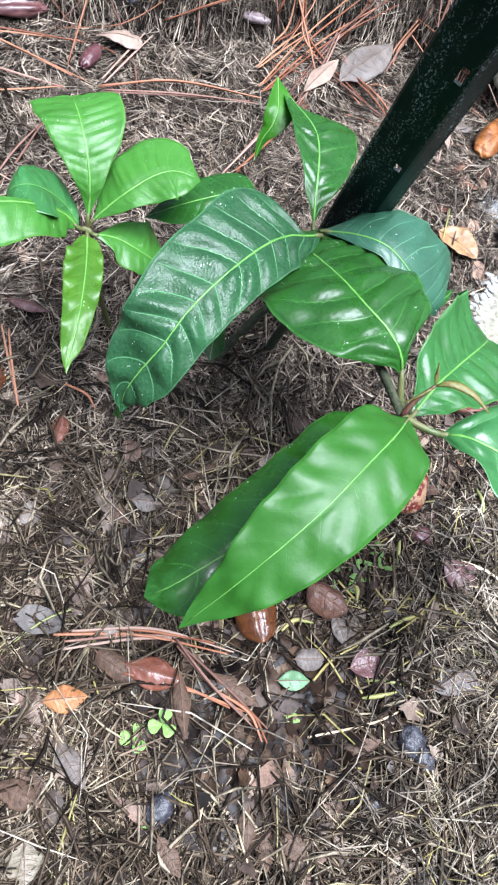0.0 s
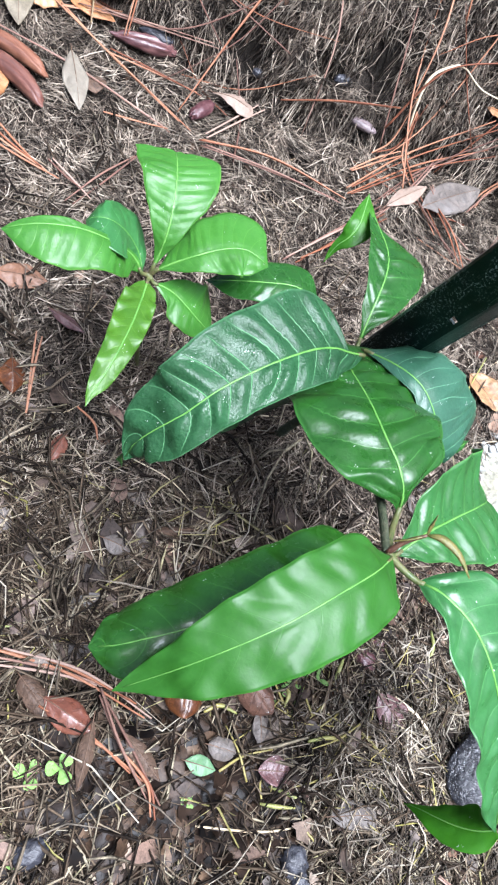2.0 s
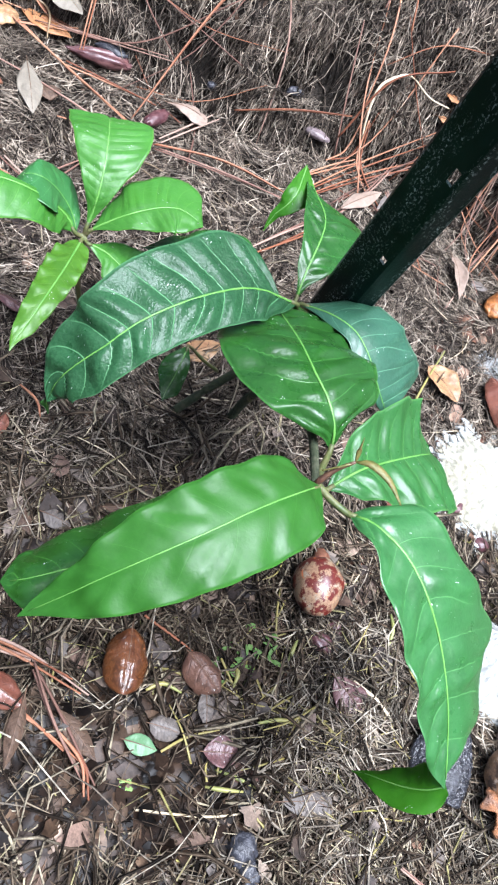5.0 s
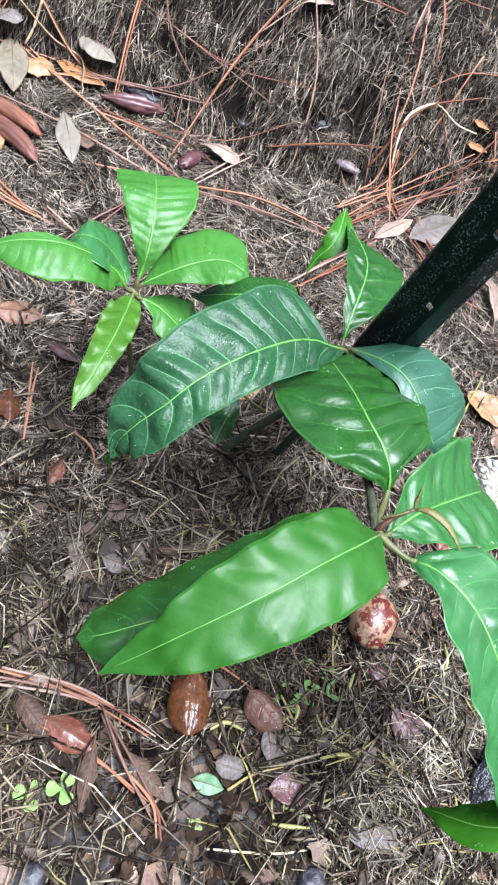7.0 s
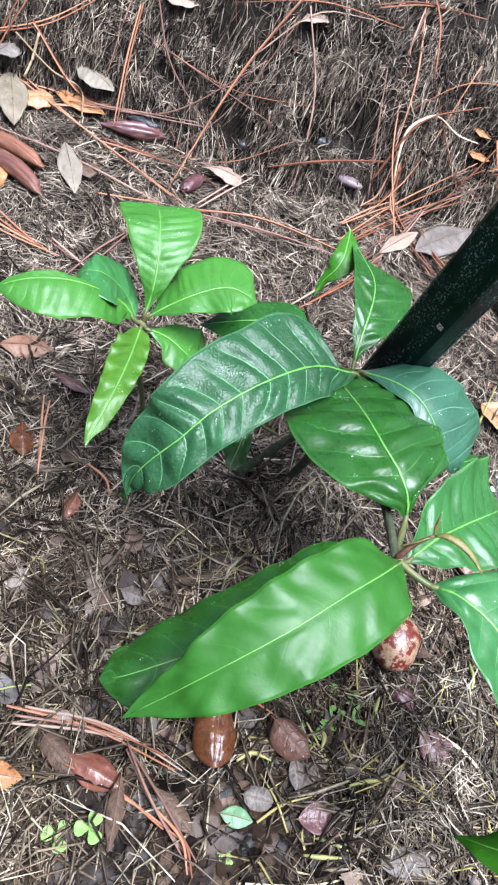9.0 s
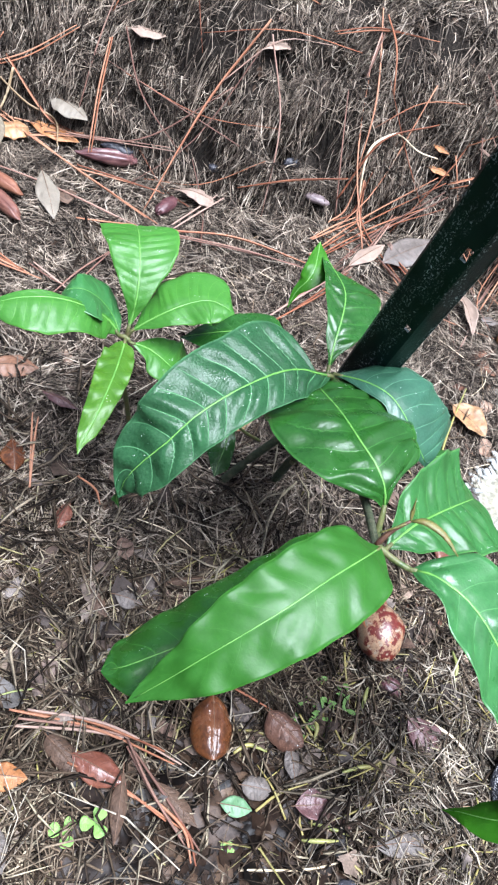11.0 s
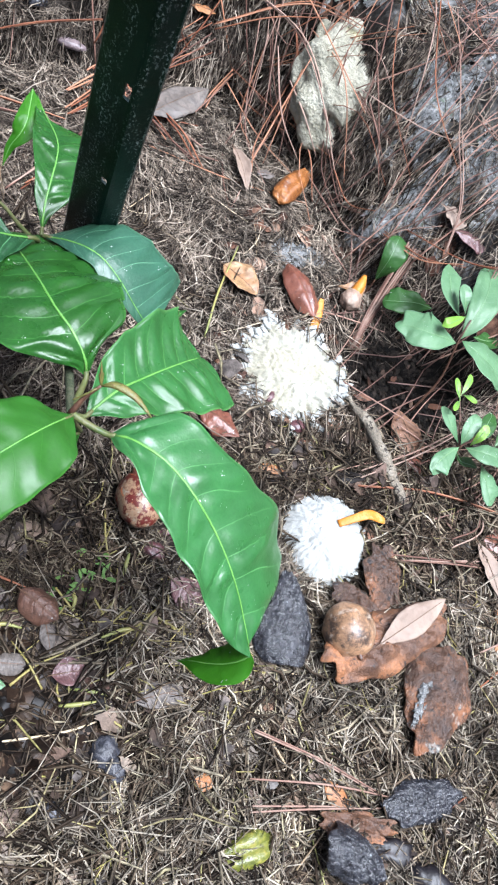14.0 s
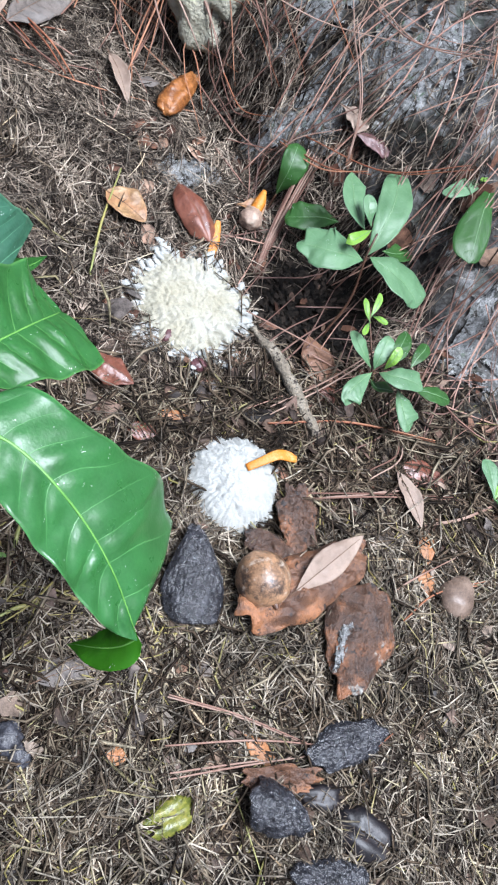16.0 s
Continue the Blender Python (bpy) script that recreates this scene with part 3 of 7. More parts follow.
def shell(name, length, width, material, cup=0.2, thick=0.004, seed=0, ragged=0.12, taper=0.0, twist=0.0, knob=0.0, crumple=0.0025):
    """A broken piece of husk: an uneven, cupped plate with a real thickness."""
    n, rings = 110, 30
    off = Vector((seed * 5.7, seed * 2.9, 0))
    top, low = [], []
    for r in range(rings + 1):
        q = r / rings
        for j in range(n):
            f = 2 * math.pi * j / n
            d = Vector((math.cos(f), math.sin(f), 0))
            k = 1 + ragged * noise.noise(d * 2.1 + off) + ragged * 0.25 * noise.noise(d * 5 + off)
            x = length / 2 * q * k * d.x
            y = width / 2 * q * k * d.y * (1 + taper * d.x)
            z = -cup * width * (y / width * 2) ** 2 - 0.4 * cup * width * (x / length * 2) ** 2 + twist * x * y / length
            b = crumple * noise.noise(Vector((x, y, 0)) * 60 + off) + 0.3 * crumple * noise.noise(Vector((x, y, 0)) * 190 + off) + knob * (abs(noise.noise(Vector((x, y, 0)) * 300 + off)) + 0.7 * abs(noise.noise(Vector((x, y, 0)) * 560 + off)))
            edge = 0.3 + 0.7 * min(1, (1 - q) * 5)
            top.append((x, y, z + b + thick / 2 * edge))
            low.append((x, y, z + b - thick / 2 * edge))
    verts = np.array(top + low)
    verts[:, 2] -= verts[:, 2].min()
    m = len(top)
    faces = []
    for r in range(rings):
        for j in range(n):
            a, b, c, d = r * n + j, r * n + (j + 1) % n, (r + 1) * n + (j + 1) % n, (r + 1) * n + j
            faces += [(a, d, c, b), (a + m, b + m, c + m, d + m)]
    for j in range(n):
        a, b = rings * n + j, rings * n + (j + 1) % n
        faces.append((a, a + m, b + m, b))
    return mesh_of(name, verts, faces, material)


# ---- ground: a flat stretch with a low bank along its far side ----
FOOT_X = [-30.0, -3.0, -0.6, -0.4, -0.25, 0.0, 0.1, 0.25, 0.35, 0.45, 0.55, 0.65, 0.8, 3.0, 30.0]
FOOT_Y = [0.55, 0.55, 0.70, 0.775, 0.80, 0.89, 0.945, 0.965, 0.91, 0.81, 0.70, 0.645, 0.60, 0.5, 0.5]
HOLES = ((-0.088, 0.910, 0.030, 0.07), (-0.192, 0.862, 0.045, 0.045), (-0.020, 0.940, 0.040, 0.045), (-0.300, 0.850, 0.03, 0.025), (-0.260, 0.905, 0.02, 0.03), (-0.140, 0.975, 0.03, 0.025), (-0.060, 1.02, 0.03, 0.03), (-0.36, 0.93, 0.025, 0.025))
rng = np.random.default_rng(5)
LATTICE = rng.random((64, 64))


def rolling(x, y, size):
    """Smooth random heights between 0 and 1 over x and y, with swells of that size."""
    a, b = np.asarray(x) / size + 31.7, np.asarray(y) / size + 17.3
    i, j = np.floor(a).astype(int), np.floor(b).astype(int)
    fa, fb = a - i, b - j
    fa, fb = fa * fa * (3 - 2 * fa), fb * fb * (3 - 2 * fb)
    q = lambda k, l: LATTICE[k % 64, l % 64]
    return (q(i, j) * (1 - fa) + q(i + 1, j) * fa) * (1 - fb) + (q(i, j + 1) * (1 - fa) + q(i + 1, j + 1) * fa) * fb


def terrain(x, y, rough=True):
    x, y = np.asarray(x, float), np.asarray(y, float)
    d = y - np.interp(x, FOOT_X, FOOT_Y) - 0.03 * (rolling(x, y, 0.11) - 0.5)
    z = np.interp(d, [0, 0.02, 0.07, 0.13, 0.19, 0.8, 3.0], [0, 0.05, 0.10, 0.165, 0.205, 0.40, 0.6])
    z = z + 0.015 * (rolling(x, y, 0.13) - 0.5) * (1 + 3 * np.clip(d * 8, 0, 1)) + 0.028 * (rolling(x, y, 0.06) - 0.5) * np.clip(d * 8, 0, 1) - 0.004
    if rough:
        z = z + 0.010 * (rolling(x, y, 0.034) - 0.5) * (1 + 1.8 * np.clip(d * 8, 0, 1)) + 0.004 * (rolling(x, y, 0.013) - 0.5)
        # holes under the bank's fringe
        for hx, hy, hr, deep in HOLES:
            z = z - deep * np.exp(-(((x - hx) / hr) ** 2 + ((y - hy) / (hr * 0.6)) ** 2))
        # dark hollow beside the oak seedlings
        z = z - 0.024 * np.exp(-((x - 0.583) ** 2 + (y - 0.594) ** 2) / 0.0050)
    return z


def level(x, y):
    return float(terrain(x, y))


def spread(lo, hi, step, far):
    mid = np.arange(lo, hi, step)
    out = [0.02]
    while sum(out) < far:
        out.append(out[-1] * 1.5)
    reach = np.cumsum(out)
    return np.r_[lo - reach[::-1], mid, mid[-1] + reach]


gx, gy = spread(-0.75, 1.05, 0.006, 60), spread(-0.35, 1.45, 0.006, 60)
mx, my = np.meshgrid(gx, gy)
gz = terrain(mx, my)
nx, ny = len(gx), len(gy)
idx = np.arange(nx * ny).reshape(ny, nx)
quads = np.stack([idx[:-1, :-1], idx[:-1, 1:], idx[1:, 1:], idx[1:, :-1]], -1).reshape(-1, 4)
ground = new("ground", mesh_of("ground", np.c_[mx.ravel(), my.ravel(), gz.ravel()].tolist(), quads.tolist(), SOIL))
tagged(ground, "dark humus ground with a low grassy bank and grey sandy patches", "ground", kind="structure")


# ---- loose litter on the ground ----
def fibres(name, material, count, box, length, radius, lift, keep=None, seed=1, comb=0.0, curl=0.5, flat=0.7):
    """Many thin dry fibres, three-sided, lying on the ground in random directions; on the bank they are combed downhill."""
    r = np.random.default_rng(seed)
    x, y = r.uniform(box[0], box[1], count), r.uniform(box[2], box[3], count)
    if keep is not None:
        rim = np.minimum(np.minimum(x - box[0], box[1] - x), np.minimum(y - box[2], box[3] - y))
        ok = r.random(count) < keep(x, y) * np.clip(rim / 0.07 + 1.2 * (rolling(x, y, 0.05) - 0.5), 0, 1)
        x, y = x[ok], y[ok]
    n = len(x)
    ln = r.uniform(length[0], length[1], n) * r.uniform(0.5, 1, n)
    rad = r.uniform(radius[0], radius[1], n)
    flow = 6.28 * rolling(x, y, 0.07) * 1.5
    th = np.where(r.random(n) < comb, flow + r.normal(0, 0.4, n), r.uniform(0, 6.283, n))
    d = y - np.interp(x, FOOT_X, FOOT_Y)
    steep = (d > 0.0) & (d < 0.24) & (r.random(n) < 0.5)
    th = np.where(steep, -math.pi / 2 + 1.6 * (rolling(x, y, 0.05) - 0.5) + r.normal(0, 0.5, n), th)
    bend = r.normal(0, curl, n)
    base = 0.004 + r.uniform(0, 1, n) ** 2 * lift
    tip = r.normal(0, 0.2, n) * lift
    rings = 3
    s = np.linspace(-0.5, 0.5, rings)
    a = th[:, None] + bend[:, None] * s[None]
    px = x[:, None] + ln[:, None] * s[None] * np.cos(a)
    py = y[:, None] + ln[:, None] * s[None] * np.sin(a)
    pz = terrain(px, py) + base[:, None] + tip[:, None] * s[None] * 2 + rad[:, None] * 0.7
    pz = np.maximum(pz, terrain(px, py) - 0.001)
    p = np.stack([px, py, pz], -1)
    side = np.stack([-np.sin(a), np.cos(a), 0 * a], -1)
    ang = np.array([0.4, 2.5, 4.6])
    fat = np.array([0.6, 1.0, 0.35])
    v = p[:, :, None] + rad[:, None, None, None] * fat[None, :, None, None] * (np.cos(ang)[None, None, :, None] * side[:, :, None] + np.sin(ang)[None, None, :, None] * np.array([0, 0, flat]))
    one = np.array([[i * 3 + j, i * 3 + (j + 1) % 3, (i + 1) * 3 + (j + 1) % 3, (i + 1) * 3 + j] for i in range(rings - 1) for j in range(3)])
    f = (one[None] + (np.arange(n) * rings * 3)[:, None, None]).reshape(-1, 4)
    me = bpy.data.meshes.new(name)
    me.from_pydata(v.reshape(-1, 3).tolist(), [], f.tolist())
    me.materials.append(material)
    me.polygons.foreach_set("use_smooth", [True] * len(me.polygons))
    return new(name, me)


def upper(x, y):
    """How far a place lies in the fine grey thatch rather than in the coarse cuttings."""
    edge = 0.20 + 0.55 * (x - 0.10).clip(-0.1, 0.5) + 0.10 * (rolling(x, y, 0.09) - 0.5)
    return np.clip((y - edge) / 0.10, 0, 1)


LICHENS = ((0.390, 0.735, 0.046, 0.036, 41), (0.516, 0.812, 0.070, 0.050, 6), (0.600, 0.850, 0.085, 0.050, -17), (0.480, 0.930, 0.060, 0.050, 30), (0.400, 1.080, 0.060, 0.040, 10), (0.280, 1.170, 0.060, 0.050, 0), (0.815, 0.600, 0.045, 0.050, 20), (0.290, 1.105, 0.055, 0.045, 20), (0.350, 1.100, 0.055, 0.040, 0), (0.300, 1.235, 0.075, 0.060, 10))


def bare(x, y):
    crust = 0 * x
    for hx, hy, hr in ((0.425, 0.533, 0.066), (0.509, 0.327, 0.056)):
        crust = np.maximum(crust, 1.0 * ((x - hx) ** 2 + (y - hy) ** 2 < hr * hr))
    for lx, ly, rx, ry, turn in LICHENS:
        crust = np.maximum(crust, np.exp(-(((x - lx) / rx) ** 2 + ((y - ly) / ry) ** 2) * 1.6))
    reach = 1.1 * x + 0.9 * y + 0.25 * (rolling(x, y, 0.06) - 0.5)
    hollow = np.exp(-((x - 0.583) ** 2 + (y - 0.594) ** 2) / 0.0085)
    return np.maximum(0.93 * np.clip((reach - 1.27) * 6, 0, 1), np.maximum(1.9 * hollow, 1.2 * crust)).clip(0, 1.05)


def darkish(x, y):
    """A patch with darker leaf scraps, where few dry stalks lie."""
    a, b = 0.97 * (x - 0.215) + 0.24 * (y - 0.030), -0.24 * (x - 0.215) + 0.97 * (y - 0.030)
    return np.clip(1.8 * np.exp(-((a / 0.135) ** 2 + (b / 0.080) ** 2)) + 0.9 * (rolling(x, y, 0.03) - 0.5) - 0.25, 0, 1)


def bank(x, y):
    d = y - np.interp(x, FOOT_X, FOOT_Y)
    return np.clip((d + 0.02) * 12, 0, 1)


def holes(x, y):
    k = 0 * x
    for hx, hy, hr, deep in HOLES:
        k = np.maximum(k, np.exp(-(((x - hx) / hr) ** 2 + ((y - hy) / (hr * 0.6)) ** 2)))
    return k


thatch = fibres("dry_thatch", THATCH, 165000, (-0.62, 0.8, -0.05, 1.05), (0.024, 0.072), (0.0004, 0.0011), 0.014,
                lambda x, y: upper(x, y) * (1 - 0.95 * bare(x, y)) * (1 - 0.75 * bank(x, y)) * (1 - 0.97 * holes(x, y)) * (0.45 + 0.75 * rolling(x, y, 0.05)), 3, 0.72, 0.9)
tagged(thatch, "matted grey-brown dry grass thatch covering the ground", "dry grass", kind="stuff")
roots = fibres("dry_grass_fringe", THATCH, 120000, (-0.62, 0.85, 0.66, 1.42), (0.022, 0.070), (0.0005, 0.0013), 0.022,
               lambda x, y: bank(x, y) * (1 - 0.93 * bare(x, y)) * (1 - 0.97 * holes(x, y)) * np.clip(0.06 + 2.4 * (rolling(x, y, 0.045) - 0.22), 0.05, 1), 6, 0.3, 0.9)
tagged(roots, "hanging fringe of grey dry grass on the bank", "dry grass", kind="stuff")
cuttings = fibres("dry_grass_cuttings", CUTTINGS, 120000, (-0.2, 1.0, -0.3, 0.62), (0.020, 0.105), (0.0004, 0.0014), 0.016,
                  lambda x, y: (1 - upper(x, y)) * (1 - 0.95 * bare(x, y)) * (0.5 + 0.7 * rolling(x, y, 0.05)) * (1 - 0.8 * darkish(x, y)), 4, 0.4, 0.8)
tagged(cuttings, "loose straw-coloured and brown dry grass cuttings", "dry grass", kind="stuff")


long_straw = fibres("long_dry_straw", LONG_STRAW, 3600, (-0.3, 0.95, -0.3, 0.80), (0.05, 0.15), (0.0005, 0.0011), 0.022,
                    lambda x, y: (1 - 0.95 * bare(x, y)) * np.where(upper(x, y) > 0.6, 0.5, 1.0) * (0.3 + 0.9 * rolling(x, y, 0.08)) * (1 - 0.7 * darkish(x, y)), 8, 0.55, 0.7)
pale_mat = fibres("pale_grass_mat", LONG_STRAW, 56000, (0.24, 0.95, -0.22, 0.34), (0.025, 0.09), (0.0005, 0.0012), 0.018,
                  lambda x, y: (1 - 0.95 * bare(x, y)) * np.clip(2.2 * (rolling(x, y, 0.06) - 0.28) + 0.35 * np.clip((x - 0.5) * 5, 0, 1) + 0.9 * np.exp(-((x - 0.38) ** 2 + (y - 0.21) ** 2) / 0.014), 0, 0.95) * np.clip((x - 0.26) * 7, 0, 1) * (1 - darkish(x, y)), 18, 0.5, 0.8)
tagged(pale_mat, "pale dry grass matted over the darker litter", "dry grass", kind="stuff")
broad_blades = fibres("broad_grass_blades", CUTTINGS, 14000, (-0.3, 1.0, -0.3, 0.70), (0.035, 0.12), (0.0011, 0.0024), 0.020,
                      lambda x, y: (1 - upper(x, y) * np.where(x < 0.35, 0.55, 0.85)) * (1 - 0.95 * bare(x, y)) * (0.35 + 0.9 * rolling(x, y, 0.06)) * (1 - 0.6 * darkish(x, y)), 28, 0.45, 0.6, 0.22)
tagged(broad_blades, "flat dry grass blades over the finer litter", "dry grass", kind="stuff")
tagged(long_straw, "long weathered straws strewn over the litter", "straw", kind="stuff")


def crumbs(name, count, box, size, keep, seed, material=None, lift=0.0):
    """Small curled scraps of rotten leaf."""
    r = np.random.default_rng(seed)
    x, y = r.uniform(box[0], box[1], count), r.uniform(box[2], box[3], count)
    ok = r.random(count) < keep(x, y)
    x, y = x[ok], y[ok]
    n = len(x)
    ln, th = r.uniform(size[0], size[1], n), r.uniform(0, 6.283, n)
    wd = ln * r.uniform(0.3, 0.75, n)
    s, t = np.meshgrid(np.linspace(-0.5, 0.5, 6), np.linspace(-0.5, 0.5, 5))
    s, t = s.ravel()[None], t.ravel()[None]
    jag = r.uniform(0.82, 1.14, (n, 30))
    lx, ly = ln[:, None] * s * jag, wd[:, None] * t * jag * np.sqrt(np.maximum(0.04, 1 - (2 * s) ** 2 * 0.96))
    px = x[:, None] + lx * np.cos(th)[:, None] - ly * np.sin(th)[:, None]
    py = y[:, None] + lx * np.sin(th)[:, None] + ly * np.cos(th)[:, None]
    curl = r.normal(-6, 12, n)[:, None] * ly**2 + r.normal(-2, 6, n)[:, None] * lx**2 + r.normal(0, 0.25, n)[:, None] * lx
    pz = terrain(px, py) + 0.002 + lift + r.uniform(0, 0.006, n)[:, None] + curl
    v = np.stack([px, py, pz], -1).reshape(-1, 3)
    one = np.array([[a * 6 + b, a * 6 + b + 1, (a + 1) * 6 + b + 1, (a + 1) * 6 + b] for a in range(4) for b in range(5)])
    f = (one[None] + (np.arange(n) * 30)[:, None, None]).reshape(-1, 4)
    return new(name, mesh_of(name, v.tolist(), f.tolist(), material or CRUMBS))


tagged(crumbs("rotten_leaf_scraps", 7000, (-0.3, 0.95, -0.32, 0.75), (0.008, 0.028), lambda x, y: np.where(upper(x, y) > 0.5, 0.12, 0.9) * (1 - 0.9 * bare(x, y)), 9),
       "dark brown rotten leaf scraps among the litter", "leaf litter", kind="stuff")
tagged(crumbs("leaf_fragments", 1900, (-0.2, 0.95, -0.32, 0.55), (0.014, 0.042), lambda x, y: np.where(upper(x, y) > 0.5, np.where(x > 0.3, 0.4, 0.10), 0.85) * (1 - 0.9 * bare(x, y)) * (1 - 0.6 * darkish(x, y)), 14, FRAGMENTS, 0.010),
       "brown and grey fragments of dead leaves", "leaf litter", kind="stuff")
tagged(crumbs("rust_leaf_scraps", 700, (0.30, 0.95, 0.08, 0.80), (0.010, 0.034), lambda x, y: 0.7 * (1 - 0.8 * bare(x, y)), 16, RUST_SCRAPS, 0.006),
       "rust and tan scraps of dead leaves", "leaf litter", kind="stuff")
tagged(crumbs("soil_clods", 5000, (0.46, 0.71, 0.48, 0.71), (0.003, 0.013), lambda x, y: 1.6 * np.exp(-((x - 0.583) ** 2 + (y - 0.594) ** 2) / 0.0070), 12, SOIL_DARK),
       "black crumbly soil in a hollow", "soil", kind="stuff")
tagged(crumbs("dark_leaf_scraps", 4200, (0.02, 0.42, -0.12, 0.18), (0.010, 0.034), lambda x, y: 0.8 * darkish(x, y), 15, DARK_SCRAPS, 0.006),
       "dark brown scraps of dead leaves", "leaf litter", kind="stuff")
tagged(crumbs("bark_crumbs", 2600, (-0.7, 0.95, 0.3, 1.3), (0.004, 0.014), lambda x, y: 0.8 + 0 * x, 10),
       "small brown crumbs of bark and leaf in the thatch", "leaf litter", kind="stuff")


# ---- green steel fence post ----
def fence_post():
    foot, axis = Vector((0.1353, 0.4864, -0.06)), Vector((0.0271, -0.2639, 0.9642)).normalized()
    across = Vector((0.90, -0.36, 0)).normalized()
    across = (across - axis * across.dot(axis)).normalized()
    deep = axis.cross(across)
    m = Matrix.Identity(4)
    for i, c in enumerate((across, deep, axis)):
        for k in range(3):
            m[k][i] = c[k]
    m.translation = foot
    post = new("fence_post")
    post.matrix_world = m
    tagged(post, "dark green enamelled steel channel post, scratched and flecked, driven in upright", "fence post")
    prof = [(-0.0228, 0.007), (-0.0220, 0.002), (-0.0200, 0.0003), (-0.010, 0.0), (0.0040, 0.0), (0.0095, 0.0), (0.0128, 0.0004), (0.0150, 0.0026), (0.0214, 0.0105), (0.0228, 0.0118)]
    zs = sorted(set([round(0.02 * i, 4) for i in range(0, 60)]))
    holes = [(0.392, 0.399)] + [(h, h + 0.015) for h in np.arange(0.500, 1.1, 0.118)]
    for a, b in holes:
        zs += [round(a, 4), round(b, 4)]
    zs = sorted(set(zs))
    outer = [(a, b) for a, b in prof]
    verts, faces = [], []
    n = len(prof)
    for z in zs:
        for a, b in outer:
            verts.append((a, b, z))
    for z in zs:
        for a, b in outer:
            verts.append((a, b + 0.0022, z))
    half = len(zs) * n
    slot = 4
    for i in range(len(zs) - 1):
        mid = (zs[i] + zs[i + 1]) / 2
        opened = any(a < mid < b for a, b in holes)
        for j in range(n - 1):
            q = (i * n + j, i * n + j + 1, (i + 1) * n + j + 1, (i + 1) * n + j)
            if opened and j == slot:
                for c, e in ((0, 1), (2, 3)):
                    faces.append((q[c], q[e], q[e] + half, q[c] + half))
                faces.append((q[0], q[3], q[3] + half, q[0] + half))
                faces.append((q[1], q[2], q[2] + half, q[1] + half))
                continue
            faces.append(q)
            faces.append(tuple(k + half for k in q[::-1]))
        for j in (0, n - 1):
            q = (i * n + j, (i + 1) * n + j)
            faces.append((q[0], q[1], q[1] + half, q[0] + half))
    top = (len(zs) - 1) * n
    for base in (0, top):
        for j in range(n - 1):
            faces.append((base + j, base + j + 1, base + j + 1 + half, base + j + half))
    part("channel", mesh_of("channel", verts, faces, ENAMEL, False), post)
    return post


fence_post()


# ---- saplings ----
LEAF_PALE = [
    (0.2003, 0.1917, 0.2830, 0.0000, 0.0000, -8, -4),
    (0.1898, 0.1685, 0.3000, 0.0278, 0.0290, -8, -2),
    (0.1787, 0.1481, 0.3070, 0.0335, 0.0312, -9, 0),
    (0.1670, 0.1281, 0.3090, 0.0350, 0.0322, -9, 0),
    (0.1567, 0.1096, 0.3080, 0.0340, 0.0325, -10, 2),
    (0.1456, 0.0917, 0.3040, 0.0322, 0.0310, -10, 3),
    (0.1349, 0.0766, 0.2970, 0.0298, 0.0288, -10, 3),
    (0.1244, 0.0629, 0.2880, 0.0270, 0.0250, -10, 4),
    (0.1140, 0.0502, 0.2770, 0.0225, 0.0188, -9, 4),
    (0.1050, 0.0402, 0.2630, 0.0155, 0.0135, -9, 3),
    (0.0956, 0.0305, 0.2490, 0.0072, 0.0085, -8, 2),
    (0.0860, 0.0203, 0.2360, 0.0000, 0.0000, -8, 2),
]
LEAF_UNDER = [
    (0.2095, 0.2027, 0.2460, 0.0000, 0.0000, -10, -10),
    (0.1986, 0.1881, 0.2500, 0.0142, 0.0400, -10, -14),
    (0.1802, 0.1657, 0.2520, 0.0248, 0.0472, -10, -18),
    (0.1601, 0.1422, 0.2500, 0.0330, 0.0452, -10, -22),
    (0.1401, 0.1187, 0.2440, 0.0368, 0.0438, -10, -25),
    (0.1210, 0.0969, 0.2360, 0.0358, 0.0415, -10, -27),
    (0.1036, 0.0780, 0.2280, 0.0342, 0.0390, -10, -28),
    (0.0873, 0.0627, 0.2200, 0.0302, 0.0330, -10, -28),
    (0.0757, 0.0523, 0.2120, 0.0225, 0.0280, -10, -23),
    (0.0661, 0.0466, 0.2040, 0.0105, 0.0220, -10, -18),
    (0.0603, 0.0438, 0.2000, 0.0000, 0.0000, -10, -14),
]
LEAF_FRONT = [
    (0.1979, 0.2399, 0.2620, 0.0000, 0.0000, -4, -8),
    (0.1931, 0.2461, 0.2720, 0.0122, 0.0108, -4, -8),
    (0.1853, 0.2516, 0.2800, 0.0268, 0.0405, -4, -8),
    (0.1742, 0.2601, 0.2850, 0.0435, 0.0545, -5, -9),
    (0.1610, 0.2692, 0.2860, 0.0540, 0.0608, -6, -9),
    (0.1477, 0.2831, 0.2830, 0.0598, 0.0658, -8, -10),
    (0.1338, 0.2997, 0.2770, 0.0640, 0.0728, -10, -10),
    (0.1207, 0.3169, 0.2670, 0.0580, 0.0820, -14, -11),
    (0.1087, 0.3336, 0.2560, 0.0488, 0.0892, -18, -12),
    (0.0961, 0.3494, 0.2430, 0.0365, 0.0858, -21, -13),
    (0.0809, 0.3642, 0.2280, 0.0000, 0.0000, -24, -14),
]
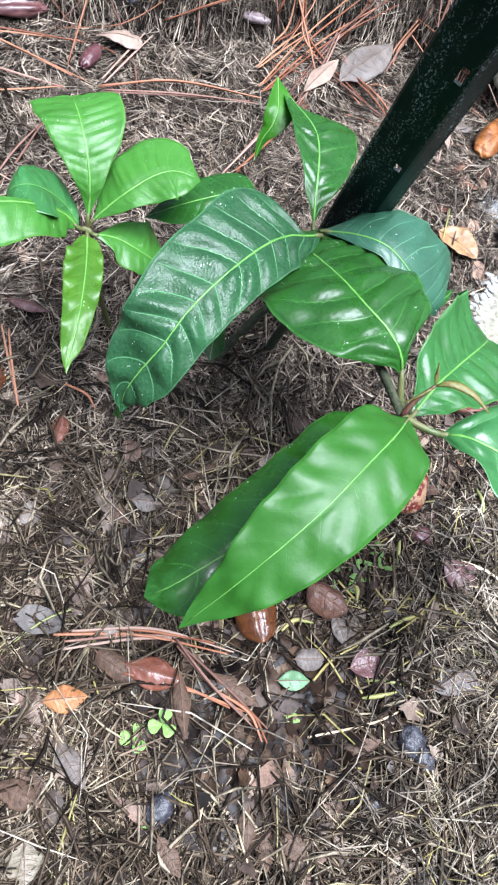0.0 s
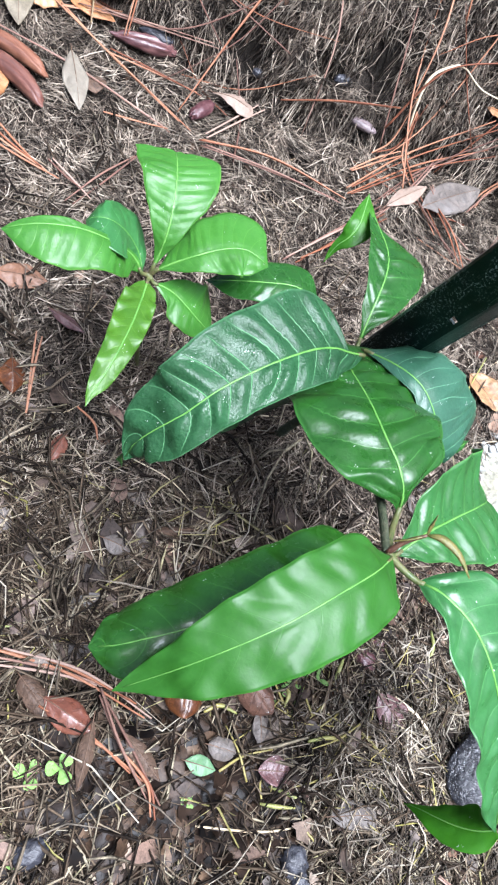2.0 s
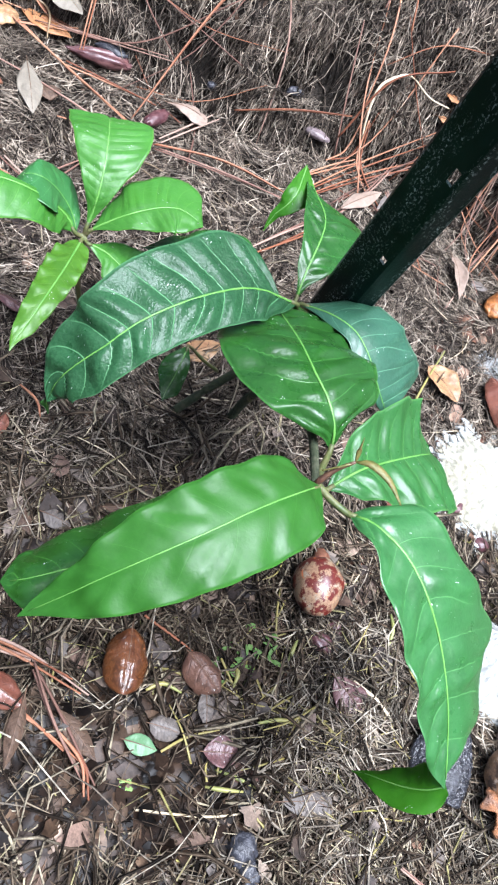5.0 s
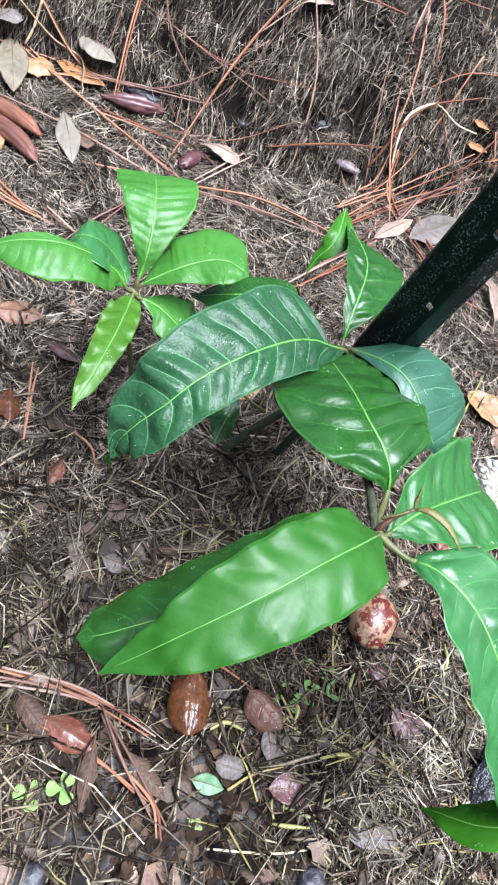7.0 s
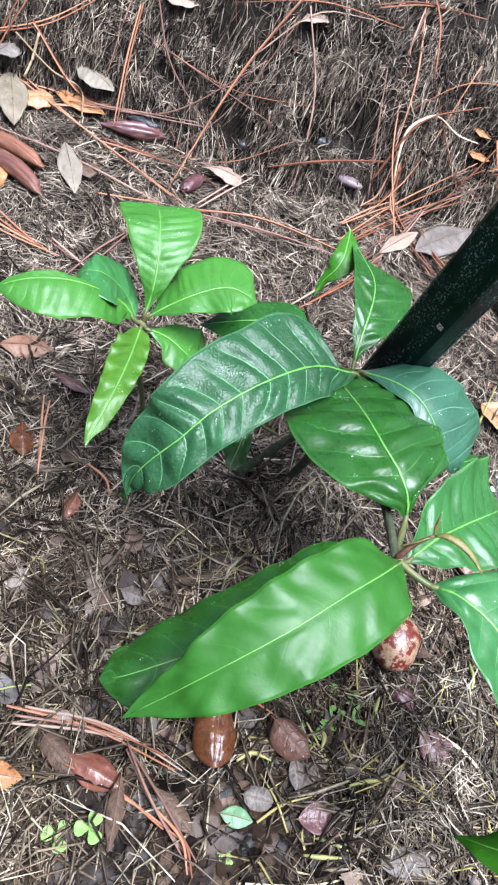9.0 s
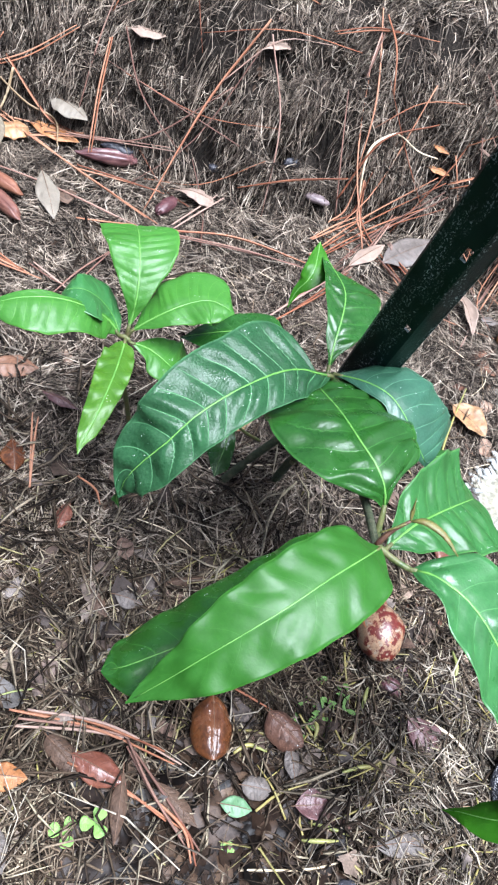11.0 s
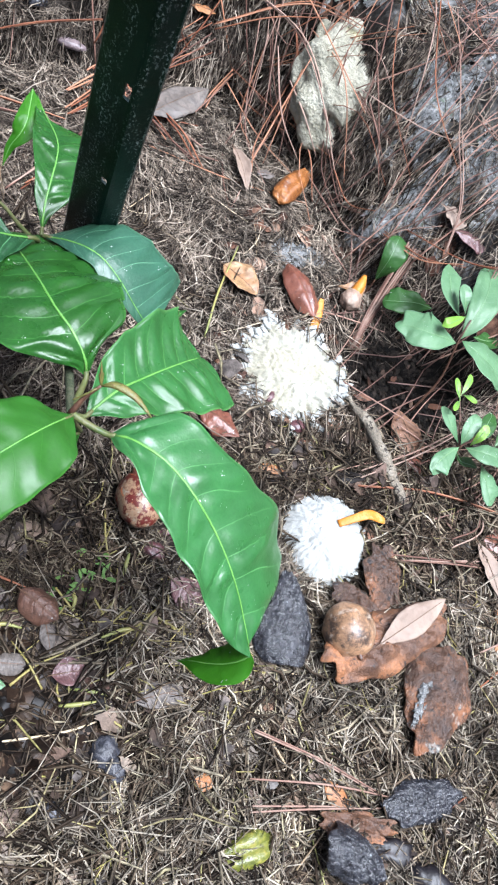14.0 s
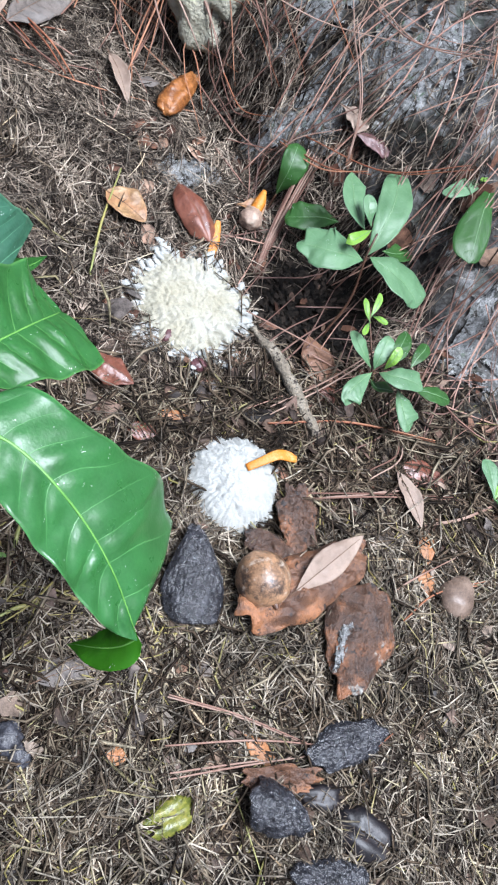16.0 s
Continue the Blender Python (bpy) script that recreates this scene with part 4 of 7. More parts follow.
LEAF_MID = [
    (0.1159, 0.3527, 0.2560, 0.0000, 0.0000, -10, 4),
    (0.1023, 0.3339, 0.2700, 0.0128, 0.0010, -11, 5),
    (0.0893, 0.3218, 0.2780, 0.0232, 0.0388, -13, 7),
    (0.0762, 0.3047, 0.2840, 0.0270, 0.0503, -14, 8),
    (0.0654, 0.2872, 0.2860, 0.0275, 0.0480, -16, 10),
    (0.0525, 0.2641, 0.2860, 0.0265, 0.0460, -16, 10),
    (0.0408, 0.2426, 0.2820, 0.0265, 0.0438, -17, 11),
    (0.0307, 0.2220, 0.2750, 0.0268, 0.0395, -17, 11),
    (0.0227, 0.2026, 0.2620, 0.0245, 0.0382, -18, 12),
    (0.0130, 0.1903, 0.2450, 0.0253, 0.0318, -18, 12),
    (0.0064, 0.1821, 0.2280, 0.0200, 0.0210, -18, 12),
    (0.0038, 0.1772, 0.2120, 0.0162, 0.0052, -18, 12),
    (0.0054, 0.1722, 0.2050, 0.0000, 0.0000, -18, 12),
]
LEAF_TEAL = [
    (0.1162, 0.3737, 0.2380, 0.0000, 0.0000, -8, -9),
    (0.1389, 0.3647, 0.2560, 0.0518, 0.0075, -8, -9),
    (0.1561, 0.3590, 0.2640, 0.0505, 0.0115, -8, -9),
    (0.1708, 0.3550, 0.2650, 0.0528, 0.0122, -8, -9),
    (0.1849, 0.3489, 0.2610, 0.0588, 0.0132, -8, -9),
    (0.1971, 0.3440, 0.2540, 0.0615, 0.0112, -8, -9),
    (0.2082, 0.3390, 0.2460, 0.0670, 0.0085, -8, -9),
    (0.2201, 0.3351, 0.2370, 0.0722, 0.0060, -8, -9),
    (0.2290, 0.3327, 0.2300, 0.0750, 0.0020, -8, -9),
]
LEAF_RIGHT = [
    (0.2086, 0.2055, 0.2650, 0.0000, 0.0000, 20, -8),
    (0.2163, 0.2216, 0.2680, 0.0132, 0.0158, 23, -8),
    (0.2251, 0.2394, 0.2660, 0.0282, 0.0253, 27, -8),
    (0.2364, 0.2579, 0.2600, 0.0382, 0.0332, 30, -8),
    (0.2485, 0.2772, 0.2530, 0.0433, 0.0415, 32, -8),
    (0.2609, 0.2964, 0.2450, 0.0482, 0.0472, 33, -9),
    (0.2714, 0.3134, 0.2360, 0.0460, 0.0505, 30, -11),
    (0.2778, 0.3247, 0.2280, 0.0470, 0.0510, 25, -12),
    (0.2812, 0.3321, 0.2220, 0.0498, 0.0520, 20, -14),
]
LEAF_LONG = [
    (0.2297, 0.1938, 0.2720, 0.0000, 0.0000, -4, 10),
    (0.2404, 0.1920, 0.2810, 0.0205, 0.0128, -4, 11),
    (0.2544, 0.1888, 0.2850, 0.0382, 0.0205, -4, 12),
    (0.2714, 0.1845, 0.2850, 0.0433, 0.0322, -5, 13),
    (0.2895, 0.1770, 0.2810, 0.0470, 0.0382, -6, 14),
    (0.3070, 0.1678, 0.2740, 0.0530, 0.0405, -8, 14),
    (0.3232, 0.1592, 0.2640, 0.0602, 0.0412, -10, 15),
    (0.3388, 0.1493, 0.2530, 0.0790, 0.0385, -19, 15),
    (0.3540, 0.1378, 0.2410, 0.1000, 0.0348, -28, 16),
    (0.3673, 0.1261, 0.2290, 0.1000, 0.0308, -34, 16),
    (0.3782, 0.1143, 0.2180, 0.1000, 0.0228, -40, 16),
    (0.3879, 0.1039, 0.2080, 0.0042, 0.0128, -30, 16),
    (0.3939, 0.0959, 0.2014, 0.0000, 0.0000, -20, 16),
]
LEAF_BACK = [
    (0.1121, 0.3873, 0.2250, 0.0000, 0.0000, 10, -5),
    (0.1081, 0.3977, 0.2360, 0.0038, 0.0062, 11, -7),
    (0.1048, 0.4118, 0.2430, 0.0105, 0.0173, 12, -9),
    (0.1021, 0.4286, 0.2480, 0.0148, 0.0258, 13, -11),
    (0.0986, 0.4496, 0.2500, 0.0208, 0.0340, 14, -13),
    (0.0933, 0.4704, 0.2490, 0.0242, 0.0420, 15, -13),
    (0.0849, 0.4872, 0.2460, 0.0213, 0.0433, 16, -12),
    (0.0732, 0.5042, 0.2410, 0.0135, 0.0050, 17, -11),
    (0.0608, 0.5225, 0.2360, 0.0068, 0.0012, 18, -10),
    (0.0481, 0.5434, 0.2320, 0.0000, 0.0000, 20, -10),
]
SM_TOP = [
    (-0.0734, 0.3424, 0.1980, 0.0000, 0.0000, -8, 8),
    (-0.0747, 0.3498, 0.2090, 0.0045, 0.0040, -8, 8),
    (-0.0769, 0.3565, 0.2230, 0.0110, 0.0110, -8, 8),
    (-0.0817, 0.3669, 0.2340, 0.0180, 0.0185, -8, 8),
    (-0.0876, 0.3782, 0.2420, 0.0235, 0.0288, -8, 8),
    (-0.0944, 0.3898, 0.2470, 0.0275, 0.0350, -8, 8),
    (-0.1020, 0.4031, 0.2490, 0.0315, 0.0380, -8, 8),
    (-0.1096, 0.4166, 0.2460, 0.0340, 0.0362, -8, 8),
    (-0.1159, 0.4287, 0.2400, 0.0355, 0.0168, -8, 8),
]
SM_LEFT = [
    (-0.0791, 0.3335, 0.1950, 0.0000, 0.0000, -12, 4),
    (-0.0874, 0.3343, 0.2040, 0.0175, 0.0038, -12, 4),
    (-0.0973, 0.3276, 0.2160, 0.0250, 0.0045, -12, 4),
    (-0.1062, 0.3181, 0.2270, 0.0288, 0.0040, -12, 4),
    (-0.1147, 0.3093, 0.2350, 0.0308, 0.0042, -12, 4),
    (-0.1222, 0.3043, 0.2380, 0.0328, 0.0045, -12, 4),
    (-0.1320, 0.2967, 0.2410, 0.0350, 0.0065, -12, 4),
    (-0.1415, 0.2895, 0.2415, 0.0355, 0.0080, -12, 4),
    (-0.1545, 0.2795, 0.2400, 0.0310, 0.0075, -12, 4),
    (-0.1669, 0.2691, 0.2350, 0.0173, 0.0042, -12, 4),
    (-0.1749, 0.2622, 0.2300, 0.0000, 0.0000, -12, 4),
]
SM_RIGHT = [
    (-0.0704, 0.3433, 0.1960, 0.0000, 0.0000, -8, -6),
    (-0.0645, 0.3479, 0.2040, 0.0080, 0.0040, -8, -6),
    (-0.0562, 0.3558, 0.2130, 0.0245, 0.0112, -8, -6),
    (-0.0470, 0.3646, 0.2210, 0.0320, 0.0165, -8, -6),
    (-0.0369, 0.3766, 0.2260, 0.0382, 0.0225, -8, -6),
    (-0.0261, 0.3867, 0.2300, 0.0433, 0.0272, -8, -6),
    (-0.0155, 0.3937, 0.2310, 0.0402, 0.0280, -8, -6),
    (-0.0026, 0.3957, 0.2300, 0.0253, 0.0205, -8, -6),
    (0.0078, 0.3971, 0.2260, 0.0000, 0.0000, -8, -6),
]
SM_DOWN = [
    (-0.0707, 0.3333, 0.1920, 0.0000, 0.0000, -5, -5),
    (-0.0666, 0.3193, 0.1970, 0.0105, 0.0130, -5, -5),
    (-0.0611, 0.2998, 0.2040, 0.0135, 0.0178, -5, -5),
    (-0.0554, 0.2774, 0.2100, 0.0138, 0.0175, -5, -5),
    (-0.0513, 0.2581, 0.2135, 0.0128, 0.0155, -5, -5),
    (-0.0483, 0.2410, 0.2143, 0.0112, 0.0135, -5, -5),
    (-0.0465, 0.2273, 0.2115, 0.0095, 0.0120, -5, -5),
    (-0.0457, 0.2141, 0.2070, 0.0078, 0.0090, -5, -5),
    (-0.0450, 0.2020, 0.2030, 0.0030, 0.0040, -5, -5),
    (-0.0431, 0.1934, 0.2000, 0.0000, 0.0000, -5, -5),
]
SM_SIDE = [
    (-0.0651, 0.3360, 0.1900, 0.0000, 0.0000, -4, -8),
    (-0.0572, 0.3403, 0.1880, 0.0052, 0.0080, -4, -8),
    (-0.0463, 0.3444, 0.1840, 0.0178, 0.0162, -4, -8),
    (-0.0322, 0.3457, 0.1780, 0.0320, 0.0225, -4, -8),
    (-0.0188, 0.3473, 0.1700, 0.0410, 0.0192, -4, -8),
    (-0.0078, 0.3514, 0.1600, 0.0488, 0.0098, -4, -8),
    (0.0010, 0.3554, 0.1500, 0.0000, 0.0000, -4, -8),
]

LEAF_LONG_TIP = [
    (0.3942, 0.0980, 0.2014, 0.0058, 0.0072, -6, -6),
    (0.3882, 0.0935, 0.1900, 0.0152, 0.0180, -6, -6),
    (0.3792, 0.0919, 0.1750, 0.0165, 0.0190, -6, -6),
    (0.3690, 0.0931, 0.1600, 0.0125, 0.0130, -6, -6),
    (0.3604, 0.0956, 0.1450, 0.0055, 0.0045, -6, -6),
    (0.3542, 0.0973, 0.1300, 0.0000, 0.0000, -6, -6),
]
LEAF_BACK_TIP = [
    (0.0450, 0.5378, 0.2400, 0.0000, 0.0000, -4, -4),
    (0.0496, 0.5193, 0.2380, 0.0110, 0.0068, -4, -4),
    (0.0538, 0.5005, 0.2340, 0.0160, 0.0108, -4, -4),
    (0.0529, 0.4890, 0.2260, 0.0105, 0.0100, -4, -4),
    (0.0481, 0.4810, 0.2160, 0.0050, 0.0050, -4, -4),
    (0.0469, 0.4745, 0.2070, 0.0023, 0.0025, -4, -4),
    (0.0469, 0.4684, 0.2000, 0.0000, 0.0000, -4, -4),
]
LEAF_MID_TIP = [
    (0.0038, 0.1791, 0.2120, 0.0000, 0.0000, -6, -6),
    (0.0010, 0.1791, 0.2000, 0.0000, 0.0072, -6, -6),
    (0.0028, 0.1792, 0.1880, 0.0145, 0.0023, -6, -6),
    (0.0060, 0.1800, 0.1780, 0.0000, 0.0000, -6, -6),
]
LEAF_TEAL_TIP = [
    (0.2212, 0.3699, 0.2050, 0.0000, 0.0000, -6, -10),
    (0.2348, 0.3714, 0.2020, 0.0085, 0.0070, -6, -10),
    (0.2468, 0.3820, 0.1980, 0.0100, 0.0042, -6, -10),
    (0.2574, 0.4029, 0.1900, 0.0000, 0.0000, -6, -10),
]
SM_LOBE = [
    (-0.0799, 0.3399, 0.1900, 0.0000, 0.0000, 8, -4),
    (-0.0903, 0.3453, 0.2000, 0.0138, 0.0102, 8, -5),
    (-0.1017, 0.3446, 0.2120, 0.0250, 0.0255, 8, -6),
    (-0.1112, 0.3400, 0.2220, 0.0342, 0.0275, 8, -7),
    (-0.1194, 0.3345, 0.2280, 0.0335, 0.0215, 8, -8),
    (-0.1269, 0.3304, 0.2280, 0.0258, 0.0208, 8, -8),
    (-0.1327, 0.3280, 0.2240, 0.0142, 0.0195, 8, -9),
    (-0.1370, 0.3264, 0.2180, 0.0000, 0.0000, 8, -10),
]
LEAF_DARK = [
    (0.064, 0.423, 0.2, 0.0, 0.0, 0, 0),
    (0.039, 0.422, 0.2, 0.0218, 0.0289, -8, -10),
    (0.014, 0.409, 0.195, 0.0208, 0.025, -8, -10),
    (-0.012, 0.396, 0.185, 0.016, 0.0172, -8, -11),
    (-0.034, 0.389, 0.17, 0.0, 0.0, 0, 0),
]
LEAF_LOW = [
    (0.051, 0.355, 0.13, 0.0, 0.0, 0, 0),
    (0.055, 0.336, 0.128, 0.0088, 0.0144, -7, -6),
    (0.058, 0.319, 0.122, 0.0104, 0.0161, -7, -6),
    (0.059, 0.308, 0.115, 0.0106, 0.0072, -7, -6),
    (0.061, 0.299, 0.11, 0.0, 0.0, 0, 0),
]


def living_leaf(plant, stations, blade_material, node, label, folds=10, slant=2.4, quilt=0.0008, wave=0.0015, waves=3, rib=0.0012, petiole=True, seed=0, along=64, across=12, stalk=STEM, swellings=0.0011):
    me, mid = blade(stations, blade_material, "leaf", along, across, folds, slant, quilt, wave, waves, swellings=swellings, seed=seed)
    leaf = part("leaf", me, plant, label)
    part("midrib", rib_mesh(mid, rib * 0.85, rib * 0.3, RIB), leaf)
    if petiole:
        a, b = Vector(node), Vector(stations[0][:3])
        c = Vector(stations[1][:3])
        v, f = tube([a, (a + b) / 2 - Vector((0, 0, 0.002)), b, b + (c - b) * 0.4], [rib * 1.9, rib * 1.3], 10, 7)
        part("petiole", mesh_of("petiole", v, f, stalk), leaf)
    return leaf


def rod(name, points, radii, material, parent, count=16, sides=8, label=""):
    v, f = tube(points, radii, count, sides)
    return part(name, mesh_of(name, v, f, material), parent, label)


K = (0.198, 0.197, 0.276)
K2 = (0.116, 0.376, 0.222)
big = new("sapling")
tagged(big, "leafy sapling with large glossy dark green leaves beside the post", "sapling")
rod("stem", [(0.120, 0.405, -0.01), (0.128, 0.392, 0.08), (0.150, 0.345, 0.17), (0.178, 0.262, 0.245), K], [0.0055, 0.0042, 0.0032], STEM_WOOD, big, 24, 9)
rod("branch", [(0.128, 0.392, 0.07), (0.120, 0.385, 0.16), K2], [0.0036, 0.0028], STEM, big, 14, 8)
rod("side_branch", [(0.066, 0.368, 0.004), (0.085, 0.382, 0.055), (0.105, 0.394, 0.10), (0.122, 0.395, 0.13)], [0.0050, 0.0040], STEM_WOOD, big, 14, 8)
living_leaf(big, LEAF_UNDER, GREEN_SHADED, K, "long glossy leaf half hidden under another", 10, 2.6, 0.0026, 0.003, 5.0, seed=2)
living_leaf(big, LEAF_PALE, GREEN_PALE, K, "long bright green leaf with a satin surface", 10, 2.6, 0.0020, 0.0018, 8.0, seed=1, rib=0.0008, swellings=0.0009)
living_leaf(big, LEAF_FRONT, GREEN_DARK, K, "broad glossy deep green leaf arching over", 9, 2.6, 0.0052, 0.0030, 4.0, swellings=0.0028, seed=3, rib=0.0016)
living_leaf(big, LEAF_MID, GREEN_QUILT, K2, "large quilted dark green leaf with pale veins", 13, 2.3, 0.0058, 0.0016, seed=4, rib=0.0014, along=96, across=14)
living_leaf(big, LEAF_MID_TIP, GREEN_DARK, K2, "dark curled-under leaf tip", 3, 2.0, 0.0004, 0.001, seed=14, petiole=False, rib=0.0007, along=16, across=5)
living_leaf(big, LEAF_TEAL_TIP, GREEN_DARK, K2, "dark glossy underside of a curled leaf tip", 3, 2.0, 0.0006, 0.001, seed=15, petiole=False, rib=0.0007, along=20, across=6)
living_leaf(big, LEAF_TEAL, GREEN_SHEEN, K2, "drooping leaf with a painted blue-green sheen in front of the post", 9, 2.4, 0.0014, 0.0014, seed=5, rib=0.0013)
living_leaf(big, LEAF_RIGHT, GREEN_RIBBED, K, "ribbed glossy leaf folded down at its tip", 9, 2.4, 0.0036, 0.003, 4.0, swellings=0.0022, seed=6, rib=0.0014)
living_leaf(big, LEAF_LONG, GREEN_TEAL, K, "long blue-green leaf hanging down", 9, 2.4, 0.0046, 0.0030, 4.5, swellings=0.0026, seed=7, rib=0.0016)
living_leaf(big, LEAF_LONG_TIP, GREEN_TIP_LIT, K, "curled leaf tip with light put into its bright green", 4, 2.0, 0.0005, 0.001, seed=8, petiole=False, rib=0.0009)
living_leaf(big, LEAF_BACK, GREEN_DARK, K2, "small ribbed dark leaf close to the post", 12, 2.4, 0.0038, 0.0015, seed=9, rib=0.0013)
living_leaf(big, LEAF_BACK_TIP, GREEN_TIP_LIT, K2, "folded leaf tip with light put into its bright green", 4, 2.0, 0.0004, 0.001, seed=10, petiole=False, rib=0.0009)
living_leaf(big, LEAF_DARK, GREEN_DARK, K2, "dark leaf in the shade beneath the others", 9, 2.4, 0.001, 0.002, seed=11)
living_leaf(big, LEAF_LOW, GREEN_DARK, (0.085, 0.382, 0.09), "small leaf hanging low in the shade", 6, 2.4, 0.0006, 0.001, seed=12, rib=0.0010)
# growing tip with bronze young leaves
rod("bud", [K, (0.203, 0.206, 0.288), (0.211, 0.213, 0.300)], [0.0026, 0.0018, 0.0012], BUD, big, 10, 8, "red-brown growing bud")
for pts, r in (([(0.211, 0.213, 0.300), (0.220, 0.214, 0.306), (0.236, 0.211, 0.306), (0.252, 0.204, 0.300)], [0.0008, 0.0034, 0.0030, 0.0006]),
               ([(0.211, 0.213, 0.300), (0.208, 0.217, 0.308), (0.205, 0.220, 0.318)], [0.0008, 0.0022, 0.0004]),
               ([(0.209, 0.211, 0.298), (0.203, 0.206, 0.293), (0.196, 0.203, 0.284)], [0.0008, 0.0008, 0.0007])):
    v, f = tube(pts, r, 14, 6, 0.45)
    part("young_leaf", mesh_of("young_leaf", v, f, BUD_LEAF), big, "rolled bronze young leaf")

S = (-0.073, 0.341, 0.190)
small = new("sapling")
tagged(small, "young sapling with a whorl of bright green leaves", "sapling")
rod("stem", [(-0.050, 0.375, -0.01), (-0.062, 0.360, 0.07), (-0.072, 0.345, 0.14), S], [0.0030, 0.0024], STEM, small, 16, 8)
living_leaf(small, SM_TOP, GREEN_FRESH, S, "bright green leaf bent over at its tip", 13, 2.2, 0.0016, 0.0016, seed=21, rib=0.0013)
living_leaf(small, SM_LOBE, GREEN_TEAL, S, "darker rear half of the folded leaf", 7, 2.2, 0.0008, 0.0010, seed=26, rib=0.0006, petiole=False)
living_leaf(small, SM_LEFT, GREEN_FRESH, S, "bright green leaf folded along its edge", 13, 2.2, 0.0013, 0.0016, seed=22, rib=0.0013)
living_leaf(small, SM_RIGHT, GREEN_FRESH, S, "", 13, 2.2, 0.0013, 0.0014, seed=23, rib=0.0013)
living_leaf(small, SM_DOWN, YELLOW_GREEN, S, "narrow yellow-green leaf with a crinkled edge", 12, 2.2, 0.0012, 0.0040, 7, seed=24, rib=0.0012)
living_leaf(small, SM_SIDE, GREEN_FRESH, S, "", 8, 2.2, 0.0006, 0.0014, seed=25)


# ---- fallen leaves ----
OVAL = ((0.0, 0.05), (0.14, 0.55), (0.34, 0.95), (0.55, 1.0), (0.76, 0.72), (0.92, 0.3), (1.0, 0.02))
LANCE = ((0.0, 0.05), (0.15, 0.5), (0.4, 1.0), (0.6, 0.95), (0.8, 0.6), (0.94, 0.22), (1.0, 0.02))
OAKISH = ((0.0, 0.07), (0.16, 0.18), (0.30, 0.46), (0.40, 0.70), (0.49, 0.72), (0.60, 0.90), (0.72, 1.0), (0.80, 0.95), (0.89, 0.88), (0.96, 0.56), (1.0, 0.12))
BLUNT = ((0.0, 0.25), (0.05, 0.62), (0.18, 0.90), (0.40, 1.0), (0.62, 1.0), (0.82, 0.88), (0.94, 0.58), (1.0, 0.2))
ROUND = ((0.0, 0.08), (0.08, 0.55), (0.28, 0.93), (0.5, 1.0), (0.7, 0.95), (0.87, 0.72), (0.96, 0.38), (1.0, 0.05))


def outline(base, heading, length, width, pitch=0.0, arch=0.0, rise=0.0, shape=OVAL):
    """Stations of a leaf that starts at base, runs along heading (degrees), climbs by pitch and arches over."""
    c, s = math.cos(radians(heading)), math.sin(radians(heading))
    rows = []
    for q, w in shape:
        d = q * length
        z = base[2] + d * math.tan(radians(pitch)) + arch * length * 4 * q * (1 - q)
        rows.append((base[0] + c * d, base[1] + s * d, z, w * width / 2, w * width / 2, rise, rise))
    return rows


def fallen_leaf(x, y, heading, length, width, material, label, arch=0.08, rise=-18.0, lift=0.003, shape=OVAL, pitch=0.0, tilt=0.0, seed=0, rib=0.0006, group=""):
    st = outline((-length / 2, 0, 0), 0, length, width, pitch, arch, rise, shape)
    me, mid = blade(st, material, "fallen_leaf", 32, 7, 8, 2.2, 0.0007 if shape in (ROUND, BLUNT) else 0.0016, 0.0016, 2.3, 0.0006, dish=2.4 if shape in (ROUND, BLUNT) else 1.5, groove=0.22 if shape in (ROUND, BLUNT) else -0.04, swellings=0.0012 + 0.05 * width * (0.6 + (seed % 5) * 0.25), seed=seed)
    ob = new("fallen_leaf", me)
    low = min(v.co.z for v in me.vertices)
    ob.matrix_world = pose(x, y, level(x, y) + lift + 0.014 - low * 0.8, tilt, 0, heading)
    tagged(ob, label if len(label.split()) > 3 else label + " on the litter", "fallen leaf", group)
    v, f = tube(np.vstack([[(-length / 2 - length * 0.12, 0, mid[0][2] - 0.001)], mid[1:-1:4]]), [rib, rib * 0.4], 14, 5, 0.7)
    part("midrib", mesh_of("midrib", v, f, RIB_BROWN), ob)
    return ob


fallen_leaf(0.169, 0.107, -66, 0.058, 0.046, DEAD_GLOSSY, "glossy amber-brown domed leaf lying on the litter", 0.08, -32, 0.006, BLUNT, seed=100)
fallen_leaf(0.233, 0.137, -20, 0.044, 0.040, DEAD_SCURF, "brown crumpled leaf with pale scurf", 0.10, -36, 0.006, BLUNT, seed=101)
fallen_leaf(0.282, 0.088, 27, 0.033, 0.027, DEAD_PURPLE, "pinkish brown pointed leaf", 0.08, 14, 0.003, OVAL, seed=102)
fallen_leaf(0.092, 0.030, -2, 0.056, 0.032, DEAD_RED, "red folded leaf under pine needles", 0.10, -28, 0.005, OVAL, seed=103)
fallen_leaf(0.060, 0.028, -20, 0.046, 0.022, DEAD_BROWN, "grey-brown broken leaf", 0.08, -16, 0.005, BLUNT, seed=104)
fallen_leaf(0.014, 0.170, -32, 0.040, 0.017, DEAD_BROWN, "dull brown narrow leaf", 0.06, -20, 0.003, LANCE, seed=105)
fallen_leaf(0.042, 0.184, 7, 0.030, 0.022, DEAD_GREY, "dark grey crumpled leaf", 0.10, -25, 0.003, OVAL, seed=106)
fallen_leaf(0.080, 0.229, 39, 0.062, 0.014, DEAD_BROWN, "long brown rolled leaf", 0.05, -40, 0.003, LANCE, seed=107)
fallen_leaf(-0.326, 0.650, -50, 0.098, 0.032, DEAD_CREAM, "pale tan smooth oval leaf", 0.05, -14, 0.006, LANCE, seed=108)
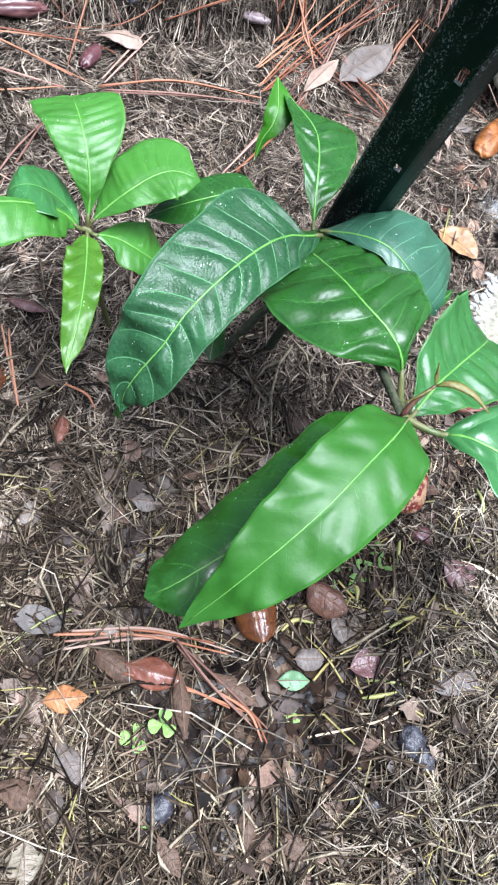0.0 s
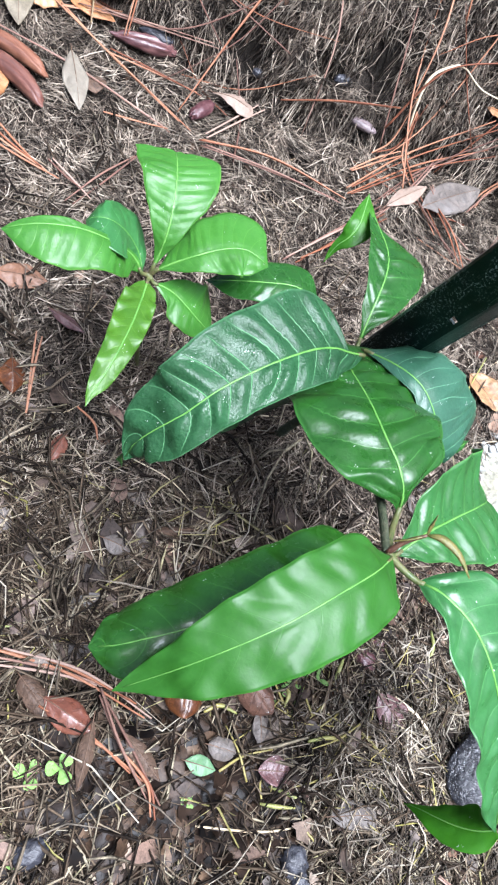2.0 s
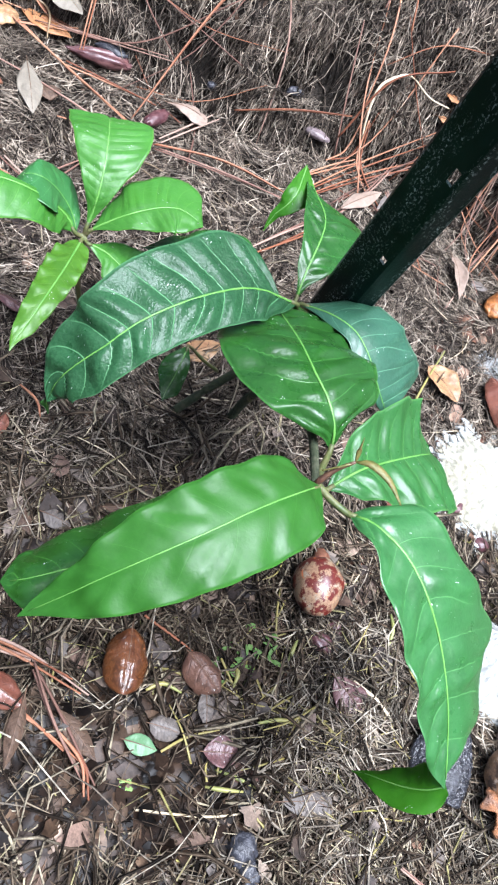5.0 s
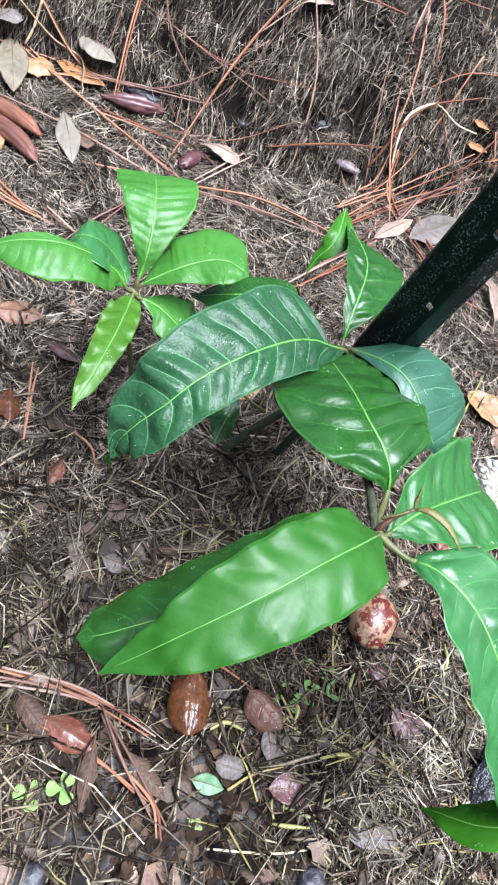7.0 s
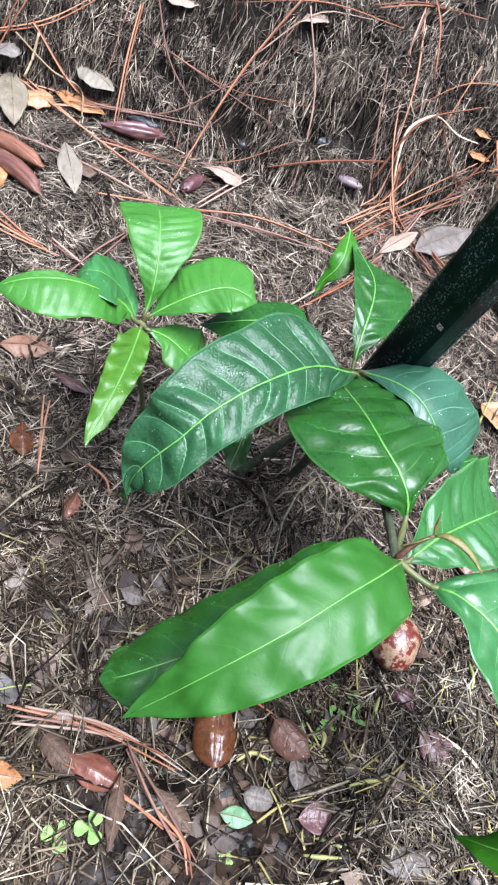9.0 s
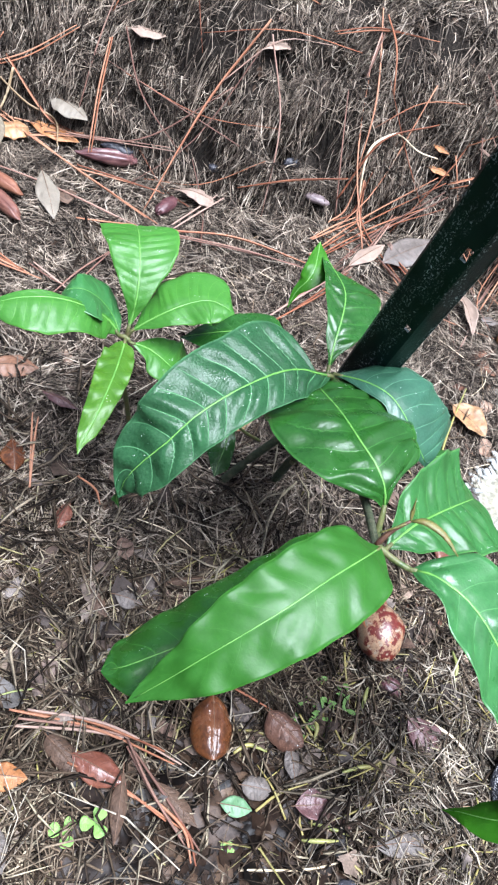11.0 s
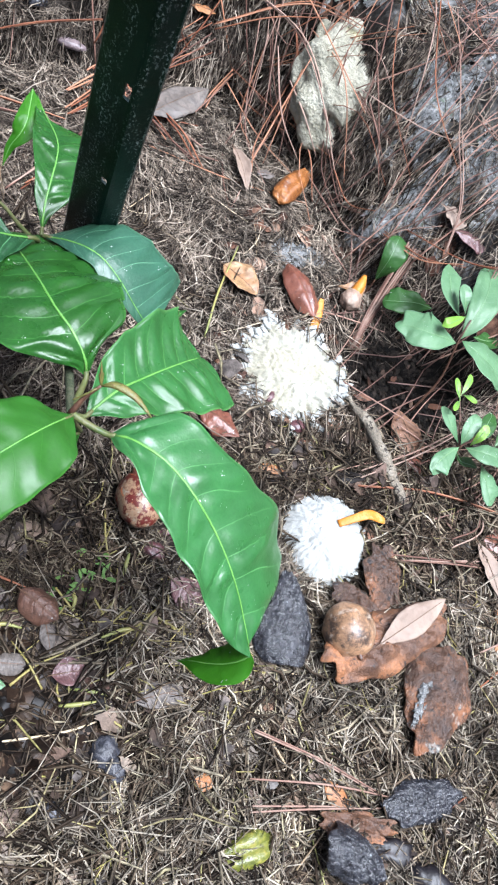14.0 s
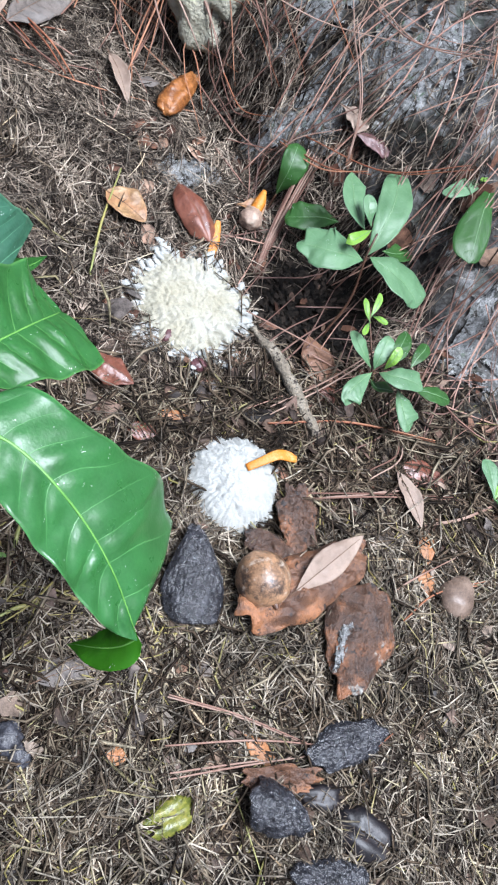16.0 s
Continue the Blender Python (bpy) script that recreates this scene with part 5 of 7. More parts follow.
fallen_leaf(-0.312, 0.668, 53, 0.040, 0.030, DEAD_BROWN, "brown leaf beside a pale one", 0.05, -14, 0.003, OVAL, seed=109)
fallen_leaf(-0.381, 0.796, -12, 0.070, 0.044, DEAD_CREAM, "pale grey-tan leaf leaning on the bank", 0.08, -18, 0.010, OVAL, seed=110)
fallen_leaf(-0.388, 0.772, 6, 0.078, 0.036, DEAD_ORANGE, "flat orange-brown leaf under needles", 0.04, -10, 0.006, LANCE, seed=111)
fallen_leaf(-0.433, 0.734, 50, 0.046, 0.038, DEAD_YELLOW, "flat tan leaf", 0.03, -8, 0.005, BLUNT, seed=112)
fallen_leaf(-0.166, 0.790, 14, 0.060, 0.034, DEAD_TAN, "torn papery cream leaf", 0.12, -20, 0.008, OAKISH, seed=113)
fallen_leaf(0.100, 0.849, 68, 0.092, 0.026, DEAD_TAN, "narrow tan leaf among pine needles", 0.05, -16, 0.005, LANCE, seed=114)
fallen_leaf(0.157, 0.904, 61, 0.128, 0.052, DEAD_GREY, "large dark grey-brown leaf by the post", 0.04, -10, 0.004, OVAL, seed=115)
fallen_leaf(0.140, 1.019, 11, 0.036, 0.020, DEAD_ORANGE, "small orange-brown leaf", 0.06, -12, 0.005, OVAL, seed=116)
fallen_leaf(0.127, 1.035, -11, 0.030, 0.018, DEAD_ORANGE, "small orange-brown leaf", 0.06, -12, 0.006, OVAL, seed=117)
fallen_leaf(-0.322, 0.896, 25, 0.052, 0.030, DEAD_TAN, "pinkish tan leaf on the bank", 0.05, -12, 0.006, OVAL, seed=118)
fallen_leaf(0.273, 0.836, -62, 0.084, 0.026, DEAD_TAN, "pale silvery boat-shaped leaf", 0.10, 30, 0.003, LANCE, seed=119)
fallen_leaf(0.323, 0.638, -25, 0.060, 0.046, DEAD_YELLOW, "yellowed leaf with brown blotches", 0.06, 14, 0.004, OVAL, seed=121)
fallen_leaf(0.404, 0.660, -53, 0.088, 0.046, DEAD_RED, "red-brown veined leaf beside the pulp", 0.10, -24, 0.006, ROUND, seed=122)
fallen_leaf(0.476, 0.704, -2, 0.036, 0.032, DEAD_YELLOW, "crumpled cream leaf scrap", 0.14, 24, 0.004, OAKISH, seed=123)
fallen_leaf(0.348, 0.410, -19, 0.060, 0.040, DEAD_RED, "glossy red-brown leaf with a pointed tip", 0.10, -26, 0.005, OVAL, seed=124)
fallen_leaf(0.617, 0.250, 47, 0.106, 0.032, DEAD_TAN, "pale pinkish lance-shaped leaf lying across husks", 0.03, -8, 0.030, LANCE, seed=125)
fallen_leaf(0.597, 0.508, -62, 0.084, 0.046, DEAD_RUST, "broad rust-tan leaf under needles", 0.04, -10, 0.002, OVAL, seed=126)
fallen_leaf(0.608, 0.470, -48, 0.030, 0.022, DEAD_RED, "small rust-coloured leaf", 0.06, -12, 0.004, OVAL, seed=127)
fallen_leaf(0.720, 0.357, -61, 0.072, 0.026, DEAD_TAN, "pale grey lance-shaped leaf", 0.06, 12, 0.006, LANCE, seed=128)
fallen_leaf(0.748, 0.309, -78, 0.048, 0.024, DEAD_ORANGE, "orange-brown leaf", 0.07, -12, 0.004, OVAL, seed=129)
fallen_leaf(0.749, 0.263, -81, 0.032, 0.022, DEAD_ORANGE, "orange-brown leaf", 0.07, -12, 0.004, OVAL, seed=130)
fallen_leaf(0.742, 0.398, -8, 0.060, 0.036, DEAD_RED, "dull reddish leaf under needles", 0.05, -12, 0.004, OVAL, seed=131)
fallen_leaf(0.573, 0.056, -33, 0.048, 0.020, DEAD_ORANGE, "pinkish tan leaf", 0.06, -14, 0.005, LANCE, seed=132)
fallen_leaf(0.560, 0.801, -28, 0.046, 0.040, DEAD_TAN, "tan leaf on the sandy bank", 0.06, -10, 0.008, OAKISH, seed=133)
fallen_leaf(0.589, 0.778, -4, 0.060, 0.034, DEAD_PURPLE, "dark red crumpled leaf", 0.10, -20, 0.006, OAKISH, seed=134)
fallen_leaf(0.428, 0.385, 10, 0.046, 0.012, DEAD_ORANGE, "narrow tan leaf scrap", 0.04, -12, 0.004, LANCE, seed=135)
fallen_leaf(0.397, 0.353, 4, 0.034, 0.022, DEAD_RED, "dull red leaf scrap", 0.05, -10, 0.003, OVAL, seed=136)
fallen_leaf(0.374, 0.202, -23, 0.052, 0.036, DEAD_PURPLE, "dull purple-grey leaf in the litter", 0.04, -10, 0.003, OVAL, seed=137)
fallen_leaf(0.779, 0.204, -27, 0.044, 0.016, DEAD_TAN, "small pale leaf scrap", 0.06, -14, 0.004, LANCE, seed=138)
fallen_leaf(0.370, 0.094, 31, 0.050, 0.026, DEAD_GREY, "dark slate-coloured leaf", 0.05, -12, 0.003, OVAL, seed=139)
fallen_leaf(0.384, 0.098, 8, 0.030, 0.018, DEAD_GREY, "dark slate-coloured leaf", 0.05, -12, 0.003, OVAL, seed=140)
fallen_leaf(0.432, 0.031, 0, 0.022, 0.018, DEAD_ORANGE, "small brown leaf scrap", 0.08, -16, 0.003, OVAL, seed=141)
fallen_leaf(-0.204, 0.370, 30, 0.056, 0.034, DEAD_RUST, "rust-tan leaf lying flat on the thatch", 0.06, -12, 0.005, OVAL, seed=142)
fallen_leaf(-0.136, 0.356, 0, 0.046, 0.016, DEAD_PURPLE, "dark brown folded leaf", 0.06, -34, 0.004, LANCE, seed=143)
fallen_leaf(-0.062, 0.238, 97, 0.036, 0.020, DEAD_RED, "reddish brown folded leaf", 0.08, -30, 0.003, OVAL, seed=144)
fallen_leaf(-0.142, 0.271, -54, 0.042, 0.030, DEAD_GLOSSY, "glossy amber-brown leaf", 0.12, -26, 0.003, OVAL, seed=145)
fallen_leaf(0.045, -0.059, -43, 0.046, 0.024, DEAD_GREY, "grey curled leaf", 0.08, -26, 0.004, OVAL, seed=146)
fallen_leaf(0.012, -0.089, -11, 0.044, 0.026, DEAD_BROWN, "dark brown cupped leaf", 0.10, -30, 0.004, OVAL, seed=147)
fallen_leaf(0.033, -0.135, -70, 0.032, 0.032, DEAD_OLIVE, "round olive-grey leaf", 0.05, -12, 0.004, OVAL, seed=148)
fallen_leaf(0.202, -0.072, -80, 0.052, 0.018, DEAD_BROWN, "brown narrow leaf", 0.06, -24, 0.004, LANCE, seed=149)
fallen_leaf(0.220, -0.082, -74, 0.038, 0.018, DEAD_BROWN, "brown leaf", 0.06, -20, 0.004, OVAL, seed=150)
fallen_leaf(0.245, -0.077, -36, 0.028, 0.020, DEAD_BROWN, "tan leaf scrap", 0.06, -14, 0.004, OVAL, seed=151)
fallen_leaf(0.142, -0.106, -45, 0.036, 0.016, DEAD_BROWN, "tan leaf scrap", 0.06, -14, 0.004, OVAL, seed=152)
fallen_leaf(0.312, 0.858, 20, 0.030, 0.018, DEAD_GREY, "small grey leaf", 0.06, -14, 0.004, OVAL, seed=153)
fallen_leaf(0.049, 0.461, 60, 0.062, 0.030, DEAD_YELLOW, "pale pinkish torn leaf under the sapling", 0.05, -14, 0.004, OVAL, seed=154)
fallen_leaf(-0.455, 0.709, -53, 0.120, 0.044, DEAD_OLIVE, "long olive-grey leaf lying under needles", 0.05, -14, 0.006, LANCE, seed=156)
fallen_leaf(-0.387, 0.566, 98, 0.074, 0.040, DEAD_ORANGE, "curled orange leaf beside two pods", 0.08, -24, 0.005, OVAL, seed=157)
fallen_leaf(-0.491, 0.752, 81, 0.050, 0.036, DEAD_GREY, "grey torn leaf under crossing needles", 0.06, -14, 0.008, OVAL, seed=158)
fallen_leaf(-0.158, 0.974, 66, 0.062, 0.026, DEAD_TAN, "pale grey leaf scrap on the bank", 0.06, -16, 0.012, OAKISH, seed=159)
fallen_leaf(0.024, -0.009, 20, 0.038, 0.026, DEAD_ORANGE, "curled amber-brown leaf among cuttings", 0.08, -26, 0.005, OVAL, seed=160)
fallen_leaf(0.167, 0.035, -20, 0.052, 0.020, DEAD_BROWN, "dark brown wet leaf in the litter", 0.06, -24, 0.004, LANCE, seed=161)
fallen_leaf(0.122, 0.011, -70, 0.060, 0.018, DEAD_BROWN, "dark brown narrow folded leaf", 0.05, -34, 0.004, LANCE, seed=162)
fallen_leaf(0.228, 0.079, 15, 0.028, 0.022, DEAD_GREY, "small grey round leaf scrap", 0.06, -16, 0.005, ROUND, seed=163)
fallen_leaf(0.251, 0.113, -60, 0.034, 0.016, DEAD_GREY, "dark grey folded leaf scrap", 0.08, -26, 0.004, OVAL, seed=164)
fallen_leaf(0.217, 0.056, 14, 0.030, 0.018, OAK_LEAF, "small fresh green oval leaf", 0.08, -10, 0.008, OVAL, seed=155)


# ---- fruits, pods, husks ----
def rest(name, me, x, y, heading, label, category, sink=-0.002, tilt=0.0, roll=0.0, lift=0.0, group=""):
    ob = new(name, me)
    ob.matrix_world = pose(x, y, level(x, y) - sink + lift + 0.009, tilt, roll, heading)
    return tagged(ob, label if len(label.split()) > 3 else label + " on the litter", category, group)


spotted = rest("fruit", lump("fruit", 0.062, 0.052, 0.046, FRUIT_SKIN, 0.06, 2.2, 3, -0.15), 0.292, 0.278, -71, "small spotted cream and red-brown fruit on the ground", "fruit", 0.004)
v, f = tube([(-0.026, 0, 0.026), (-0.036, 0.001, 0.022), (-0.048, 0.003, 0.012)], [0.010, 0.009, 0.005], 8, 9, 0.7)
part("calyx", mesh_of("calyx", v, f, POD_RED), spotted, "pinkish brown dried calyx")
ball = rest("fruit", lump("fruit", 0.060, 0.058, 0.052, ROUND_SKIN, 0.05, 2.0, 5), 0.547, 0.218, -60, "round tan fruit with dark smudges among husks", "fruit", 0.002)
v, f = tube([(0.028, 0, 0.03), (0.034, 0.0, 0.031)], [0.004, 0.002], 4, 7)
part("stalk_scar", mesh_of("stalk_scar", v, f, BUD), ball)
rest("fruit", lump("fruit", 0.056, 0.046, 0.036, SHELL_TAN, 0.08, 2.0, 9, -0.30), 0.792, 0.258, 60, "brown half-sunk round fruit shell", "fruit", 0.010)
rest("husk", shell("husk", 0.104, 0.060, HUSK_BLACK, 0.30, 0.006, 2, 0.08, 0.50, knob=0.0045), 0.477, 0.209, -80, "black knobbly piece of fruit husk", "fruit husk", -0.006)
rest("husk", shell("husk", 0.084, 0.050, HUSK_BROWN, 0.14, 0.005, 3, 0.35, knob=0.0012, crumple=0.007), 0.586, 0.300, -80, "dark brown mouldy fruit husk", "fruit husk", -0.006, lift=0.004)
rest("husk", shell("husk", 0.172, 0.066, HUSK_ORANGE, 0.20, 0.008, 7, 0.22, 0.12, knob=0.0012, crumple=0.009), 0.596, 0.226, -142, "large orange-brown piece of fruit husk", "fruit husk", -0.006)
mouldy = rest("husk", shell("husk", 0.124, 0.078, HUSK_BROWN, 0.16, 0.008, 11, 0.16, -0.34, knob=0.0014, crumple=0.007), 0.664, 0.180, -101, "brown husk with white mould", "fruit husk", -0.006, lift=0.004)
for lx, ly, size in ((0.022, -0.019, 0.026), (0.004, -0.021, 0.020), (-0.012, -0.016, 0.016), (0.030, -0.008, 0.014)):
    mould = part("mould", lump("mould", size, size * 0.42, 0.007, LICHEN, 0.8, 4.0, int(size * 1000), knobs=0.7), mouldy, "white powdery mould")
    mould.location = (lx, ly, 0.0120)
rest("husk", shell("husk", 0.062, 0.036, HUSK_BROWN, 0.15, 0.005, 13, 0.3, knob=0.0012, crumple=0.006), 0.556, 0.258, -23, "dark brown scrap of husk", "fruit husk", -0.006)
rest("husk", shell("husk", 0.030, 0.024, HUSK_ORANGE, 0.12, 0.004, 14, 0.1), 0.616, 0.304, -84, "small round pinkish husk", "fruit husk", 0.001)
rest("husk", shell("husk", 0.092, 0.044, HUSK_BLACK, 0.25, 0.006, 17, 0.22, 0.1, 0.6, knob=0.0045), 0.660, 0.075, 21, "black rotten piece of husk", "fruit husk", -0.010)
rest("husk", shell("husk", 0.082, 0.030, HUSK_ORANGE, -0.2, 0.005, 19, 0.35, knob=0.0010, crumple=0.006), 0.594, 0.036, 8, "curled rust-brown piece of husk", "fruit husk", -0.006, 20)
rest("husk", shell("husk", 0.066, 0.044, HUSK_BLACK, 0.35, 0.005, 23, 0.22, -0.5, 1.2, knob=0.004), 0.589, 0.006, -24, "black curled piece of husk", "fruit husk", -0.014)
rest("husk", lump("husk", 0.050, 0.030, 0.020, POD_DARK, 0.14, 2.2, 31, 0.2, dent=0.2), 0.641, 0.024, 4, "dark smooth scrap of husk", "fruit husk", 0.004)
rest("husk", lump("husk", 0.094, 0.046, 0.030, POD_DARK, 0.16, 1.8, 33, -0.30, dent=0.30), 0.697, -0.008, -24, "large smooth black pod with a brown edge", "fruit husk", 0.012)
rest("husk", shell("husk", 0.076, 0.046, HUSK_BLACK, 0.35, 0.005, 35, 0.2, 0.2, 0.8, knob=0.0045), 0.652, -0.046, -2, "black wrinkled piece of husk", "fruit husk", -0.004)
rest("fruit", lump("fruit", 0.062, 0.032, 0.026, ROT_YELLOW, 0.12, 1.6, 37, 0.3, dent=0.45), 0.488, -0.014, 34, "rotting yellow-green split fruit", "fruit", 0.008)
rest("pod", lump("pod", 0.090, 0.026, 0.020, POD_WINE, 0.16, 2.2, 41, 0.35, dent=0.45), -0.305, 0.779, 31, "long wine-red pointed seed pod", "seed pod", -0.008)
rest("pod", lump("pod", 0.046, 0.018, 0.016, STONE_DARK, 0.2, 3, 50, dent=0.3), -0.298, 0.799, 17, "dark slate-coloured pod beside a red one", "seed pod", -0.006)
rest("pod", lump("pod", 0.112, 0.023, 0.019, POD_RED, 0.1, 2, 42, 0.12, dent=0.22, bend=-4.0), -0.406, 0.626, 6, "red-brown sausage-shaped pod", "seed pod", -0.008)
rest("pod", lump("pod", 0.120, 0.025, 0.021, POD_WARM, 0.1, 2, 43, 0.12, dent=0.3, bend=-4.0), -0.381, 0.593, -5, "wine-brown sausage-shaped pod", "seed pod", -0.008)
rest("pod", lump("pod", 0.048, 0.020, 0.016, POD_PURPLE, 0.16, 3, 44), -0.192, 0.752, 80, "dark purple-brown pod", "seed pod")
rest("pod", lump("pod", 0.026, 0.020, 0.014, POD_PURPLE, 0.2, 2.5, 45, dent=0.3), 0.324, 0.236, -8, "wet purple-brown seed case", "seed pod", 0.001)
rest("pod", lump("pod", 0.021, 0.017, 0.012, POD_PURPLE, 0.2, 2.5, 46, dent=0.3), 0.331, 0.261, -7, "wet purple-brown seed case", "seed pod", 0.001)
rest("pod", lump("pod", 0.022, 0.019, 0.013, POD_PURPLE, 0.15, 2.5, 47), 0.404, 0.483, -81, "dark red-brown seed case at the pulp's edge", "seed pod", 0.0)
rest("pod", lump("pod", 0.022, 0.018, 0.013, POD_PURPLE, 0.15, 2.5, 48), 0.446, 0.457, 9, "dark red-brown seed case at the pulp's edge", "seed pod", 0.0)
rest("pod", lump("pod", 0.044, 0.017, 0.013, POD_LILAC, 0.12, 2.5, 49, dent=0.2), -0.009, 0.897, 10, "pale grey-pink pod on the bank", "seed pod", -0.004)
for x, y, a, b, c, s in ((-0.068, 0.921, 0.026, 0.016, 0.014, 1), (0.336, 0.032, 0.030, 0.026, 0.018, 2), (0.350, 0.020, 0.024, 0.020, 0.015, 3), (0.309, -0.027, 0.024, 0.016, 0.013, 4),
                         (-0.168, 0.862, 0.016, 0.012, 0.011, 5), (0.126, -0.073, 0.030, 0.022, 0.016, 6), (0.384, 0.155, 0.020, 0.016, 0.011, 7)):
    rest("soil_lump", lump("soil_lump", a, b, c, STONE_DARK, 0.22, 2.6, 60 + s), x, y, 40 * s, "slate-grey crumbly lump in the litter", "lump", 0.003, group="grey lumps")


rest("fallen_leaf", lump("fallen_leaf", 0.098, 0.034, 0.028, ROLLED, 0.12, 2.4, 52, -0.28, dent=0.35), 0.354, 0.852, 71, "orange-brown rolled leaf lying on the thatch", "fallen leaf", -0.004)


# ---- white fluffy pulp ----
def pulp_heap(x, y, radius, height, core_color, flake_color, shaggy, label, seed):
    """A heap of white pulp: a mound of clots whose ragged rim breaks up into shreds."""
    r = random.Random(seed)
    heap = new("pulp_heap")
    heap.location = (x, y, level(x, y) + 0.009)
    tagged(heap, label, "fruit pulp")
    n = 190
    axis = np.linspace(-1.2, 1.2, n) * radius
    verts, faces, inside = [], [], []
    for py in axis:
        for px in axis:
            f, d = math.atan2(py, px), math.hypot(px, py)
            c, sn = math.cos(f), math.sin(f)
            edge = radius * (0.93 + 0.12 * noise.noise(Vector((c * 1.6, sn * 1.6, seed))) + (0.04 + shaggy * 0.15) * noise.noise(Vector((c * 6.5, sn * 6.5, seed + 5))) + (0.03 + shaggy * 0.09) * noise.noise(Vector((c * 15, sn * 15, d * 40))))
            q = d / edge
            warp = 0.006 * noise.noise(Vector((px * 90, py * 90, seed + 9)))
            clot = noise.fractal(Vector(((px + warp) * 62, (py - warp) * 62, seed)), 0.75, 2.1, 5)
            ray = noise.noise(Vector((c * 7.5, sn * 7.5, d * 28 + seed)))
            crumb = abs(noise.noise(Vector((px * 170, py * 170, seed + 2))))
            dome = height * (1 - min(q, 1.25) ** (3.0 if shaggy > 0.5 else 2.4))
            pz = dome + (0.0022 + 0.0026 * shaggy) * clot + shaggy * 0.006 * ray * q * q + 0.0018 * crumb
            verts.append((px, py, pz))
            inside.append(pz > 0.0005 and q < 1.2)
    for b in range(n - 1):
        for a in range(n - 1):
            k = b * n + a
            if inside[k] or inside[k + 1] or inside[k + n] or inside[k + n + 1]:
                faces.append((k, k + 1, k + n + 1, k + n))
    part("core", mesh_of("core", verts, faces, core_color), heap)
    verts, faces = [], []
    for _ in range(int(90 + 330 * shaggy)):
        f = r.random() * 6.283
        q = r.uniform(0.80, 1.0 + 0.10 * shaggy)
        d = radius * q * (0.90 + 0.12 * noise.noise(Vector((math.cos(f) * 1.6, math.sin(f) * 1.6, seed))) + shaggy * 0.26 * noise.noise(Vector((math.cos(f) * 7, math.sin(f) * 7, seed + 5))))
        if noise.noise(Vector((math.cos(f) * 8, math.sin(f) * 8, seed))) < -0.12 * shaggy:
            continue
        c = Vector((d * math.cos(f), d * math.sin(f), r.uniform(0.003, 0.008)))
        size = r.uniform(0.0016, 0.0028 + 0.0024 * shaggy)
        reach = 1.0 + 1.4 * shaggy * r.random()
        ax = Vector((math.cos(f + r.gauss(0, 0.7)), math.sin(f + r.gauss(0, 0.7)), r.gauss(0, 0.3))).normalized()
        sd = ax.cross(Vector((0, 0, 1))).normalized()
        b = len(verts)
        for s, w in ((-1.1, 0.3), (-0.6, 0.9), (0.1, 1.0), (0.8, 0.8), (1.2, 0.25)):
            for e in range(7):
                g = 0.8976 * e
                k = w * size * r.uniform(0.55, 1.35)
                verts.append(c + ax * (s + r.gauss(0, 0.12)) * size * reach + sd * math.cos(g) * k * 1.2 + Vector((0, 0, 0.55)) * math.sin(g) * k)
        for a in range(4):
            for e in range(7):
                faces.append((b + a * 7 + e, b + a * 7 + (e + 1) % 7, b + (a + 1) * 7 + (e + 1) % 7, b + (a + 1) * 7 + e))
        faces += [tuple(b + e for e in range(7))[::-1], tuple(b + 28 + e for e in range(7))]
    tagged(part("fluff", mesh_of("fluff", verts, faces, flake_color), heap), kind="stuff")
    return heap


pulp_heap(0.425, 0.533, 0.080, 0.018, PULP_CREAM, PULP, 1.0, "flattened heap of shredded cream-white fruit pulp", 2)
pulp_heap(0.509, 0.327, 0.064, 0.036, PULP, PULP, 0.15, "rounded heap of fluffy white fruit pulp", 6)


def flesh_strip(points, radii, label):
    v, f = tube(points, radii, 20, 10, 0.24)
    ob = new("flesh_strip", mesh_of("flesh_strip", v, f, FLESH))
    return tagged(ob, label, "fruit flesh")


h1, h2 = level(0.43, 0.542), level(0.511, 0.334)
flesh_strip([(0.436, 0.600, h1 + 0.014), (0.438, 0.625, h1 + 0.020), (0.437, 0.645, h1 + 0.026), (0.436, 0.660, h1 + 0.030)], [0.0050, 0.0062, 0.0056, 0.0030], "orange strip of fruit flesh leaning on the pulp")
flesh_strip([(0.513, 0.335, h2 + 0.046), (0.528, 0.345, h2 + 0.052), (0.545, 0.357, h2 + 0.053), (0.560, 0.361, h2 + 0.048), (0.570, 0.362, h2 + 0.044)], [0.0044, 0.0050, 0.0062, 0.0064, 0.0040], "orange-yellow strip of fruit flesh on white pulp")
core = rest("fruit_core", lump("fruit_core", 0.036, 0.030, 0.026, CORE_SKIN, 0.14, 2.4, 71, -0.2), 0.479, 0.690, 75, "small cream fruit core with an orange tip", "fruit")
v, f = tube([(0.008, 0, 0.016), (0.020, 0.0, 0.024), (0.034, 0.002, 0.030)], [0.0085, 0.0075, 0.003], 9, 8)
part("tip", mesh_of("tip", v, f, FLESH), core, "orange tip")


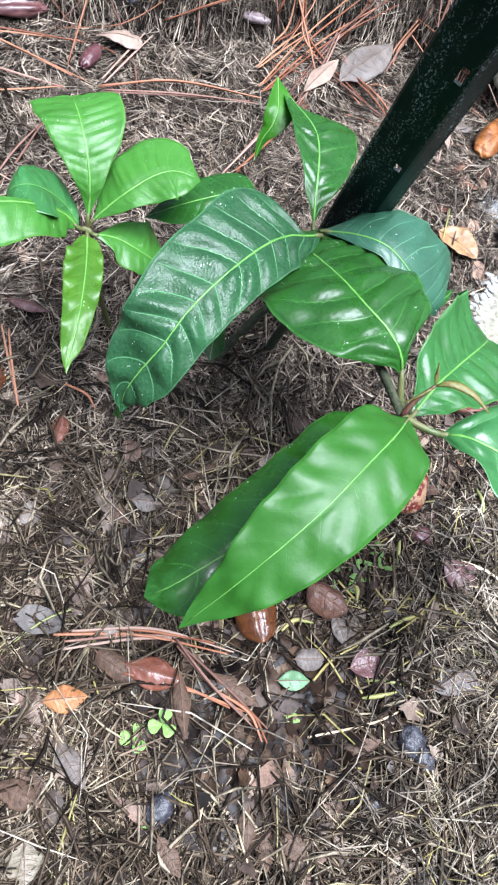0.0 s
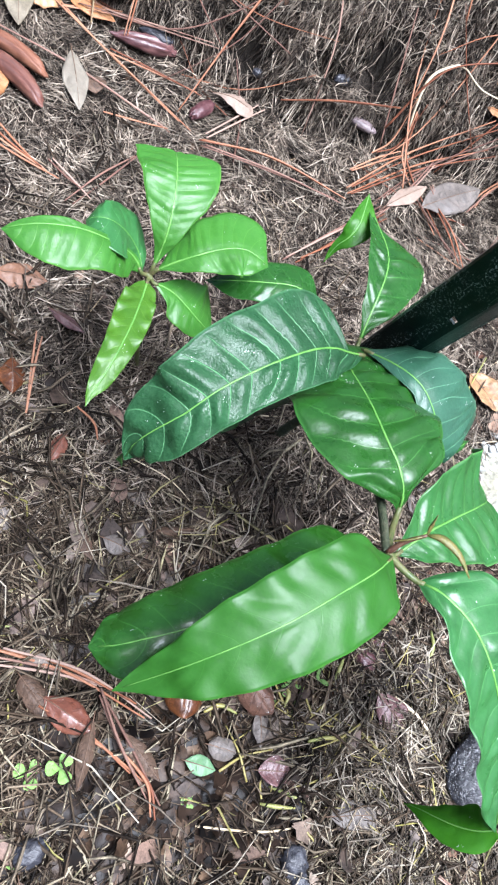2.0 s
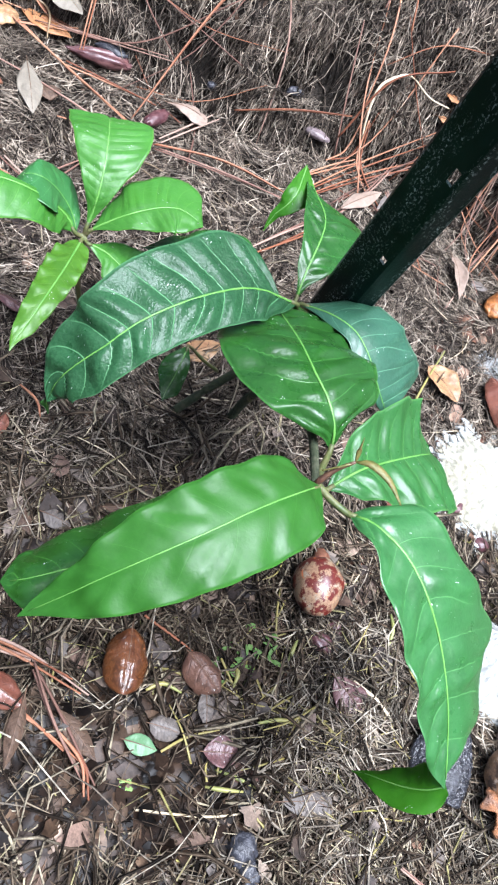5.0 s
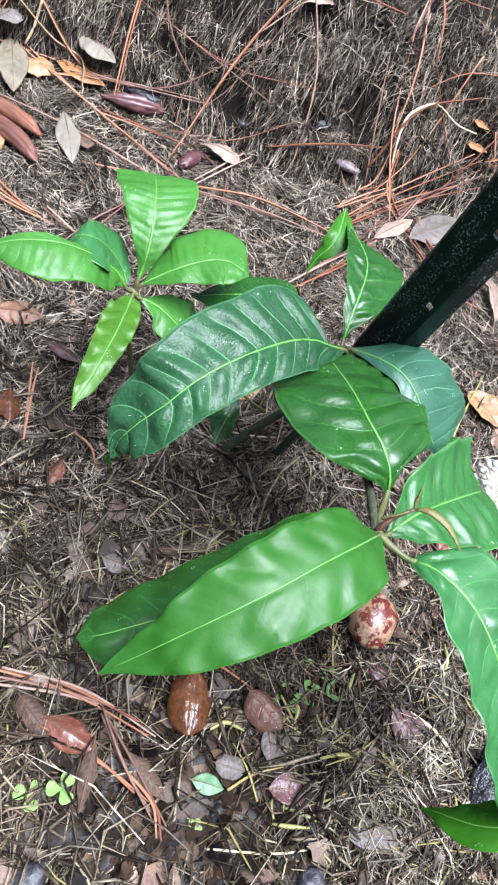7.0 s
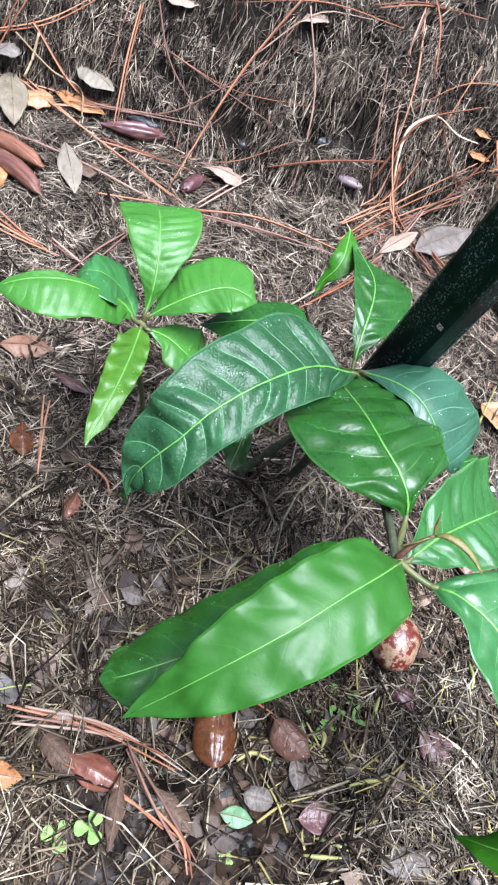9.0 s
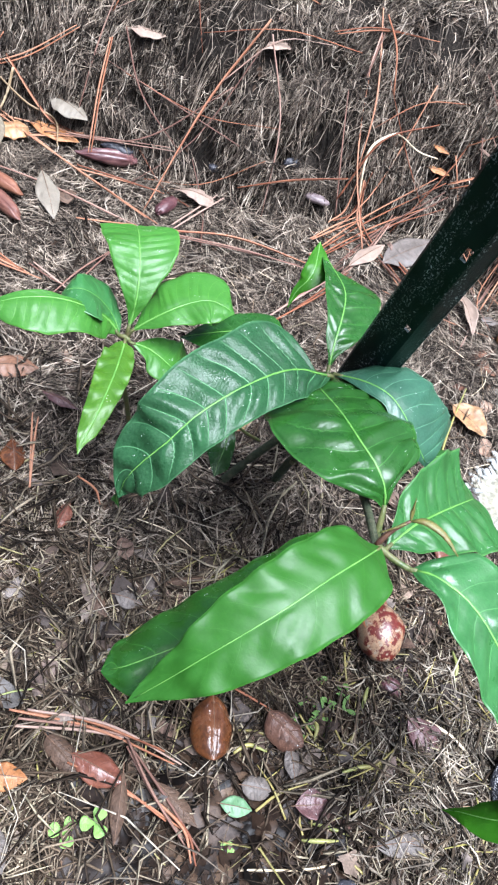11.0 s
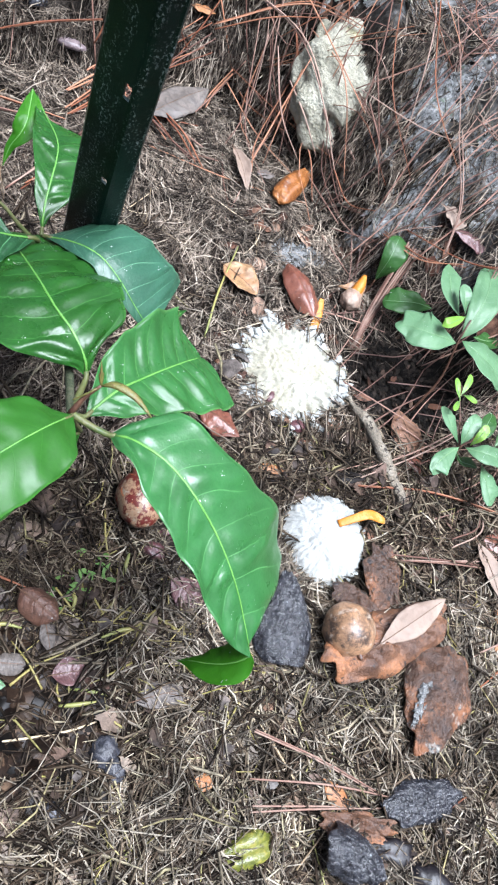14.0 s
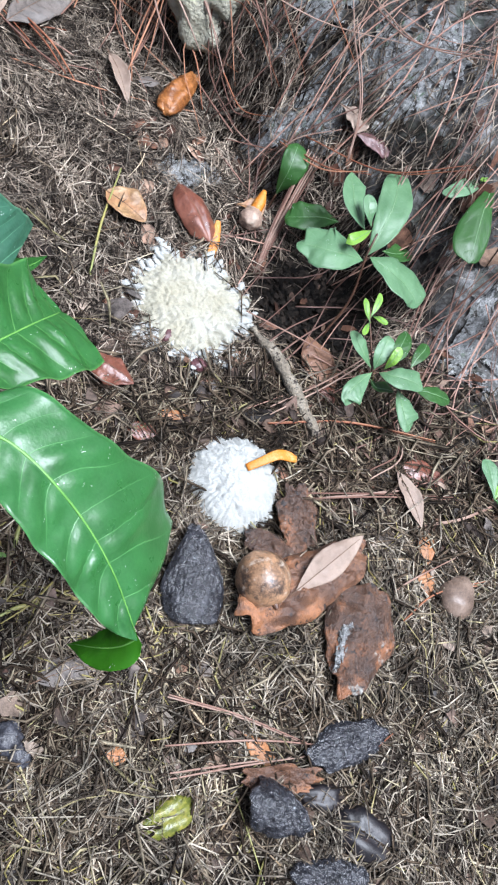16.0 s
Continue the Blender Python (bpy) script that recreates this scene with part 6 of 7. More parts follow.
# ---- stone, sticks, lichen ----
def boulder(x, y, z, sx, sy, sz, material, seed, label):
    verts, faces = [], []
    n, rings = 72, 44
    off = Vector((seed, seed * 2.0, 0))
    for i in range(rings + 1):
        th = math.pi * i / rings
        for j in range(n):
            f = 2 * math.pi * j / n
            d = Vector((math.sin(th) * math.cos(f), math.sin(th) * math.sin(f), math.cos(th)))
            k = 1 + 0.28 * noise.noise(d * 1.6 + off) + 0.13 * noise.noise(d * 3.4 + off) + 0.03 * noise.noise(d * 9 + off) + 0.012 * noise.noise(d * 26 + off)
            verts.append((d.x * sx * k, d.y * sy * k, d.z * sz * k))
    for i in range(rings):
        for j in range(n):
            faces.append((i * n + j, (i + 1) * n + j, (i + 1) * n + (j + 1) % n, i * n + (j + 1) % n))
    ob = new("rock", mesh_of("rock", verts, faces, material))
    ob.matrix_world = pose(x, y, z, 34, 0, 12)
    return tagged(ob, label, "rock")


boulder(0.366, 0.984, level(0.364, 0.974) - 0.012, 0.074, 0.092, 0.044, ROCK, 7, "pale limestone rock with lichen, half buried in the bank")


def lichen_patch(x, y, rx, ry, heading, seed, label):
    """A powdery crust of pale lichen that follows the ground, ragged and broken at its rim."""
    n = 90
    c, s = math.cos(radians(heading)), math.sin(radians(heading))
    u, w = np.meshgrid(np.linspace(-1.3, 1.3, n) * rx, np.linspace(-1.3, 1.3, n) * ry)
    px, py = x + u * c - w * s, y + u * s + w * c
    q = np.hypot(u / rx, w / ry)
    ragged = np.array([[noise.noise(Vector((a * 38, b * 38, seed))) + 0.7 * noise.noise(Vector((a * 120, b * 120, seed))) for a, b in zip(ra, rb)] for ra, rb in zip(px, py)])
    fine = np.array([[abs(noise.noise(Vector((a * 420, b * 420, seed)))) for a, b in zip(ra, rb)] for ra, rb in zip(px, py)])
    z = terrain(px, py) + 0.005 + 0.010 * fine + 0.006 * (0.75 - q + 0.9 * ragged).clip(-2, 0.4)
    keep = (0.9 - q + 0.9 * ragged) > 0
    idx = np.arange(n * n).reshape(n, n)
    quads = np.stack([idx[:-1, :-1], idx[:-1, 1:], idx[1:, 1:], idx[1:, :-1]], -1)
    quads = quads[keep[:-1, :-1] & keep[1:, 1:]]
    ob = new("lichen", mesh_of("lichen", np.c_[px.ravel(), py.ravel(), z.ravel()].tolist(), quads.tolist(), LICHEN))
    return tagged(ob, label, "lichen", kind="stuff")


for i, (lx, ly, rx, ry, turn) in enumerate(LICHENS):
    lichen_patch(lx, ly, rx, ry, turn, 1 + i, "powdery grey-white lichen crust on the ground" if i == 0 else "powdery grey-white lichen crust on sandy soil")


def stick(points, radii, material, label, count=18, lift=0.004, uneven=0.0, seed=0):
    pts = [(x, y, level(x, y) + lift + 0.006 + dz) for x, y, dz in points]
    v, f = tube(pts, radii, count, 10)
    if uneven:
        off = Vector((seed, 0, 0))
        v = np.array([np.array(p) + uneven * noise.noise(Vector(p) * 120 + off) * np.array([0.6, 0.6, 1]) for p in v])
    ob = new("stick", mesh_of("stick", v, f, material))
    return tagged(ob, label if len(label.split()) > 3 else label + " on the litter", "stick")


stick([(0.503, 0.528, 0), (0.535, 0.492, 0.003), (0.566, 0.452, 0.003), (0.598, 0.411, 0)], [0.005, 0.008, 0.0075, 0.006], BARK, "short grey stick with flaking bark", 28, 0.012, 0.004, 3)
stick([(0.690, 0.274, 0), (0.718, 0.268, 0.004), (0.748, 0.256, 0.002)], [0.004, 0.005, 0.004], BARK, "knobbly grey twig", 18, 0.008, 0.002, 4)
stick([(0.720, 0.290, 0.004), (0.738, 0.248, 0.006), (0.757, 0.206, 0)], [0.004, 0.0045, 0.003], BARK, "knobbly grey twig", 18, 0.004, 0.002, 5)
def needle_bundle(points, count, seed, label):
    """A loose bundle of old needles lying together."""
    r = random.Random(seed)
    bundle = tagged(new("needle_bundle"), label, "pine needles")
    for _ in range(count):
        dx, dy, dz = r.gauss(0, 0.0030), r.gauss(0, 0.0022), r.uniform(0, 0.006)
        k = r.uniform(-0.12, 0.12)
        pts = [(x + dx + k * (y - points[0][1]), y + dy, level(x, y) + 0.007 + z + dz) for x, y, z in points]
        v, f = tube(pts, [0.0011, 0.0016, 0.0008], 12, 5, 0.7)
        part("needle", mesh_of("needle", v, f, NEEDLE_OLD), bundle)
    return bundle


needle_bundle([(0.498, 0.622, 0.0), (0.511, 0.688, 0.014), (0.528, 0.765, 0.010)], 9, 6, "dark brown bundle of old pine needles")
stick([(0.380, 0.870, 0.0), (0.412, 0.850, 0.006), (0.445, 0.842, 0.004)], [0.002, 0.003, 0.002], BARK, "thin pale twig beneath the rock", 14, 0.006, 0.001, 7)
stick([(0.650, 0.334, 0.0), (0.672, 0.324, 0.003), (0.694, 0.318, 0.0)], [0.004, 0.005, 0.003], BARK, "broken pale twig", 12, 0.004, 0.002, 8)
stick([(0.055, 0.933, 0.012), (0.038, 0.943, 0.016), (0.031, 0.963, 0.020), (0.052, 0.990, 0.018), (0.066, 1.002, 0.014)], [0.0010, 0.0018, 0.0022, 0.0018, 0.0010], STRAW, "pale dry grass blade curled over needles", 26, 0.012)
stick([(0.066, 1.002, 0.014), (0.098, 1.012, 0.014), (0.129, 1.023, 0.010)], [0.0010, 0.0012, 0.0008], STRAW, "thin pale dry stalk", 12, 0.012)
stick([(-0.486, 0.759, 0.016), (-0.434, 0.772, 0.018), (-0.395, 0.783, 0.014), (-0.365, 0.741, 0.010)], [0.0012, 0.0016, 0.0010], STRAW, "bent pale grey grass stalk", 24, 0.012)
stick([(-0.460, 0.774, 0.016), (-0.461, 0.761, 0.016), (-0.463, 0.748, 0.012)], [0.0018, 0.0020, 0.0014], STRAW, "short pale piece of stalk", 10, 0.012)
stick([(0.240, 0.012, 0.002), (0.300, 0.040, 0.004), (0.340, 0.070, 0.001)], [0.001, 0.0011, 0.0006], STRAW, "long pale dry stalk", 14, 0.008)
stick([(0.395, 0.128, 0.002), (0.470, 0.100, 0.004), (0.545, 0.045, 0.001)], [0.0016, 0.0015, 0.0008], STRAW, "long pale dry stalk", 16, 0.008)
stick([(0.445, 0.168, 0.002), (0.475, 0.160, 0.003), (0.510, 0.158, 0.001)], [0.0012, 0.0012, 0.0008], STRAW, "long pale dry stalk", 12, 0.010)
stick([(0.303, 0.530, 0.002), (0.300, 0.600, 0.010), (0.306, 0.690, 0.004)], [0.0013, 0.0015, 0.0008], STRAW_YELLOW, "yellow-green grass stalk", 16, 0.008)
stick([(0.190, 0.120, 0.001), (0.215, 0.128, 0.004), (0.240, 0.124, 0.002), (0.262, 0.110, 0)], [0.0012, 0.0016, 0.0010], STRAW_YELLOW, "arched yellow-green straw", 16, 0.008)
stick([(0.264, 0.182, 0.002), (0.268, 0.160, 0.004), (0.261, 0.142, 0.001)], [0.0016, 0.0022, 0.0008], STRAW_YELLOW, "yellow straw blade", 12, 0.006)
stick([(0.276, 0.176, 0.002), (0.274, 0.158, 0.004), (0.276, 0.140, 0.001)], [0.0012, 0.0018, 0.0008], STRAW_YELLOW, "yellow straw blade", 12, 0.006)
stick([(0.197, 0.098, 0.002), (0.207, 0.111, 0.004), (0.226, 0.114, 0.001)], [0.0012, 0.0022, 0.0009], STRAW_YELLOW, "flat yellow straw blade in the litter", 14, 0.012)
stick([(0.255, 0.166, 0.002), (0.263, 0.158, 0.004), (0.265, 0.145, 0.001)], [0.0012, 0.0022, 0.0009], STRAW_YELLOW, "flat yellow straw blade in the litter", 14, 0.012)
stick([(0.300, 0.222, 0.002), (0.300, 0.209, 0.004), (0.301, 0.197, 0.001)], [0.0012, 0.0022, 0.0009], STRAW_YELLOW, "flat yellow straw blade in the litter", 14, 0.012)
stick([(0.376, 0.305, 0.002), (0.384, 0.290, 0.004), (0.388, 0.270, 0.001)], [0.0012, 0.0022, 0.0009], STRAW_YELLOW, "flat yellow straw blade in the litter", 14, 0.012)
stick([(0.370, 0.222, 0.002), (0.397, 0.216, 0.004), (0.424, 0.207, 0.001)], [0.0012, 0.0022, 0.0009], STRAW, "flat yellow straw blade in the litter", 14, 0.012)
stick([(0.300, 0.129, 0.002), (0.319, 0.144, 0.004), (0.340, 0.151, 0.001)], [0.0012, 0.0022, 0.0009], STRAW_YELLOW, "flat yellow straw blade in the litter", 14, 0.012)
stick([(0.283, 0.057, 0.002), (0.297, 0.062, 0.004), (0.314, 0.070, 0.001)], [0.0012, 0.0022, 0.0009], STRAW_YELLOW, "flat yellow straw blade in the litter", 14, 0.012)
stick([(0.285, 0.075, 0.001), (0.305, 0.078, 0.003), (0.325, 0.080, 0.001)], [0.0010, 0.0018, 0.0008], STRAW_YELLOW, "yellow straw blade", 12, 0.006)


# ---- pine needles and single straws ----
NEEDLES_A = [
    ((-0.482, 0.676), (-0.424, 0.734), (-0.351, 0.792)),
    ((-0.398, 0.766), (-0.277, 0.810), (-0.187, 0.900)),
    ((-0.172, 0.973), (-0.199, 0.883), (-0.200, 0.717)),
    ((-0.363, 0.860), (-0.351, 0.815), (-0.330, 0.760)),
    ((-0.349, 0.875), (-0.293, 0.836), (-0.218, 0.828)),
    ((-0.453, 0.636), (-0.345, 0.669), (-0.211, 0.682)),
    ((-0.520, 0.727), (-0.433, 0.763), (-0.332, 0.792)),
    ((-0.372, 0.783), (-0.294, 0.804), (-0.220, 0.826)),
    ((-0.472, 0.750), (-0.337, 0.727), (-0.191, 0.701)),
    ((-0.326, 0.731), (-0.269, 0.751), (-0.200, 0.766)),
    ((-0.514, 0.720), (-0.498, 0.757), (-0.490, 0.787)),
    ((-0.373, 0.525), (-0.317, 0.513), (-0.265, 0.507)),
    ((-0.356, 0.501), (-0.309, 0.502), (-0.262, 0.509)),
    ((-0.277, 0.524), (-0.248, 0.519), (-0.223, 0.515)),
    ((-0.211, 0.610), (-0.222, 0.548), (-0.230, 0.490)),
    ((-0.278, 0.633), (-0.245, 0.657), (-0.214, 0.679)),
]
NEEDLES_B = [
    ((-0.167, 0.697), (-0.086, 0.747), (0.022, 0.772)),
    ((-0.160, 0.690), (-0.070, 0.733), (0.017, 0.761)),
    ((-0.165, 0.716), (-0.152, 0.770), (-0.139, 0.819)),
    ((0.009, 0.621), (0.039, 0.709), (0.073, 0.800)),
    ((0.025, 0.631), (0.055, 0.713), (0.085, 0.793)),
    ((0.026, 0.793), (0.073, 0.926), (0.150, 1.003)),
    ((0.032, 0.789), (0.095, 0.918), (0.169, 0.981)),
    ((0.054, 0.759), (0.096, 0.916), (0.160, 0.992)),
    ((0.078, 0.788), (0.097, 0.869), (0.107, 0.957)),
    ((-0.123, 0.844), (-0.059, 0.874), (0.011, 0.922)),
    ((0.105, 1.037), (0.039, 0.974), (0.015, 0.912)),
    ((-0.047, 1.100), (0.009, 0.994), (0.034, 0.939)),
    ((-0.039, 1.101), (-0.006, 1.049), (0.019, 1.010)),
    ((-0.024, 1.003), (-0.033, 1.051), (-0.039, 1.080)),
    ((0.043, 0.941), (0.064, 0.908), (0.161, 0.818)),
    ((-0.093, 1.042), (-0.039, 1.073), (0.040, 1.078)),
]
NEEDLES_C = [
    ((-0.528, 0.738), (-0.454, 0.789), (-0.398, 0.848)),
    ((-0.472, 0.782), (-0.398, 0.785), (-0.325, 0.795)),
    ((0.015, 0.828), (0.040, 0.882), (0.068, 0.926)),
    ((0.027, 0.881), (0.043, 0.921), (0.041, 0.947)),
    ((-0.001, 0.043), (0.074, 0.062), (0.155, 0.063)),
    ((0.002, 0.038), (0.063, 0.061), (0.140, 0.070)),
    ((0.007, 0.030), (0.060, 0.055), (0.105, 0.069)),
    ((0.105, 0.059), (0.147, 0.031), (0.199, 0.006)),
    ((0.111, 0.056), (0.159, 0.032), (0.202, 0.009)),
    ((0.069, 0.020), (0.122, 0.025), (0.176, 0.018)),
    ((0.009, 0.044), (0.077, 0.067), (0.150, 0.067)),
    ((0.145, 0.025), (0.177, 0.015), (0.191, -0.003)),
    ((0.158, 0.154), (0.180, 0.154), (0.209, 0.151)),
]
NEEDLES_D = [
    ((-0.108, 0.247), (-0.135, 0.297), (-0.148, 0.323)),
    ((-0.072, 0.278), (-0.049, 0.274), (-0.038, 0.266)),
    ((0.304, 0.903), (0.311, 0.974), (0.323, 1.036)),
    ((0.257, 1.037), (0.331, 0.963), (0.408, 0.882)),
    ((0.273, 1.021), (0.313, 0.962), (0.367, 0.910)),
    ((0.320, 1.013), (0.396, 0.934), (0.454, 0.880)),
    ((0.255, 0.996), (0.348, 0.997), (0.422, 0.982)),
    ((0.160, 1.003), (0.269, 1.043), (0.348, 1.011)),
    ((0.289, 0.955), (0.309, 0.990), (0.372, 1.029)),
    ((0.401, 0.879), (0.439, 0.839), (0.475, 0.808)),
    ((0.382, 0.898), (0.430, 0.844), (0.455, 0.822)),
    ((0.124, 0.903), (0.171, 0.857), (0.219, 0.838)),
    ((0.343, 0.910), (0.287, 0.963), (0.253, 1.016)),
    ((0.210, 0.981), (0.193, 0.960), (0.187, 0.924)),
    ((0.493, 0.551), (0.563, 0.534), (0.636, 0.518)),
    ((0.548, 0.409), (0.631, 0.483), (0.724, 0.566)),
]
NEEDLES_E = [
    ((0.539, 0.422), (0.615, 0.486), (0.698, 0.573)),
    ((0.534, 0.409), (0.634, 0.440), (0.750, 0.448)),
    ((0.585, 0.329), (0.678, 0.350), (0.788, 0.376)),
    ((0.614, 0.330), (0.701, 0.361), (0.763, 0.397)),
    ((0.679, 0.215), (0.735, 0.260), (0.796, 0.301)),
    ((0.467, 0.088), (0.538, 0.084), (0.607, 0.071)),
    ((0.476, 0.041), (0.570, 0.063), (0.669, 0.073)),
    ((0.639, 0.060), (0.676, 0.070), (0.701, 0.094)),
    ((0.486, 0.020), (0.555, 0.040), (0.639, 0.062)),
    ((0.733, 0.322), (0.795, 0.351), (0.864, 0.400)),
    ((0.707, 0.559), (0.716, 0.659), (0.744, 0.720)),
    ((0.721, 0.627), (0.729, 0.688), (0.750, 0.746)),
    ((0.675, 0.653), (0.691, 0.705), (0.724, 0.770)),
    ((0.530, 0.894), (0.595, 0.849), (0.684, 0.830)),
    ((0.631, 0.919), (0.664, 0.896), (0.677, 0.815)),
    ((0.475, 0.749), (0.502, 0.773), (0.553, 0.778)),
]
NEEDLES_F = [
    ((0.488, 0.785), (0.544, 0.744), (0.597, 0.737)),
    ((0.712, 0.460), (0.770, 0.613), (0.760, 0.660)),
    ((0.669, 0.370), (0.714, 0.413), (0.712, 0.460)),
    ((0.286, 0.878), (0.300, 0.946), (0.309, 0.964)),
    ((0.742, 0.573), (0.759, 0.628), (0.795, 0.673)),
    ((0.564, 0.753), (0.553, 0.801), (0.512, 0.880)),
    ((0.403, 0.866), (0.443, 0.825), (0.487, 0.772)),
    ((0.425, 0.806), (0.476, 0.787), (0.531, 0.754)),
    ((0.619, 0.674), (0.626, 0.699), (0.632, 0.742)),
    ((0.769, 0.512), (0.795, 0.486), (0.846, 0.468)),
    ((0.510, 0.780), (0.609, 0.737), (0.698, 0.741)),
    ((0.722, 0.217), (0.765, 0.253), (0.843, 0.284)),
    ((0.130, 0.878), (0.179, 0.842), (0.218, 0.801)),
    ((0.118, 0.854), (0.169, 0.822), (0.209, 0.806)),
]
ROCK_NEEDLES = [
    ((0.188, 1.073, 0.050), (0.272, 1.018, 0.096), (0.399, 0.892, 0.096)),
    ((0.178, 1.036, 0.050), (0.284, 0.982, 0.096), (0.380, 0.879, 0.096)),
    ((0.181, 1.036, 0.050), (0.295, 0.975, 0.096), (0.407, 0.865, 0.050)),
    ((0.282, 0.820, 0.050), (0.294, 0.903, 0.096), (0.305, 0.961, 0.096)),
    ((0.291, 0.954, 0.096), (0.328, 0.907, 0.096), (0.370, 0.894, 0.050)),
    ((0.257, 0.983, 0.096), (0.297, 0.884, 0.096), (0.345, 0.870, 0.050)),
    ((0.165, 0.984, 0.050), (0.235, 0.996, 0.096), (0.304, 0.995, 0.096)),
    ((0.397, 0.899, 0.096), (0.420, 0.869, 0.096), (0.447, 0.859, 0.050)),
    ((0.371, 0.880, 0.022), (0.403, 0.843, 0.022), (0.434, 0.811, 0.022)),
    ((0.184, 0.888, 0.022), (0.204, 0.971, 0.022), (0.223, 0.991, 0.022)),
]
for k, pts in enumerate(ROCK_NEEDLES):
    line = [(x, y, float(terrain(x, y, False)) + rise + 0.001 * k) for x, y, rise in pts]
    v, f = tube(line, [0.0011, 0.0014, 0.0008], 18, 5, 0.7)
    tagged(new("pine_needle", mesh_of("pine_needle", v, f, NEEDLE if k in (0, 3, 6) else NEEDLE_OLD)), "dry pine needle fallen across the rock", "pine needle", "fallen pine needles")
pick = random.Random(11)
for i, pts in enumerate(NEEDLES_A + NEEDLES_B + NEEDLES_C + NEEDLES_D + NEEDLES_E + NEEDLES_F):
    old = pick.random() < (0.22 if pts[0][0] < 0.25 else 0.75)
    for twin in range(2 if pick.random() < 0.7 else 1):
        dx, dy = pick.uniform(-0.004, 0.004), pick.uniform(-0.004, 0.004)
        line = [(x + dx * (1 + k), y + dy * (2 - k), float(terrain(x, y, False)) + 0.019 + 0.016 * float(bank(np.array(x), np.array(y))) + pick.uniform(0, 0.007)) for k, (x, y) in enumerate(pts)]
        fat = 0.9 if pts[0][0] < 0.25 else 0.7
        v, f = tube(line, [0.0013 * fat, 0.0016 * fat, 0.0009 * fat], 18, 5, 0.7)
        ob = new("pine_needle", mesh_of("pine_needle", v, f, NEEDLE_OLD if old else NEEDLE))
        tagged(ob, "faded brown fallen pine needle" if old else "long orange-brown fallen pine needle", "pine needle", "fallen pine needles")


def over_rock(x, y):
    k = 1 - ((x - 0.364) / 0.08) ** 2 - ((y - 0.970) / 0.095) ** 2
    return 0.052 * math.sqrt(k) if k > 0 else 0.0


def scatter(kind, label, count, box, length, radius, materials, seed, keep=None, group="", lift=0.008, bias=None, joined=False):
    r = random.Random(seed)
    allv, allf = [], []
    made = 0
    while made < count:
        x, y = r.uniform(box[0], box[1]), r.uniform(box[2], box[3])
        if keep and not keep(x, y):
            continue
        a = bias + r.gauss(0, 0.5) if bias is not None else r.uniform(0, 6.283)
        ln, b = r.uniform(*length), r.gauss(0, 0.3)
        pts = []
        for s in (-0.5, 0.0, 0.5):
            px, py = x + ln * s * math.cos(a + b * s), y + ln * s * math.sin(a + b * s)
            pts.append((px, py, float(terrain(px, py, False)) + lift + 0.005 + over_rock(px, py) + 0.014 * float(bank(np.array(px), np.array(py))) + r.uniform(-0.002, 0.006)))
        rad = r.uniform(*radius)
        v, f = tube(pts, [rad, rad, rad * 0.5], 10, 5, 0.6)
        made += 1
        if joined:
            allf += [tuple(q + len(allv) for q in face) for face in f]
            allv += [tuple(p) for p in v]
            continue
        ob = new(kind, mesh_of(kind, v, f, r.choice(materials)))
        tagged(ob, label, kind.replace("_", " "), group)
    if joined:
        tagged(new(kind, mesh_of(kind, allv, allf, materials[0])), label, kind.replace("_", " "), kind="stuff")


scatter("needle_litter", "thin carpet of faded pink-brown pine needles", 190, (0.46, 0.97, 0.42, 1.10), (0.10, 0.24), (0.0006, 0.0012), [NEEDLE_MIX], 21, lambda x, y: 1.1 * x + 0.9 * y > 1.04, bias=0.9, joined=True)
scatter("pine_needle", "long orange-brown fallen pine needle", 40, (-0.6, 0.3, 0.75, 1.2), (0.10, 0.24), (0.0009, 0.0014), [NEEDLE, NEEDLE, NEEDLE_OLD], 22, lambda x, y: y > 0.78, "fallen pine needles")
scatter("pine_needle", "long orange-brown fallen pine needle", 70, (0.22, 0.52, 0.88, 1.16), (0.12, 0.24), (0.0007, 0.0012), [NEEDLE, NEEDLE_OLD, NEEDLE_OLD], 25, None, "fallen pine needles", bias=-1.0, lift=0.02)
scatter("straw", "single pale dry straw", 90, (-0.02, 0.85, -0.2, 0.3), (0.03, 0.10), (0.0005, 0.0011), [STRAW, STRAW, STRAW_YELLOW], 23, lambda x, y: float(darkish(np.array(x), np.array(y))) < 0.25, "loose straws", 0.010)
scatter("straw", "single pale dry straw", 50, (-0.3, 0.35, 0.15, 0.8), (0.025, 0.07), (0.0004, 0.0008), [STRAW], 24, None, "loose straws", 0.009)


scatter("yellow_straw", "yellow-green straws tangled in the litter", 60, (0.24, 0.50, 0.06, 0.28), (0.02, 0.07), (0.0006, 0.0013), [STRAW_YELLOW], 31, None, lift=0.011, joined=True)


